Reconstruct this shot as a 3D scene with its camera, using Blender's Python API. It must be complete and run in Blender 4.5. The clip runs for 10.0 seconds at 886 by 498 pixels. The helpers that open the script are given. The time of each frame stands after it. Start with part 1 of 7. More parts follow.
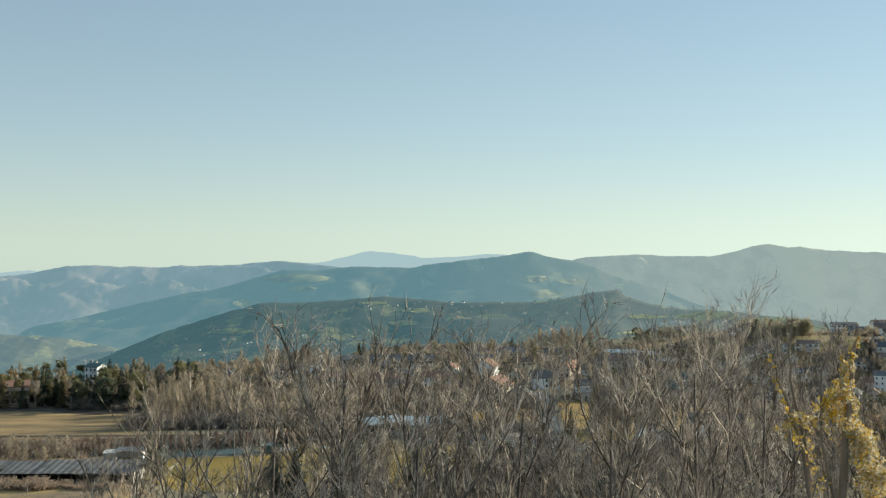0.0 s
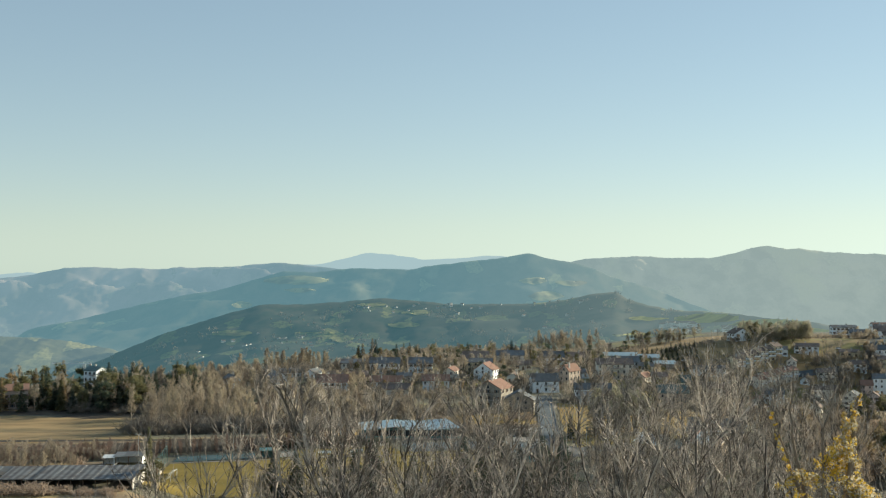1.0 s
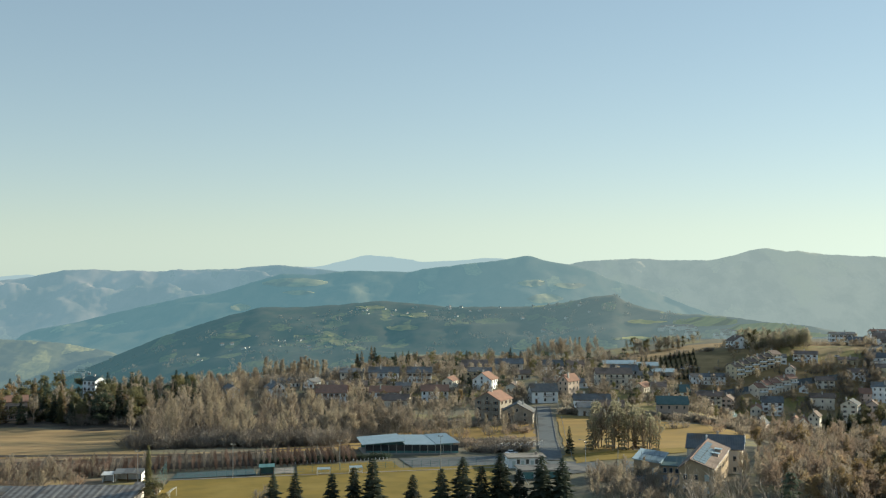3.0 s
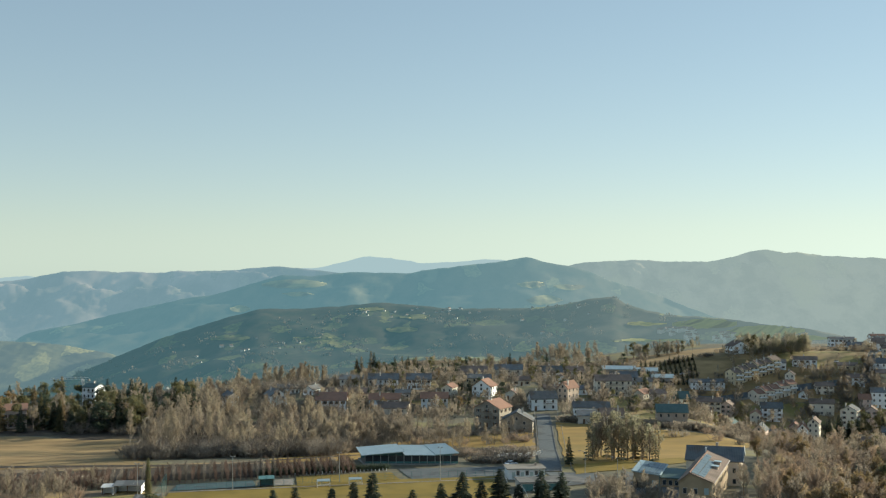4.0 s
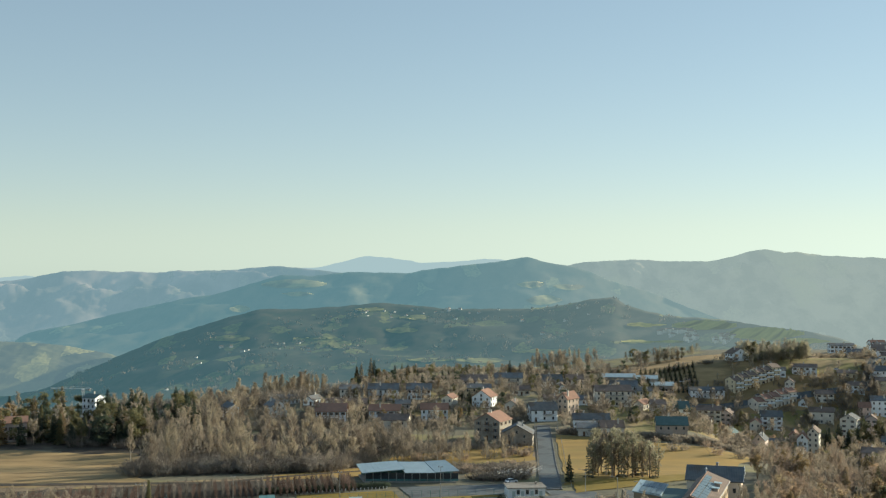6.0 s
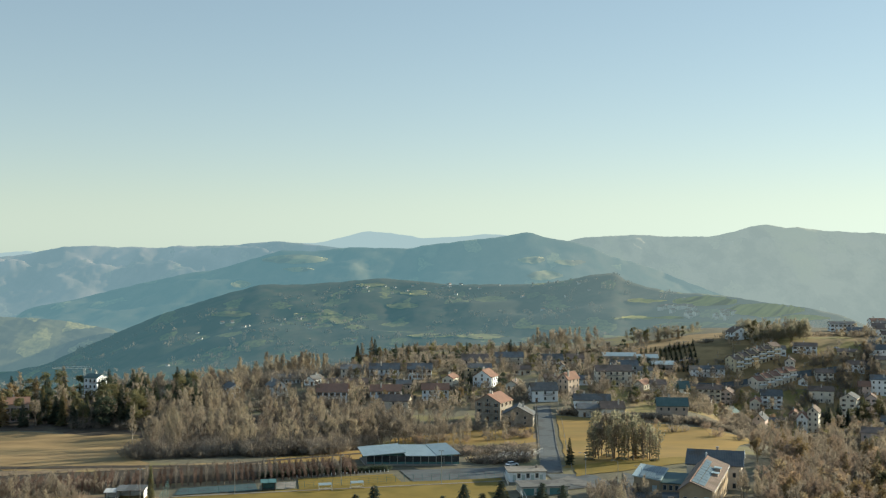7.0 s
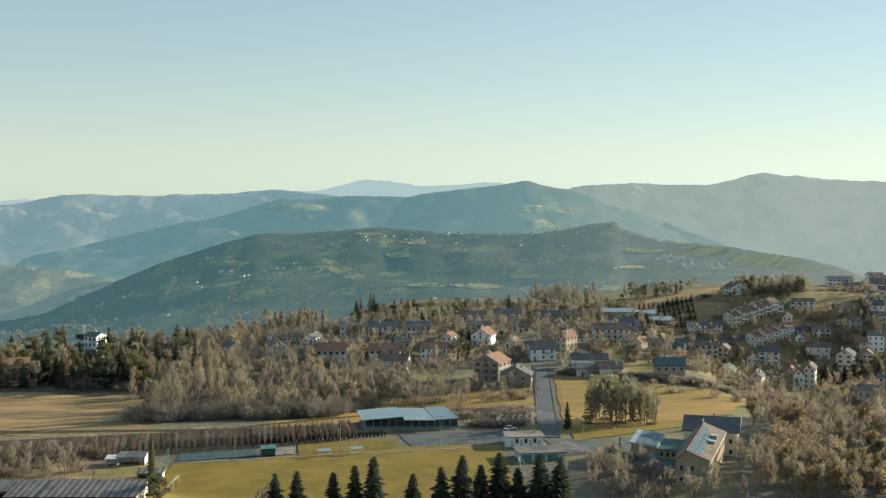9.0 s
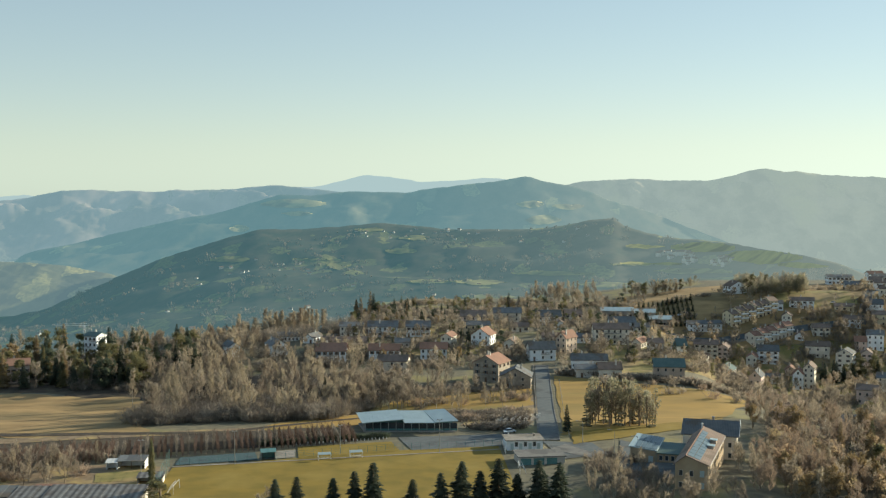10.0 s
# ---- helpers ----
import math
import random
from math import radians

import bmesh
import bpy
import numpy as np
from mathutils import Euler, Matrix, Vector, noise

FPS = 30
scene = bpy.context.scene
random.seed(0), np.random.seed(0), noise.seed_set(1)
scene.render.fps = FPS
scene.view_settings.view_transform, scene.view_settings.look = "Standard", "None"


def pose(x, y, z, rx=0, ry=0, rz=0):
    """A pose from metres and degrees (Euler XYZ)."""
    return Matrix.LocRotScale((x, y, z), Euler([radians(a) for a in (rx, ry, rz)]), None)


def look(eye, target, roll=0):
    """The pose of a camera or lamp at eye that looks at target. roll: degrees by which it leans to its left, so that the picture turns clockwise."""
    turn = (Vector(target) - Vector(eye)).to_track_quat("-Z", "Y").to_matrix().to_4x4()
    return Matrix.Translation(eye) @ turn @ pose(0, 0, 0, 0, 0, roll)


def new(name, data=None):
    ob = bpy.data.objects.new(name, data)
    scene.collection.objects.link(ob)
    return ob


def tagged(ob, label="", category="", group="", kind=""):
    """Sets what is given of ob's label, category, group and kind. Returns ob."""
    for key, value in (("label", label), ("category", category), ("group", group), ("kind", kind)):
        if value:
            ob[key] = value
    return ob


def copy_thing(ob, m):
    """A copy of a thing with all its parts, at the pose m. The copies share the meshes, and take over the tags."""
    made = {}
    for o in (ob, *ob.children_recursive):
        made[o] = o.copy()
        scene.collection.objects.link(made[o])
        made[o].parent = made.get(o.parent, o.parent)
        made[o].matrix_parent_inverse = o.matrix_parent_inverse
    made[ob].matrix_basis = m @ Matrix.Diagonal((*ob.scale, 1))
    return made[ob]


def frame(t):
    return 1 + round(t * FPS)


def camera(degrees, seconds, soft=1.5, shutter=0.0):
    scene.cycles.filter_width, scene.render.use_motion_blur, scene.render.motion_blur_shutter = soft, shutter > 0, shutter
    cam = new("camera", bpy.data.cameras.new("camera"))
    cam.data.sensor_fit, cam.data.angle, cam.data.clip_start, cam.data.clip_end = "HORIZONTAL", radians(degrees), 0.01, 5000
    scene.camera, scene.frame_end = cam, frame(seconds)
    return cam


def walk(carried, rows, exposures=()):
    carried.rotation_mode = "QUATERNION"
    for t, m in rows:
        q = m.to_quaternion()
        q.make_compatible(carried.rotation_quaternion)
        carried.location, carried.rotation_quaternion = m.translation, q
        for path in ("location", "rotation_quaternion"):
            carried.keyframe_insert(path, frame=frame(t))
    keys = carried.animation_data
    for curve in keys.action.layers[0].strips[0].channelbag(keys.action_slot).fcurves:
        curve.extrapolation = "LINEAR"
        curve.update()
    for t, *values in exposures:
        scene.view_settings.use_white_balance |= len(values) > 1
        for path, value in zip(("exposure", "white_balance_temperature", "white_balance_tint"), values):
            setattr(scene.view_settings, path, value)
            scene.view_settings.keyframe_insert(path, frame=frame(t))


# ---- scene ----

from mathutils.bvhtree import BVHTree

cam = camera(42.8, 10.0, soft=1.25)
walk(cam, [
    (0, pose(0.300, 0.213, 54.000, 91.3752, 0, 0.0000)),
    (0.5, pose(0.287, 0.230, 54.568, 91.4163, 0, -0.0145)),
    (1, pose(0.270, 0.235, 54.997, 91.4502, 0, -0.0357)),
    (1.5, pose(0.255, 0.200, 55.574, 91.4754, 0, -0.0446)),
    (2, pose(0.235, 0.117, 56.742, 91.4857, 0, -0.0689)),
    (2.5, pose(0.186, -0.035, 58.111, 91.4960, 0, -0.0824)),
    (4, pose(0.075, -0.336, 63.106, 91.5351, 0, -0.1270)),
    (4.5, pose(0.037, -0.500, 64.834, 91.5444, 0, -0.1341)),
    (5, pose(-0.021, -0.600, 66.527, 91.5730, 0, -0.1473)),
    (5.5, pose(-0.090, -0.600, 68.166, 91.6030, 0, -0.1578)),
    (7, pose(-0.190, -0.300, 72.923, 90.1464, 0, -0.1091)),
    (7.5, pose(-0.230, -0.006, 74.541, 89.2019, 0, -0.1321)),
    (8, pose(-0.240, 0.221, 76.173, 88.6367, 0, -0.1481)),
    (8.5, pose(-0.225, 0.361, 77.690, 88.0688, 0, -0.1706)),
    (9, pose(-0.190, 0.389, 79.260, 87.4471, 0, -0.1812)),
    (9.5, pose(-0.130, 0.322, 80.828, 87.1490, 0, -0.1785)),
    (10, pose(-0.097, 0.195, 82.000, 87.1964, 0, -0.1847)),
], exposures=[(0, 0.66, 6080, 2), (5.5, 0.66, 6080, 2), (8, 0.71, 6200, 2), (10, 0.74, 6280, 2)])

# ---------------------------------------------------------------- light
SUN_EL, SUN_AZ = 15.5, 28.0          # degrees; azimuth from +x towards +y
world = bpy.data.worlds.new("world")
scene.world = world
world.use_nodes = True
wn, wl = world.node_tree.nodes, world.node_tree.links
sky = wn.new("ShaderNodeTexSky")
sky.sky_type = "NISHITA"
sky.sun_disc = False
sky.sun_elevation = radians(SUN_EL)
sky.sun_rotation = radians(90 - SUN_AZ)
sky.altitude = 700
sky.air_density = 1.0
sky.dust_density = 0.1
sky.ozone_density = 0.6
tone = wn.new("ShaderNodeHueSaturation")
tone.inputs["Saturation"].default_value = 1.0
air = wn.new("ShaderNodeMix")
air.data_type, air.blend_type = "RGBA", "MULTIPLY"
air.inputs[0].default_value = 1.0
air.inputs[7].default_value = (0.985, 1.0, 1.01, 1)
soft = wn.new("ShaderNodeGamma")
soft.inputs["Gamma"].default_value = 0.62
wl.new(sky.outputs[0], soft.inputs["Color"])
wl.new(soft.outputs[0], tone.inputs["Color"])
wl.new(tone.outputs[0], air.inputs[6])
# mint rather than amber near the horizon
parts = wn.new("ShaderNodeSeparateColor")
whole = wn.new("ShaderNodeCombineColor")
wl.new(air.outputs[2], parts.inputs[0])
wl.new(parts.outputs[1], whole.inputs[1])
for k, (op, share) in ((0, ("SMOOTH_MIN", 0.93)), (2, ("SMOOTH_MAX", 0.83))):
    near_green = wn.new("ShaderNodeMath")
    near_green.operation = "MULTIPLY"
    near_green.inputs[1].default_value = share
    wl.new(parts.outputs[1], near_green.inputs[0])
    limit = wn.new("ShaderNodeMath")
    limit.operation = op
    limit.inputs[2].default_value = 0.4
    wl.new(parts.outputs[k], limit.inputs[0])
    wl.new(near_green.outputs[0], limit.inputs[1])
    wl.new(limit.outputs[0], whole.inputs[k])
wl.new(whole.outputs[0], wn["Background"].inputs[0])
wn["Background"].inputs[1].default_value = 0.145
sun = new("sun", bpy.data.lights.new("sun", "SUN"))
sun.data.energy = 5.0
sun.data.angle = radians(0.6)
sun.data.color = (1.0, 0.85, 0.64)
sd = Vector((math.cos(radians(SUN_EL)) * math.cos(radians(SUN_AZ)), math.cos(radians(SUN_EL)) * math.sin(radians(SUN_AZ)), math.sin(radians(SUN_EL))))
sun.matrix_world = look(sd * 500, (0, 0, 0))


# ---------------------------------------------------------------- materials
def mat(name, c1, c2=None, scale=1.0, rough=0.9, c3=None, scale3=0.1, bump=0.0, metal=0.0, spec=0.3, mix=(0.35, 0.65),
        mix3=(0.5, 0.6), stretch=(1, 1, 1), tint=0.0, haze_glow=None, amount=0.0, wave=None, wave_dark=0.75, island=0.0, plots=None, thin=0.0):
    """A two-scale noise material on object coordinates (metres), with optional haze painted as emission."""
    m = bpy.data.materials.new(name)
    m.use_nodes = True
    n, l = m.node_tree.nodes, m.node_tree.links
    b = n["Principled BSDF"]
    b.inputs["Roughness"].default_value = rough
    b.inputs["Metallic"].default_value = metal
    b.inputs["Specular IOR Level"].default_value = spec
    tc = n.new("ShaderNodeTexCoord")
    mp = n.new("ShaderNodeMapping")
    mp.inputs["Scale"].default_value = stretch
    l.new(tc.outputs["Object"], mp.inputs[0])
    col = n.new("ShaderNodeMix")
    col.data_type = "RGBA"
    col.inputs[6].default_value = (*c1, 1)
    col.inputs[7].default_value = (*(c2 or c1), 1)
    nz = n.new("ShaderNodeTexNoise")
    nz.inputs["Scale"].default_value = scale
    nz.inputs["Detail"].default_value = 5
    l.new(mp.outputs[0], nz.inputs["Vector"])
    mr = n.new("ShaderNodeMapRange")
    mr.inputs[1].default_value, mr.inputs[2].default_value = mix
    l.new(nz.outputs[0], mr.inputs[0])
    l.new(mr.outputs[0], col.inputs[0])
    out = col.outputs[2]
    if c3:
        n3 = n.new("ShaderNodeTexNoise")
        n3.inputs["Scale"].default_value = scale3
        n3.inputs["Detail"].default_value = 4
        l.new(mp.outputs[0], n3.inputs["Vector"])
        r3 = n.new("ShaderNodeMapRange")
        r3.inputs[1].default_value, r3.inputs[2].default_value = mix3
        l.new(n3.outputs[0], r3.inputs[0])
        m3 = n.new("ShaderNodeMix")
        m3.data_type = "RGBA"
        l.new(r3.outputs[0], m3.inputs[0])
        l.new(out, m3.inputs[6])
        m3.inputs[7].default_value = (*c3, 1)
        out = m3.outputs[2]
    if plots:
        size, cover, pa, pb = plots
        vo = n.new("ShaderNodeTexVoronoi")
        vo.inputs["Scale"].default_value = 1 / size
        nv = n.new("ShaderNodeTexNoise")
        nv.inputs["Scale"].default_value = 3 / size
        l.new(mp.outputs[0], nv.inputs["Vector"])
        wob = n.new("ShaderNodeVectorMath")
        wob.operation = "MULTIPLY_ADD"
        wob.inputs[1].default_value = (size * 0.5, size * 0.5, 0)
        l.new(nv.outputs["Color"], wob.inputs[0])
        l.new(mp.outputs[0], wob.inputs[2])
        l.new(wob.outputs[0], vo.inputs["Vector"])
        sep = n.new("ShaderNodeSeparateColor")
        l.new(vo.outputs["Color"], sep.inputs[0])
        gate = n.new("ShaderNodeMath")
        gate.operation = "LESS_THAN"
        gate.inputs[1].default_value = cover
        l.new(sep.outputs[0], gate.inputs[0])
        crop = n.new("ShaderNodeMix")
        crop.data_type = "RGBA"
        l.new(sep.outputs[1], crop.inputs[0])
        crop.inputs[6].default_value, crop.inputs[7].default_value = (*pa, 1), (*pb, 1)
        lay = n.new("ShaderNodeMix")
        lay.data_type = "RGBA"
        l.new(gate.outputs[0], lay.inputs[0])
        l.new(out, lay.inputs[6])
        l.new(crop.outputs[2], lay.inputs[7])
        mott = n.new("ShaderNodeTexNoise")
        mott.inputs["Scale"].default_value = 7 / size
        mott.inputs["Detail"].default_value = 4
        l.new(mp.outputs[0], mott.inputs["Vector"])
        mrange = n.new("ShaderNodeMapRange")
        mrange.inputs[1].default_value, mrange.inputs[2].default_value, mrange.inputs[3].default_value = 0.4, 0.6, 0.35
        l.new(mott.outputs[0], mrange.inputs[0])
        cut = n.new("ShaderNodeMath")
        cut.operation = "MULTIPLY"
        l.new(gate.outputs[0], cut.inputs[0])
        l.new(mrange.outputs[0], cut.inputs[1])
        l.new(cut.outputs[0], lay.inputs[0])
        out = lay.outputs[2]
    if wave:
        axis, period = wave
        wv = n.new("ShaderNodeTexWave")
        wv.wave_type, wv.bands_direction = "BANDS", axis
        wv.inputs["Scale"].default_value = 0.314 / period
        wv.inputs["Distortion"].default_value = 0.145
        l.new(tc.outputs["Object"], wv.inputs["Vector"])
        mw = n.new("ShaderNodeMix")
        mw.data_type, mw.blend_type = "RGBA", "MULTIPLY"
        mw.inputs[0].default_value = 1.0
        rw = n.new("ShaderNodeMapRange")
        rw.inputs[3].default_value = wave_dark
        l.new(wv.outputs[1], rw.inputs[0])
        l.new(out, mw.inputs[6])
        l.new(rw.outputs[0], mw.inputs[7])
        out = mw.outputs[2]
    if tint or island:
        src = n.new("ShaderNodeObjectInfo").outputs["Random"] if tint else n.new("ShaderNodeNewGeometry").outputs["Random Per Island"]
        amt = tint or island
        hv = n.new("ShaderNodeHueSaturation")
        rv = n.new("ShaderNodeMapRange")
        rv.inputs[3].default_value, rv.inputs[4].default_value = 1 - amt, 1 + amt
        l.new(src, rv.inputs[0])
        l.new(rv.outputs[0], hv.inputs["Value"])
        l.new(out, hv.inputs["Color"])
        out = hv.outputs[0]
    l.new(out, b.inputs["Base Color"])
    if bump:
        bp = n.new("ShaderNodeBump")
        bp.inputs["Strength"].default_value = bump
        bp.inputs["Distance"].default_value = 0.1 / scale if scale > 1 else 0.3
        l.new(nz.outputs[0], bp.inputs["Height"])
        l.new(bp.outputs[0], b.inputs["Normal"])
    if thin:
        tr = n.new("ShaderNodeBsdfTranslucent")
        l.new(out, tr.inputs[0])
        mt = n.new("ShaderNodeMixShader")
        mt.inputs[0].default_value = thin
        l.new(b.outputs[0], mt.inputs[1])
        l.new(tr.outputs[0], mt.inputs[2])
        l.new(mt.outputs[0], n["Material Output"].inputs[0])
    # distance haze painted as emission, paler towards the sun's bearing
    if haze_glow:
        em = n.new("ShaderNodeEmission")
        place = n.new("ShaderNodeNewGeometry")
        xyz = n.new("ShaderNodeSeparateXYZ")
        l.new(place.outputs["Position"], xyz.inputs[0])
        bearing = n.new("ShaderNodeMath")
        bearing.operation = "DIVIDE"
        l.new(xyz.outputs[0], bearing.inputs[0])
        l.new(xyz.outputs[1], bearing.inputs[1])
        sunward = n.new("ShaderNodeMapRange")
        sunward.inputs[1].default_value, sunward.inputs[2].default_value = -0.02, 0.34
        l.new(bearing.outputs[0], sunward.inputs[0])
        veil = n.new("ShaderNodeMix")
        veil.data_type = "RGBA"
        veil.inputs[6].default_value = (*haze_glow, 1)
        veil.inputs[7].default_value = (*[g * 0.55 + w for g, w in zip(haze_glow, (0.205, 0.213, 0.185))], 1)
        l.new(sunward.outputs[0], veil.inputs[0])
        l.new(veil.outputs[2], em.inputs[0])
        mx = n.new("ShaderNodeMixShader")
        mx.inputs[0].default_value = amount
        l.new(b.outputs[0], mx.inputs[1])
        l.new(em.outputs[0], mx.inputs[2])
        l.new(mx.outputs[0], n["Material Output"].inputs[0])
    return m


M_SOIL = mat("winter_ground", (0.20, 0.18, 0.115), (0.13, 0.12, 0.085), 0.35, c3=(0.24, 0.215, 0.095), scale3=0.03, mix3=(0.52, 0.64), bump=0.3)
M_LITTER = mat("litter_and_shade", (0.085, 0.066, 0.046), (0.05, 0.041, 0.032), 0.5, c3=(0.12, 0.10, 0.06), scale3=0.08, mix3=(0.56, 0.7), bump=0.4)
M_MEADOW = mat("dry_meadow", (0.385, 0.245, 0.065), (0.285, 0.19, 0.055), 0.12, c3=(0.22, 0.18, 0.055), scale3=0.035, mix3=(0.5, 0.7), bump=0.3, stretch=(0.5, 1, 1))
M_HAY = mat("mown_hay_meadow", (0.40, 0.275, 0.125), (0.27, 0.185, 0.085), 0.14, c3=(0.20, 0.15, 0.07), scale3=0.045, mix3=(0.5, 0.62), bump=0.3, stretch=(0.5, 1, 1))
M_GREEN = mat("green_meadow", (0.30, 0.25, 0.09), (0.21, 0.185, 0.065), 0.25, c3=(0.34, 0.25, 0.12), scale3=0.05, bump=0.3)
M_PITCH = mat("worn_pitch_grass", (0.255, 0.178, 0.028), (0.19, 0.14, 0.022), 0.15, c3=(0.29, 0.21, 0.045), scale3=0.06, mix3=(0.5, 0.72), bump=0.2)
M_ASPHALT = mat("asphalt", (0.105, 0.125, 0.131), (0.14, 0.153, 0.156), 0.6, c3=(0.09, 0.098, 0.10), scale3=0.12, rough=0.85)
M_GRAVEL = mat("pale_gravel", (0.34, 0.31, 0.27), (0.25, 0.23, 0.20), 0.7, c3=(0.2, 0.18, 0.15), scale3=0.1)
M_DIRT = mat("dirt_track", (0.28, 0.21, 0.13), (0.19, 0.14, 0.09), 0.4, c3=(0.36, 0.27, 0.12), scale3=0.08)
M_BARK = mat("grey_bark", (0.30, 0.24, 0.18), (0.17, 0.135, 0.10), 3.0, bump=0.4, stretch=(1, 1, 0.3))
M_BIRCH = mat("pale_bark", (0.42, 0.37, 0.30), (0.25, 0.21, 0.17), 1.2, stretch=(1, 1, 0.4))
M_TWIG = mat("bare_twigs", (0.41, 0.352, 0.275), (0.29, 0.25, 0.198), 0.8, tint=0.22, thin=0.6, c3=(0.20, 0.175, 0.145), scale3=0.11, mix3=(0.46, 0.62))
M_TWIG_PALE = mat("pale_bare_twigs", (0.50, 0.43, 0.315), (0.36, 0.308, 0.225), 0.8, tint=0.2, thin=0.5, c3=(0.24, 0.195, 0.15), scale3=0.11, mix3=(0.46, 0.62))
M_TWIG_NEAR = mat("near_twigs", (0.48, 0.41, 0.335), (0.105, 0.088, 0.073), 3.0, rough=0.7, spec=0.25, tint=0.2, mix=(0.42, 0.58))
M_BARK_NEAR = mat("near_bark", (0.15, 0.127, 0.105), (0.06, 0.052, 0.045), 6.0, rough=0.75, spec=0.25, bump=0.5, stretch=(1, 1, 0.3), mix=(0.4, 0.6))
M_SPRUCE = mat("spruce_needles", (0.065, 0.09, 0.065), (0.105, 0.12, 0.075), 0.8, tint=0.3, rough=0.7, thin=0.5)
M_PINE = mat("pine_needles", (0.15, 0.16, 0.085), (0.24, 0.205, 0.10), 0.6, tint=0.3, rough=0.75, thin=0.5)
M_LARCH = mat("golden_larch", (0.36, 0.265, 0.14), (0.26, 0.20, 0.11), 0.7, tint=0.2, thin=0.40)
M_RUSSET = mat("russet_oak_leaves", (0.44, 0.325, 0.215), (0.33, 0.25, 0.17), 0.5, tint=0.2, c3=(0.40, 0.33, 0.20), scale3=0.08, mix3=(0.5, 0.64), thin=0.58)
M_FIR = mat("grey_green_fir", (0.27, 0.265, 0.18), (0.36, 0.33, 0.23), 0.8, tint=0.25, rough=0.75, thin=0.6)
# olive grove with the haze before it put into a lighter colour
M_GROVE = mat("haze_paled_grove", (0.40, 0.37, 0.27), (0.47, 0.42, 0.31), 0.3, tint=0.2, thin=0.68, c3=(0.27, 0.26, 0.19), scale3=0.08, mix3=(0.46, 0.6))
M_WHIP = mat("dark_nursery_whips", (0.25, 0.175, 0.135), (0.15, 0.11, 0.09), 0.9, tint=0.3, thin=0.3)
M_LEAF = mat("yellow_leaves", (0.78, 0.54, 0.07), (0.50, 0.36, 0.09), 2.5, rough=0.6, island=0.35, thin=0.35)
M_SEED = mat("pale_seed_heads", (0.72, 0.68, 0.55), (0.55, 0.48, 0.34), 2.5, rough=0.8, island=0.3, thin=0.35)
M_SHRUB = mat("dry_shrub", (0.23, 0.198, 0.16), (0.15, 0.13, 0.108), 0.7, tint=0.3, thin=0.15, c3=(0.36, 0.31, 0.25), scale3=0.10, mix3=(0.5, 0.64))
M_RED_SHRUB = mat("russet_shrub", (0.44, 0.34, 0.255), (0.33, 0.26, 0.20), 0.7, tint=0.2, thin=0.52)
M_GLASS = mat("window_glass", (0.03, 0.04, 0.05), (0.05, 0.06, 0.07), 0.5, rough=0.15, spec=0.6)
M_FRAME = mat("window_frame", (0.58, 0.54, 0.48), (0.48, 0.44, 0.39), 1.0)
M_SHUTTER = mat("brown_shutter", (0.13, 0.08, 0.05), (0.17, 0.11, 0.07), 1.5)
M_METAL = mat("galvanised_metal", (0.42, 0.43, 0.43), (0.34, 0.35, 0.35), 2.0, rough=0.45, metal=0.7)
M_WHITE_METAL = mat("white_painted_metal", (0.75, 0.75, 0.72), (0.65, 0.65, 0.62), 1.0, rough=0.5)
M_TEAL = mat("teal_painted_metal", (0.10, 0.22, 0.22), (0.13, 0.26, 0.25), 1.0, rough=0.5)
M_SHEET = mat("pale_roof_sheet", (0.45, 0.54, 0.55), (0.37, 0.46, 0.475), 0.25, rough=0.32, metal=0.25)
M_RUST = mat("rusted_corrugated_sheet", (0.27, 0.27, 0.26), (0.17, 0.15, 0.135), 0.5, rough=0.6, wave=("X", 1.7), wave_dark=0.45)
M_BLUECOURT = mat("worn_blue_court", (0.055, 0.105, 0.115), (0.08, 0.125, 0.135), 0.5, c3=(0.06, 0.085, 0.095), scale3=0.2)
M_OLD_ASPHALT = mat("worn_pale_asphalt", (0.21, 0.205, 0.19), (0.16, 0.158, 0.15), 0.5, c3=(0.12, 0.12, 0.115), scale3=0.2)
M_CONC = mat("concrete", (0.36, 0.34, 0.31), (0.28, 0.265, 0.24), 0.5)
M_SOLAR = mat("solar_panel", (0.09, 0.14, 0.17), (0.12, 0.17, 0.20), 0.4, rough=0.42, spec=0.45)
M_WHITE = mat("white_plaster", (0.83, 0.86, 0.87), (0.75, 0.78, 0.79), 0.3, c3=(0.66, 0.66, 0.64), scale3=0.12, mix3=(0.55, 0.8))
M_CREAM = mat("cream_plaster", (0.74, 0.69, 0.58), (0.66, 0.61, 0.52), 0.3, c3=(0.52, 0.46, 0.36), scale3=0.12, mix3=(0.55, 0.8))
M_YELLOW = mat("yellow_plaster", (0.72, 0.62, 0.42), (0.64, 0.55, 0.38), 0.3, c3=(0.45, 0.35, 0.2), scale3=0.12, mix3=(0.55, 0.8))
M_PINK = mat("pink_plaster", (0.66, 0.53, 0.46), (0.58, 0.47, 0.41), 0.3, c3=(0.47, 0.37, 0.30), scale3=0.12, mix3=(0.55, 0.8))
M_STONE = mat("tan_stone_wall", (0.40, 0.355, 0.285), (0.30, 0.265, 0.215), 0.8, c3=(0.24, 0.21, 0.175), scale3=0.2, mix3=(0.5, 0.75), bump=0.3)
M_GREY = mat("grey_plaster", (0.62, 0.585, 0.52), (0.52, 0.49, 0.44), 0.3, c3=(0.37, 0.345, 0.31), scale3=0.12, mix3=(0.5, 0.8))
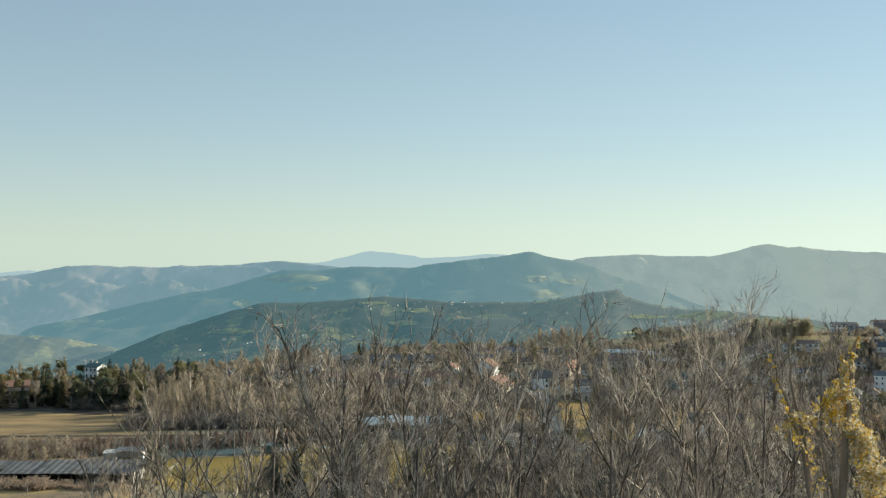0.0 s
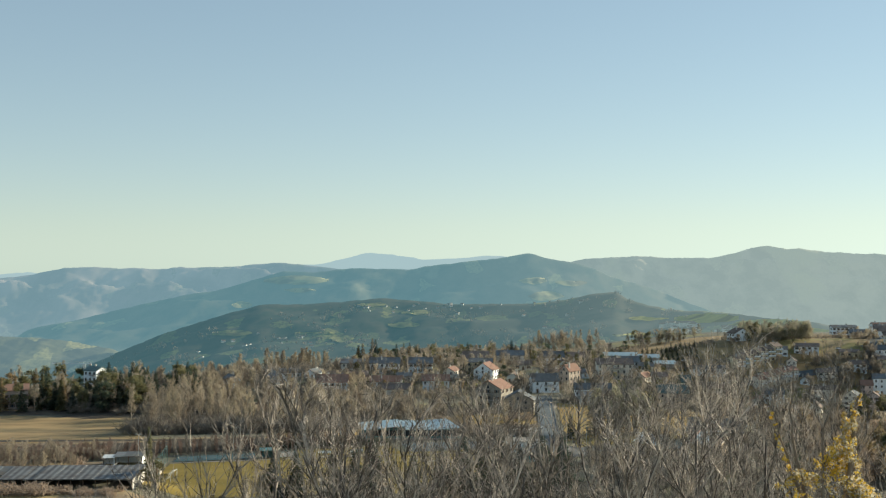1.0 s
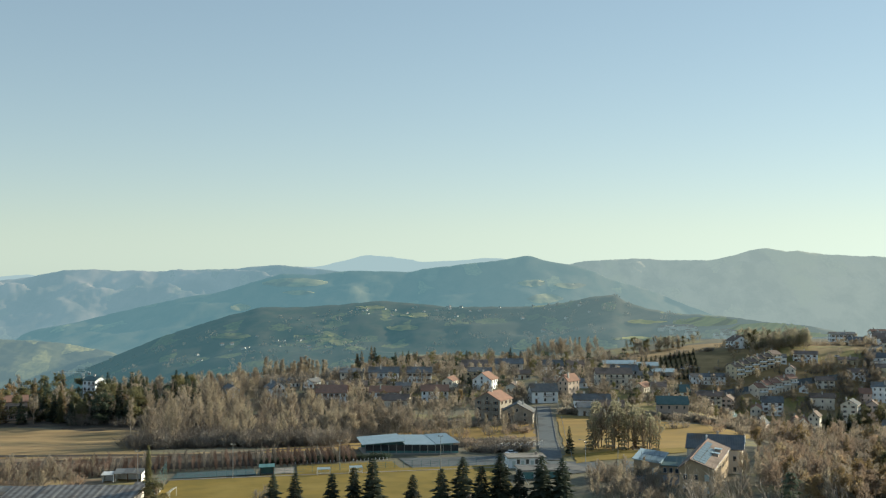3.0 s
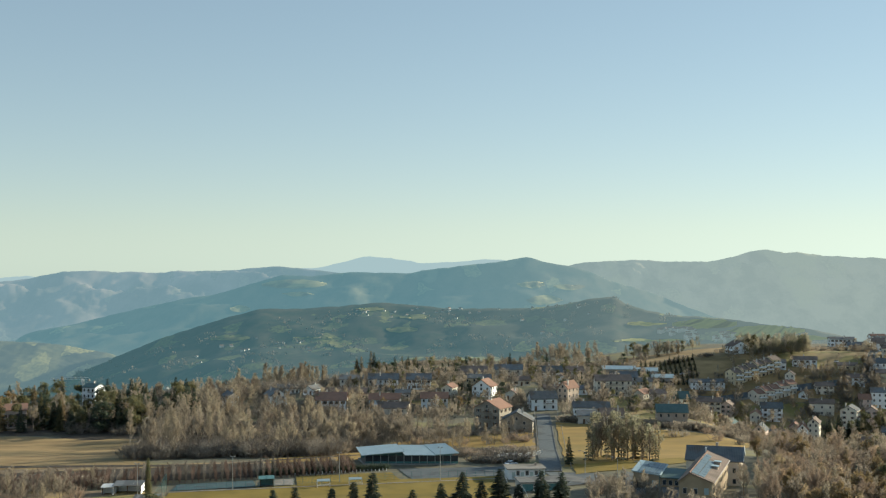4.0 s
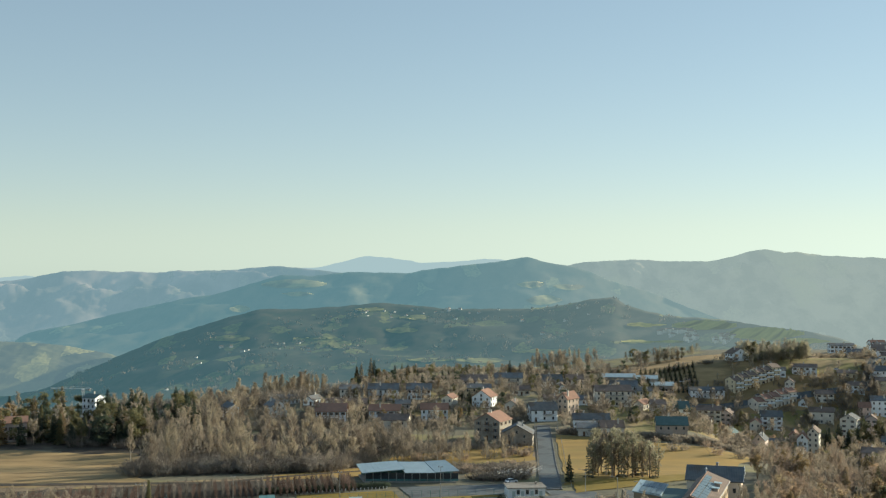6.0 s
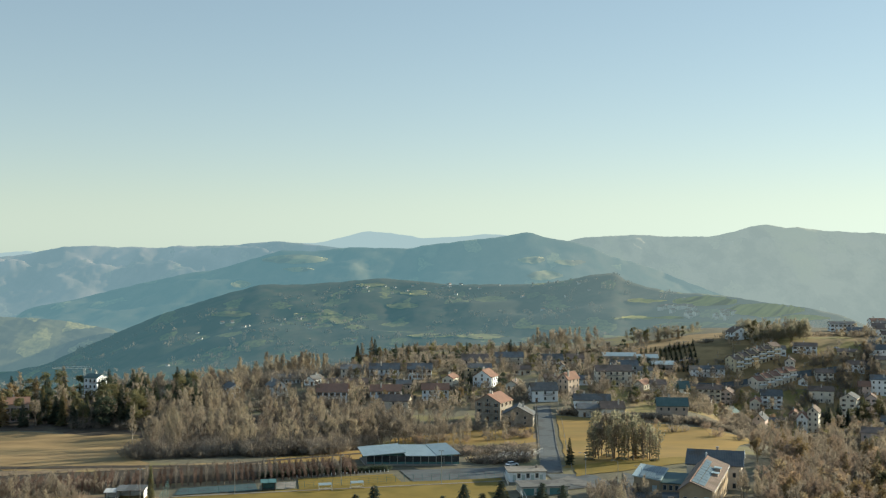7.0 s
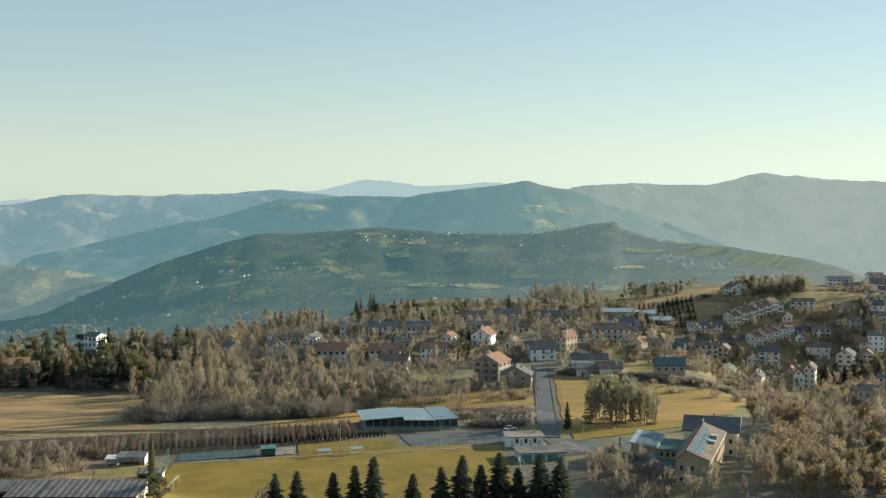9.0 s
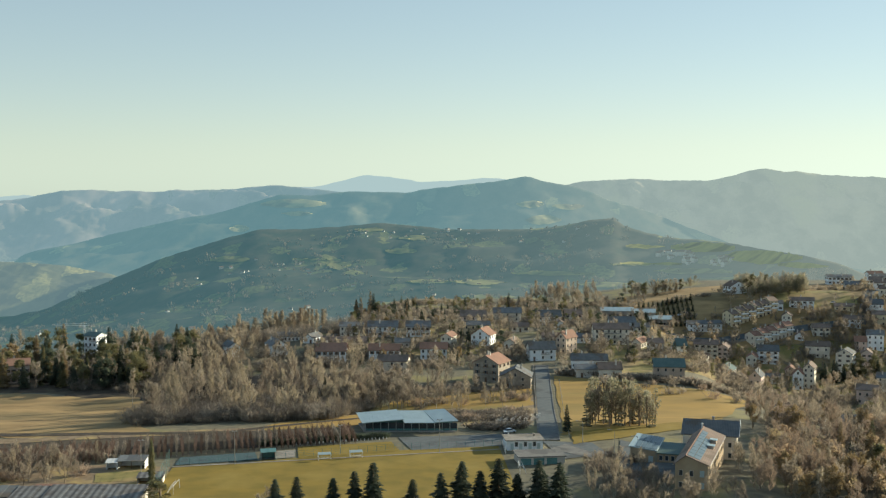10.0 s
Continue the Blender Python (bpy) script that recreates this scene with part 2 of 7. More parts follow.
M_BROWN = mat("brown_plaster", (0.49, 0.40, 0.32), (0.41, 0.34, 0.28), 0.3, c3=(0.34, 0.27, 0.21), scale3=0.12, mix3=(0.5, 0.8))
M_TILE_RED = mat("red_roof_tiles", (0.35, 0.20, 0.14), (0.28, 0.17, 0.125), 0.5, c3=(0.28, 0.17, 0.12), scale3=0.15, wave=("X", 0.5), wave_dark=0.8, tint=0.15)
M_TILE_BROWN = mat("brown_roof_tiles", (0.27, 0.20, 0.16), (0.205, 0.16, 0.13), 0.5, c3=(0.17, 0.13, 0.10), scale3=0.15, wave=("X", 0.5), wave_dark=0.8, tint=0.2)
M_TILE_DARK = mat("dark_roof_tiles", (0.145, 0.16, 0.167), (0.195, 0.205, 0.208), 0.5, c3=(0.16, 0.14, 0.12), scale3=0.15, wave=("X", 0.5), wave_dark=0.8, tint=0.2)
M_TILE_GREEN = mat("green_roof_sheet", (0.09, 0.15, 0.14), (0.12, 0.18, 0.17), 0.4, rough=0.6, wave=("X", 0.6), wave_dark=0.8)
# airlight colours that the hill and ridge materials emit as painted haze
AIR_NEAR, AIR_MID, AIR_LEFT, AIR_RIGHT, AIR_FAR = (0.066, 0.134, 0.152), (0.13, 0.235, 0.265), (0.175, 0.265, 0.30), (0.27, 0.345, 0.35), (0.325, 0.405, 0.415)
M_HILL = mat("wooded_hillside", (0.12, 0.095, 0.055), (0.045, 0.055, 0.03), 0.03, c3=(0.09, 0.075, 0.045), scale3=0.007, mix3=(0.5, 0.6), haze_glow=AIR_NEAR, amount=0.5, stretch=(1, 0.45, 1), plots=(48, 0.14, (0.13, 0.14, 0.05), (0.34, 0.31, 0.09)))
M_RIDGE = mat("middle_ridge", (0.17, 0.14, 0.085), (0.07, 0.08, 0.05), 0.02, c3=(0.30, 0.26, 0.15), scale3=0.006, mix3=(0.6, 0.7), haze_glow=AIR_MID, amount=0.6, stretch=(1, 0.4, 1), plots=(60, 0.07, (0.20, 0.19, 0.09), (0.38, 0.34, 0.14)))
M_RIDGE_L = mat("left_ridge", (0.27, 0.21, 0.17), (0.11, 0.105, 0.08), 0.02, c3=(0.55, 0.42, 0.35), scale3=0.005, mix3=(0.47, 0.62), haze_glow=AIR_LEFT, amount=0.66, stretch=(1, 0.4, 1), plots=(60, 0.14, (0.26, 0.22, 0.13), (0.40, 0.34, 0.22)))
M_RIDGE_R = mat("right_ridge", (0.36, 0.30, 0.2), (0.08, 0.09, 0.065), 0.012, mix=(0.42, 0.6), c3=(0.36, 0.32, 0.16), scale3=0.004, mix3=(0.58, 0.66), haze_glow=AIR_RIGHT, amount=0.58, stretch=(1, 0.4, 1), plots=(70, 0.12, (0.26, 0.24, 0.13), (0.40, 0.36, 0.2)))
M_VALLEY = mat("olive_valley_fields", (0.22, 0.20, 0.09), (0.12, 0.12, 0.06), 0.025, c3=(0.07, 0.075, 0.045), scale3=0.012, mix3=(0.48, 0.56), haze_glow=AIR_LEFT, amount=0.42, stretch=(1, 0.4, 1), plots=(60, 0.35, (0.22, 0.21, 0.09), (0.42, 0.37, 0.14)))
# far walls, roofs, trees and fields emit the same painted haze
M_FARMWALL = mat("far_white_wall", (0.75, 0.72, 0.66), (0.66, 0.62, 0.56), 0.1, haze_glow=AIR_NEAR, amount=0.3)
M_FARMROOF = mat("far_tile_roof", (0.30, 0.19, 0.14), (0.24, 0.17, 0.13), 0.1, haze_glow=AIR_NEAR, amount=0.4)
M_HILLTREE = mat("hazy_trees", (0.50, 0.39, 0.30), (0.30, 0.235, 0.185), 0.02, haze_glow=AIR_NEAR, amount=0.45)
M_SUNFIELD = mat("far_sunny_field", (0.38, 0.34, 0.12), (0.27, 0.25, 0.09), 0.03, c3=(0.18, 0.16, 0.07), scale3=0.02, mix3=(0.52, 0.62), haze_glow=AIR_NEAR, amount=0.45)
# pastures with their sunlit brightness put into the base colour
M_SUNCREST = mat("far_pasture_painted_sun", (0.56, 0.50, 0.16), (0.40, 0.37, 0.12), 0.03, c3=(0.22, 0.20, 0.08), scale3=0.015, mix3=(0.54, 0.64), haze_glow=AIR_NEAR, amount=0.3)
M_SUNSLOPE = mat("far_slope_painted_sun", (0.50, 0.44, 0.20), (0.36, 0.32, 0.16), 0.02, c3=(0.2, 0.17, 0.1), scale3=0.012, mix3=(0.5, 0.6), haze_glow=AIR_MID, amount=0.5)
M_FARRIDGE = mat("far_ridge", (0.12, 0.10, 0.08), (0.09, 0.09, 0.07), 0.008, haze_glow=AIR_FAR, amount=0.82)


# ---------------------------------------------------------------- mesh tools
class Form:
    """Collects vertices and faces for one mesh."""

    def __init__(self):
        self.v, self.f = [], []

    def add(self, v, f):
        k = len(self.v)
        self.v += [tuple(p) for p in v]
        self.f += [tuple(i + k for i in q) for q in f]
        return self

    def box(self, x0, x1, y0, y1, z0, z1, m=None):
        v = [(x, y, z) for z in (z0, z1) for x, y in ((x0, y0), (x1, y0), (x1, y1), (x0, y1))]
        if m is not None:
            v = [m @ Vector(p) for p in v]
        return self.add(v, [(3, 2, 1, 0), (4, 5, 6, 7), (0, 1, 5, 4), (1, 2, 6, 5), (2, 3, 7, 6), (3, 0, 4, 7)])

    def slab(self, quad, t):
        """A plate of thickness t under four corners."""
        q = [Vector(p) for p in quad]
        nrm = (q[1] - q[0]).cross(q[3] - q[0]).normalized()
        v = q + [p - nrm * t for p in q]
        return self.add(v, [(0, 1, 2, 3), (7, 6, 5, 4), (0, 4, 5, 1), (1, 5, 6, 2), (2, 6, 7, 3), (3, 7, 4, 0)])

    def tube(self, pts, radii, k=5):
        v, f = [], []
        for i, (p, r) in enumerate(zip(pts, radii)):
            p = Vector(p)
            d = (Vector(pts[min(i + 1, len(pts) - 1)]) - Vector(pts[max(i - 1, 0)])).normalized()
            a = d.cross(Vector((0.31, 0.95, 0.1))).normalized()
            b = d.cross(a)
            for j in range(k):
                w = 2 * math.pi * j / k
                v.append(p + (a * math.cos(w) + b * math.sin(w)) * r)
            if i:
                o = (i - 1) * k
                f += [(o + j, o + (j + 1) % k, o + k + (j + 1) % k, o + k + j) for j in range(k)]
        f += [tuple(range(k))[::-1], tuple(range(len(v) - k, len(v)))]
        return self.add(v, f)

    def mesh(self, name, material, smooth=False):
        me = bpy.data.meshes.new(name)
        me.from_pydata(self.v, [], self.f)
        me.materials.append(material)
        if smooth:
            me.shade_smooth()
        me.update()
        return me


def part(name, form, material, parent=None, label="", smooth=False):
    me = form if isinstance(form, bpy.types.Mesh) else form.mesh(name, material, smooth)
    ob = new(name, me)
    ob.parent = parent
    return tagged(ob, label)


def thing(name, m, label, category, group=""):
    ob = new(name)
    ob.matrix_world = m
    return tagged(ob, label, category, group)


def structure(name, form, material, label, category, smooth=False):
    return tagged(new(name, form.mesh(name, material, smooth)), label, category, kind="structure")


# ---------------------------------------------------------------- ground
def ss(a, b, v):
    t = np.clip((v - a) / (b - a), 0, 1)
    return t * t * (3 - 2 * t)


def ground(x, y):
    z = 39 * (1 - ss(-20, 255, y))
    z = z - 3.5 * ss(385, 450, y)
    z = z - 30 * ss(110, 195, x) * ss(340, 560, y) * (1 - ss(690, 830, y))
    z = z + 13 * ss(90, 230, x) * ss(700, 830, y)
    z = z + 5 * ss(560, 640, y) * (1 - ss(60, 160, abs(x - 10)))
    z = z - 6 * ss(60, 260, -x) * ss(480, 640, y)
    z = z + 3.4 * np.exp(-(((x - 74) / 30) ** 2 + ((y - 310) / 36) ** 2))
    z = z + 4.2 * ss(62, 78, -x) * ss(200, 250, y) * (1 - ss(284, 306, y))
    z = z - 55 * ss(20, 150, -x) * ss(620, 900, y)
    z = z - 2.2 * ss(670, 720, y) * (1 - ss(95, 150, x))
    z = z - 130 * ss(880 + 60 * ss(60, 140, x), 1250, y) - 380 * ss(1250, 3000, y)
    return z


def gz(x, y):
    return float(ground(x, y))


def sheet(xs, ys, height):
    X, Y = np.meshgrid(xs, ys)
    Z = height(X, Y)
    n, m = len(xs), len(ys)
    fo = Form()
    fo.v = list(zip(X.ravel().tolist(), Y.ravel().tolist(), Z.ravel().tolist()))
    fo.f = [(j * n + i, j * n + i + 1, (j + 1) * n + i + 1, (j + 1) * n + i) for j in range(m - 1) for i in range(n - 1)]
    return fo


xs = np.concatenate([np.linspace(-4800, -700, 14)[:-1], np.linspace(-700, -300, 25)[:-1], np.linspace(-300, 400, 141), np.linspace(400, 800, 25)[1:], np.linspace(800, 4800, 14)[1:]])
ys = np.concatenate([np.linspace(-4800, -100, 16)[:-1], np.linspace(-100, 1000, 221), np.linspace(1000, 1400, 21)[1:], np.linspace(1400, 4800, 14)[1:]])
structure("ground", sheet(xs, ys, ground), M_SOIL, "brown winter ground falling to a village terrace", "ground", True)


def patch(name, corners, material, label, category, lift=0.12, nu=40, nv=24, wobble=0.0):
    """A thin layer draped over the ground between four corners (x, y)."""
    a, b, c, d = [np.array(p, float) for p in corners]
    fo = Form()
    top = []
    for j in range(nv + 1):
        for i in range(nu + 1):
            u, v = i / nu, j / nv
            p = (1 - v) * ((1 - u) * a + u * b) + v * ((1 - u) * d + u * c)
            if wobble:
                w = noise.noise_vector(Vector((p[0] * 0.05, p[1] * 0.05, 1.5))) + 0.6 * noise.noise_vector(Vector((p[0] * 0.17, p[1] * 0.17, 4.5)))
                p = p + np.array((w.x, w.y)) * wobble
            top.append((p[0], p[1], gz(p[0], p[1]) + lift))
    fo.add(top, [(j * (nu + 1) + i, j * (nu + 1) + i + 1, (j + 1) * (nu + 1) + i + 1, (j + 1) * (nu + 1) + i) for j in range(nv) for i in range(nu)])
    return structure(name, fo, material, label, category, True)


# ---------------------------------------------------------------- far hills: terrain rings round the viewpoint
EYE = 77.0
SHAPES = {}


def ridge(name, crest, near, dist, foot, material, label, amp=0.004, seed=0.0, back=500, steps=46, span=(-0.62, 0.62), calm=None):
    """A hill whose crest follows slopes (azimuth, slope) as seen from the lookout; near and dist: where it begins and crests."""
    ca, cs = zip(*crest)
    fo = Form()
    A = np.linspace(span[0], span[1], 270)
    n = len(A)
    for j in range(steps + 7):
        for a in A:
            d1 = dist(a)
            u = min(j / steps, 1)
            r = near + (d1 - near) * u
            s = foot + (np.interp(a, ca, cs) - foot) * u ** 0.85
            v = u * max(3.0, (d1 - near) * 0.0028)
            hy = noise.noise(Vector((a * r * 0.004 + seed + 0.5 * v, v, seed)))
            hy += 0.5 * noise.noise(Vector((a * r * 0.011 + seed, v * 2.5, 3 + seed)))
            hy += 0.22 * noise.noise(Vector((a * r * 0.035 + seed, v * 7, 6 + seed)))
            s += amp * (float(np.interp(a, *calm)) if calm else 1) * hy * min(1, 4 * (1 - u)) * u
            s += 0.0006 * noise.noise(Vector((a * 95, seed, 7.7))) * (u > 0.98) + 0.0005 * noise.noise(Vector((a * 300, seed, 1.7))) * (u > 0.98)
            z = EYE + r * s
            if j > steps:
                r += back / 6 * (j - steps)
                z -= back * 0.09 * (j - steps)
            y = r / math.sqrt(1 + a * a)
            fo.v.append((a * y, y, z))
    fo.f = [(j * n + i, j * n + i + 1, (j + 1) * n + i + 1, (j + 1) * n + i) for j in range(steps + 6) for i in range(n - 1)]
    SHAPES[name] = BVHTree.FromPolygons(fo.v, fo.f)
    ob = new(name, fo.mesh(name, material, True))
    return tagged(ob, label, "hill", kind="structure")


def slopes(*pairs):
    """Crest points read as thousandths: bearing, slope."""
    return [(a / 1000, s / 1000) for a, s in pairs]


front = slopes((-600, -140), (-345, -88), (-290, -71), (-245, -54), (-195, -39), (-160, -30), (-115, -29.5), (-75, -26.5), (-55, -24.5), (-15, -27.5), (5, -30),
               (40, -30), (80, -30), (110, -26.5), (130, -22), (145, -20), (153, -19.5), (165, -27), (182, -31.5), (199, -35.5), (216, -37), (250, -39), (284, -44.5), (311, -48), (331, -50.5), (352, -54.5), (369, -60), (389, -68.5), (420, -80), (600, -120))
middle = slopes((-600, -130), (-390, -66), (-368, -49), (-320, -40), (-275, -30), (-230, -20.5), (-195, -15.5), (-170, -8), (-140, 0.5), (-115, -0.5), (-95, 1.5), (-82, 3), (-50, 2.5),
                (-30, 2), (-15, 4.5), (15, 8.5), (55, 12.5), (74, 16.5), (84, 14.5), (93, 11.5), (115, 8.5), (135, 2.5), (150, -4.5), (180, -12.5), (205, -22), (280, -50), (600, -90))
left_ridge = slopes((-600, -12), (-395, -5.5), (-365, -2.5), (-335, 3), (-310, 4.5), (-288, 3), (-270, 4), (-252, 2), (-238, 4), (-195, 4.5), (-180, 5.5), (-145, 8.5), (-122, 6.5), (-90, 3), (0, -10), (600, -40))
right_ridge = slopes((-100, -20), (80, 2), (115, 9.5), (130, 12.5), (160, 13.5), (175, 14), (200, 12.5), (240, 12.5), (255, 15.5), (275, 21), (287, 22.5), (305, 19.5), (316, 20), (340, 16.5), (390, 14.5), (600, 10))
far_ridge = slopes((-600, -1), (-395, -2), (-365, 0), (-350, -2), (-165, 5), (-133, 6.5), (-110, 7), (-95, 10), (-83, 13), (-71, 16.5), (-62, 17.2), (-42, 15.5), (-15, 11.5), (5, 12), (22, 13), (42, 15), (56, 14), (80, 11), (110, 8), (600, 5))
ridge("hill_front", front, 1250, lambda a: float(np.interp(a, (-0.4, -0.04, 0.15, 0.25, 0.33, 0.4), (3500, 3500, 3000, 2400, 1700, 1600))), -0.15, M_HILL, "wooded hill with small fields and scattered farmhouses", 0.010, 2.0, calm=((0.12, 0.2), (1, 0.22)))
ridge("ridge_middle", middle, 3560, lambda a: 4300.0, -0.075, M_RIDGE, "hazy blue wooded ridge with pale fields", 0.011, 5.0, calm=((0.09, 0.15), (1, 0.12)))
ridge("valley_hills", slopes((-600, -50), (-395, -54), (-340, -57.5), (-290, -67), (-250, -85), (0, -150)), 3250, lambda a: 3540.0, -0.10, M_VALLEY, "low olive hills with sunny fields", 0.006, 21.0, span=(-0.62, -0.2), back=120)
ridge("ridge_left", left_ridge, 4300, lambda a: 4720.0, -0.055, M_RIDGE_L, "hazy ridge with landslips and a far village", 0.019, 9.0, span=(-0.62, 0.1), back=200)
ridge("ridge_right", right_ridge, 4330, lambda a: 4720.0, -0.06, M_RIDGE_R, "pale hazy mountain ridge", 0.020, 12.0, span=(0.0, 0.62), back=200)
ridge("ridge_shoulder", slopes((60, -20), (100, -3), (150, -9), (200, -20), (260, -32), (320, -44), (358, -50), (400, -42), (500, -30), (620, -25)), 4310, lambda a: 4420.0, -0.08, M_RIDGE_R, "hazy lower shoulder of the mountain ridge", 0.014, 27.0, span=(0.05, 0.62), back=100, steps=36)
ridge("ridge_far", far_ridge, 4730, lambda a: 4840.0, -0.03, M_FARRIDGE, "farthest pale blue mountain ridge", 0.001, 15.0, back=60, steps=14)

# ---------------------------------------------------------------- fields, roads
patch("meadow_west", [(-260, 365), (-100, 384), (-128, 472), (-260, 486)], M_HAY, "dry golden hay meadow beside the wood", "meadow", 0.14, 70, 40, 5.0)
patch("meadow_east", [(41.8, 380), (98, 403), (134, 478), (53.6, 527)], M_MEADOW, "sunlit golden meadow beside the road", "meadow", 0.14, 40, 40, 1.2)
# dark litter sheets that also stand in for shade under the trees
patch("wood_floor", [(-116, 402), (-28, 432), (-16, 545), (-175, 505)], M_LITTER, "dark leaf litter under the leafless wood", "woodland floor", 0.1, 60, 50, 3.0)
patch("grove_floor", [(-250, 490), (-118, 474), (-120, 640), (-250, 640)], M_LITTER, "dark needle litter under the conifers", "woodland floor", 0.05, 40, 40, 3.0)
patch("football_pitch", [(-76, 282), (22, 292), (19, 368), (-80, 335)], M_PITCH, "worn olive grass football pitch", "pitch", 0.14)
patch("court", [(-9, 358), (20, 364), (43, 385), (-14, 377)], M_ASPHALT, "grey asphalt parking court beside the pavilion", "court", 0.16)
patch("road", [(33, 372), (39.8, 372), (54, 560), (47.5, 560)], M_ASPHALT, "straight grey asphalt village road", "road", 0.2, 6, 60)
patch("track", [(-150, 366), (-62, 388), (-62, 394), (-150, 374)], M_DIRT, "pale dirt track along the nursery", "track", 0.2, 50, 4, 1.2)
patch("bank", [(-62, 388), (-28, 399), (-18, 446), (-60, 402)], M_MEADOW, "grassy bank beside the dirt track", "bank", 0.16, 30, 20, 3.0)
patch("terrace", [(-30, 424), (36, 452), (42, 500), (-18, 462)], M_MEADOW, "narrow golden grass terrace below the houses", "terrace", 0.16, 40, 20, 3.0)
patch("verge", [(44, 366), (98, 398), (86, 406), (46, 386)], M_PITCH, "bright green verge under the pines", "verge", 0.2, 30, 12, 1.5)
patch("yard", [(38, 344), (53, 350), (50, 368), (34, 371)], M_ASPHALT, "worn asphalt yard beside the road", "yard", 0.18, 12, 10)
patch("school_yard", [(48, 300), (66, 312), (74, 350), (60, 372)], M_ASPHALT, "dark asphalt school yard in shade", "yard", 0.2, 10, 12)
patch("blue_court", [(-80, 338), (-56, 345), (-58.5, 355), (-80.5, 348)], M_BLUECOURT, "faded blue sports court", "court", 0.2, 8, 4)
patch("rubble", [(-55, 345), (-45, 348), (-46, 358), (-56, 355)], M_GRAVEL, "patch of pale rubble by the pitch", "rubble", 0.24, 8, 6)
patch("grass_strip", [(-43.2, 345.5), (-12.6, 357), (-15.9, 370.5), (-46, 362.5)], M_PITCH, "olive grass strip between the hedge and the pitch", "lawn", 0.2, 24, 10, 0.4)
patch("pitch_path", [(-80, 335), (20, 358.4), (20, 359.4), (-80.2, 336.2)], M_GRAVEL, "pale gravel path along the touchline", "path", 0.24, 40, 2)
# litter colour on the lane stands in for the bank's shade
patch("farm_lane", [(-150, 378.5), (-73, 382), (-73, 386.5), (-150, 383)], M_LITTER, "narrow lane below the wood, darkened for the bank's shade", "lane", 0.26, 30, 3, 0.8)
patch("farm_lane", [(-73, 382), (-27, 417.5), (-27, 422.5), (-73, 386.5)], M_LITTER, "narrow lane below the wood, darkened for the bank's shade", "lane", 0.26, 30, 3, 0.8)
patch("junction", [(35.5, 359), (47, 343.5), (51, 348), (41, 366)], M_OLD_ASPHALT, "pale worn asphalt at the junction by the hut", "road", 0.26, 14, 12)
patch("nursery_soil", [(-150, 341), (-57, 362), (-34, 402), (-150, 367)], M_LITTER, "dark tilled soil between the nursery rows", "soil", 0.13, 40, 12, 1.0)
patch("garden_lawn", [(-98, 317), (-85, 320), (-85, 331), (-100, 328)], M_GREEN, "green lawn round the garden hut", "lawn", 0.16, 20, 12, 1.2)
patch("shed_verge", [(-124, 250), (-60, 250), (-66, 272.5), (-124, 272.5)], M_DIRT, "dry brown grass in front of the farm sheds", "grass", 0.08, 30, 12, 1.0)
patch("rough_grass", [(-160, 292), (-70, 288), (-80, 336), (-160, 342)], M_DIRT, "rough brown grass of the orchard", "grass", 0.08, 40, 20, 2.0)
patch("road_bank", [(8, 398), (33, 404), (43, 478), (20, 462)], M_DIRT, "brown rough grass bank beside the road", "bank", 0.15, 24, 24, 2.0)
patch("lane", [(-75, 620), (-68, 620), (2, 770), (-6, 770)], M_ASPHALT, "grey village lane between houses", "road", 0.25, 4, 40)
patch("upper_road", [(150, 742), (290, 772), (290, 779), (150, 749)], M_ASPHALT, "village road below the terraced houses", "road", 0.25, 40, 4)
patch("gully_gardens", [(150, 600), (300, 640), (330, 760), (160, 735)], M_GREEN, "dry garden grass between the eastern houses", "garden", 0.1, 50, 40, 6.0)
patch("upper_gardens", [(140, 735), (335, 760), (340, 900), (140, 880)], M_HAY, "pale dry grass round the upper houses", "garden", 0.12, 50, 40, 6.0)
patch("village_green", [(84, 532), (150, 560), (146, 640), (80, 610)], M_GREEN, "dry garden grass in the village", "garden", 0.1, 30, 30, 5.0)
patch("village_green", [(-20, 588), (20, 590), (60, 700), (-10, 690)], M_GREEN, "dry garden grass in the village", "garden", 0.1, 30, 30, 5.0)
patch("upper_road", [(286, 772), (292, 770), (352, 892), (344, 894)], M_ASPHALT, "village road climbing past the upper houses", "road", 0.28, 4, 40)
patch("hill_green", [(240, 790), (300, 800), (300, 840), (246, 835)], M_GREEN, "bright grassy knoll above the houses", "meadow", 0.3, 30, 20, 5.0)
patch("crest_field", [(120, 805), (205, 812), (215, 850), (120, 870)], M_HAY, "grassy field on the crest of the hill", "meadow", 0.3, 30, 20, 6.0)

fo = Form()
for i in range(24):
    xa, xb = 176 + 2.4 * i, 178.4 + 2.4 * i
    ya, yb = 742 + 0.214 * (xa - 150), 742 + 0.214 * (xb - 150)
    za, zb = gz(xa, ya) + 0.9, gz(xb, yb) + 0.9
    fo.add([(xa, ya - 1.2, za - 5), (xb, yb - 1.2, zb - 5), (xb, yb - 0.8, zb - 5), (xa, ya - 0.8, za - 5), (xa, ya - 1.2, za), (xb, yb - 1.2, zb), (xb, yb - 0.8, zb), (xa, ya - 0.8, za)], [(3, 2, 1, 0), (4, 5, 6, 7), (0, 1, 5, 4), (1, 2, 6, 5), (2, 3, 7, 6), (3, 0, 4, 7)])
structure("retaining_wall", fo, M_CONC, "grey concrete retaining wall under the terraced houses", "wall")

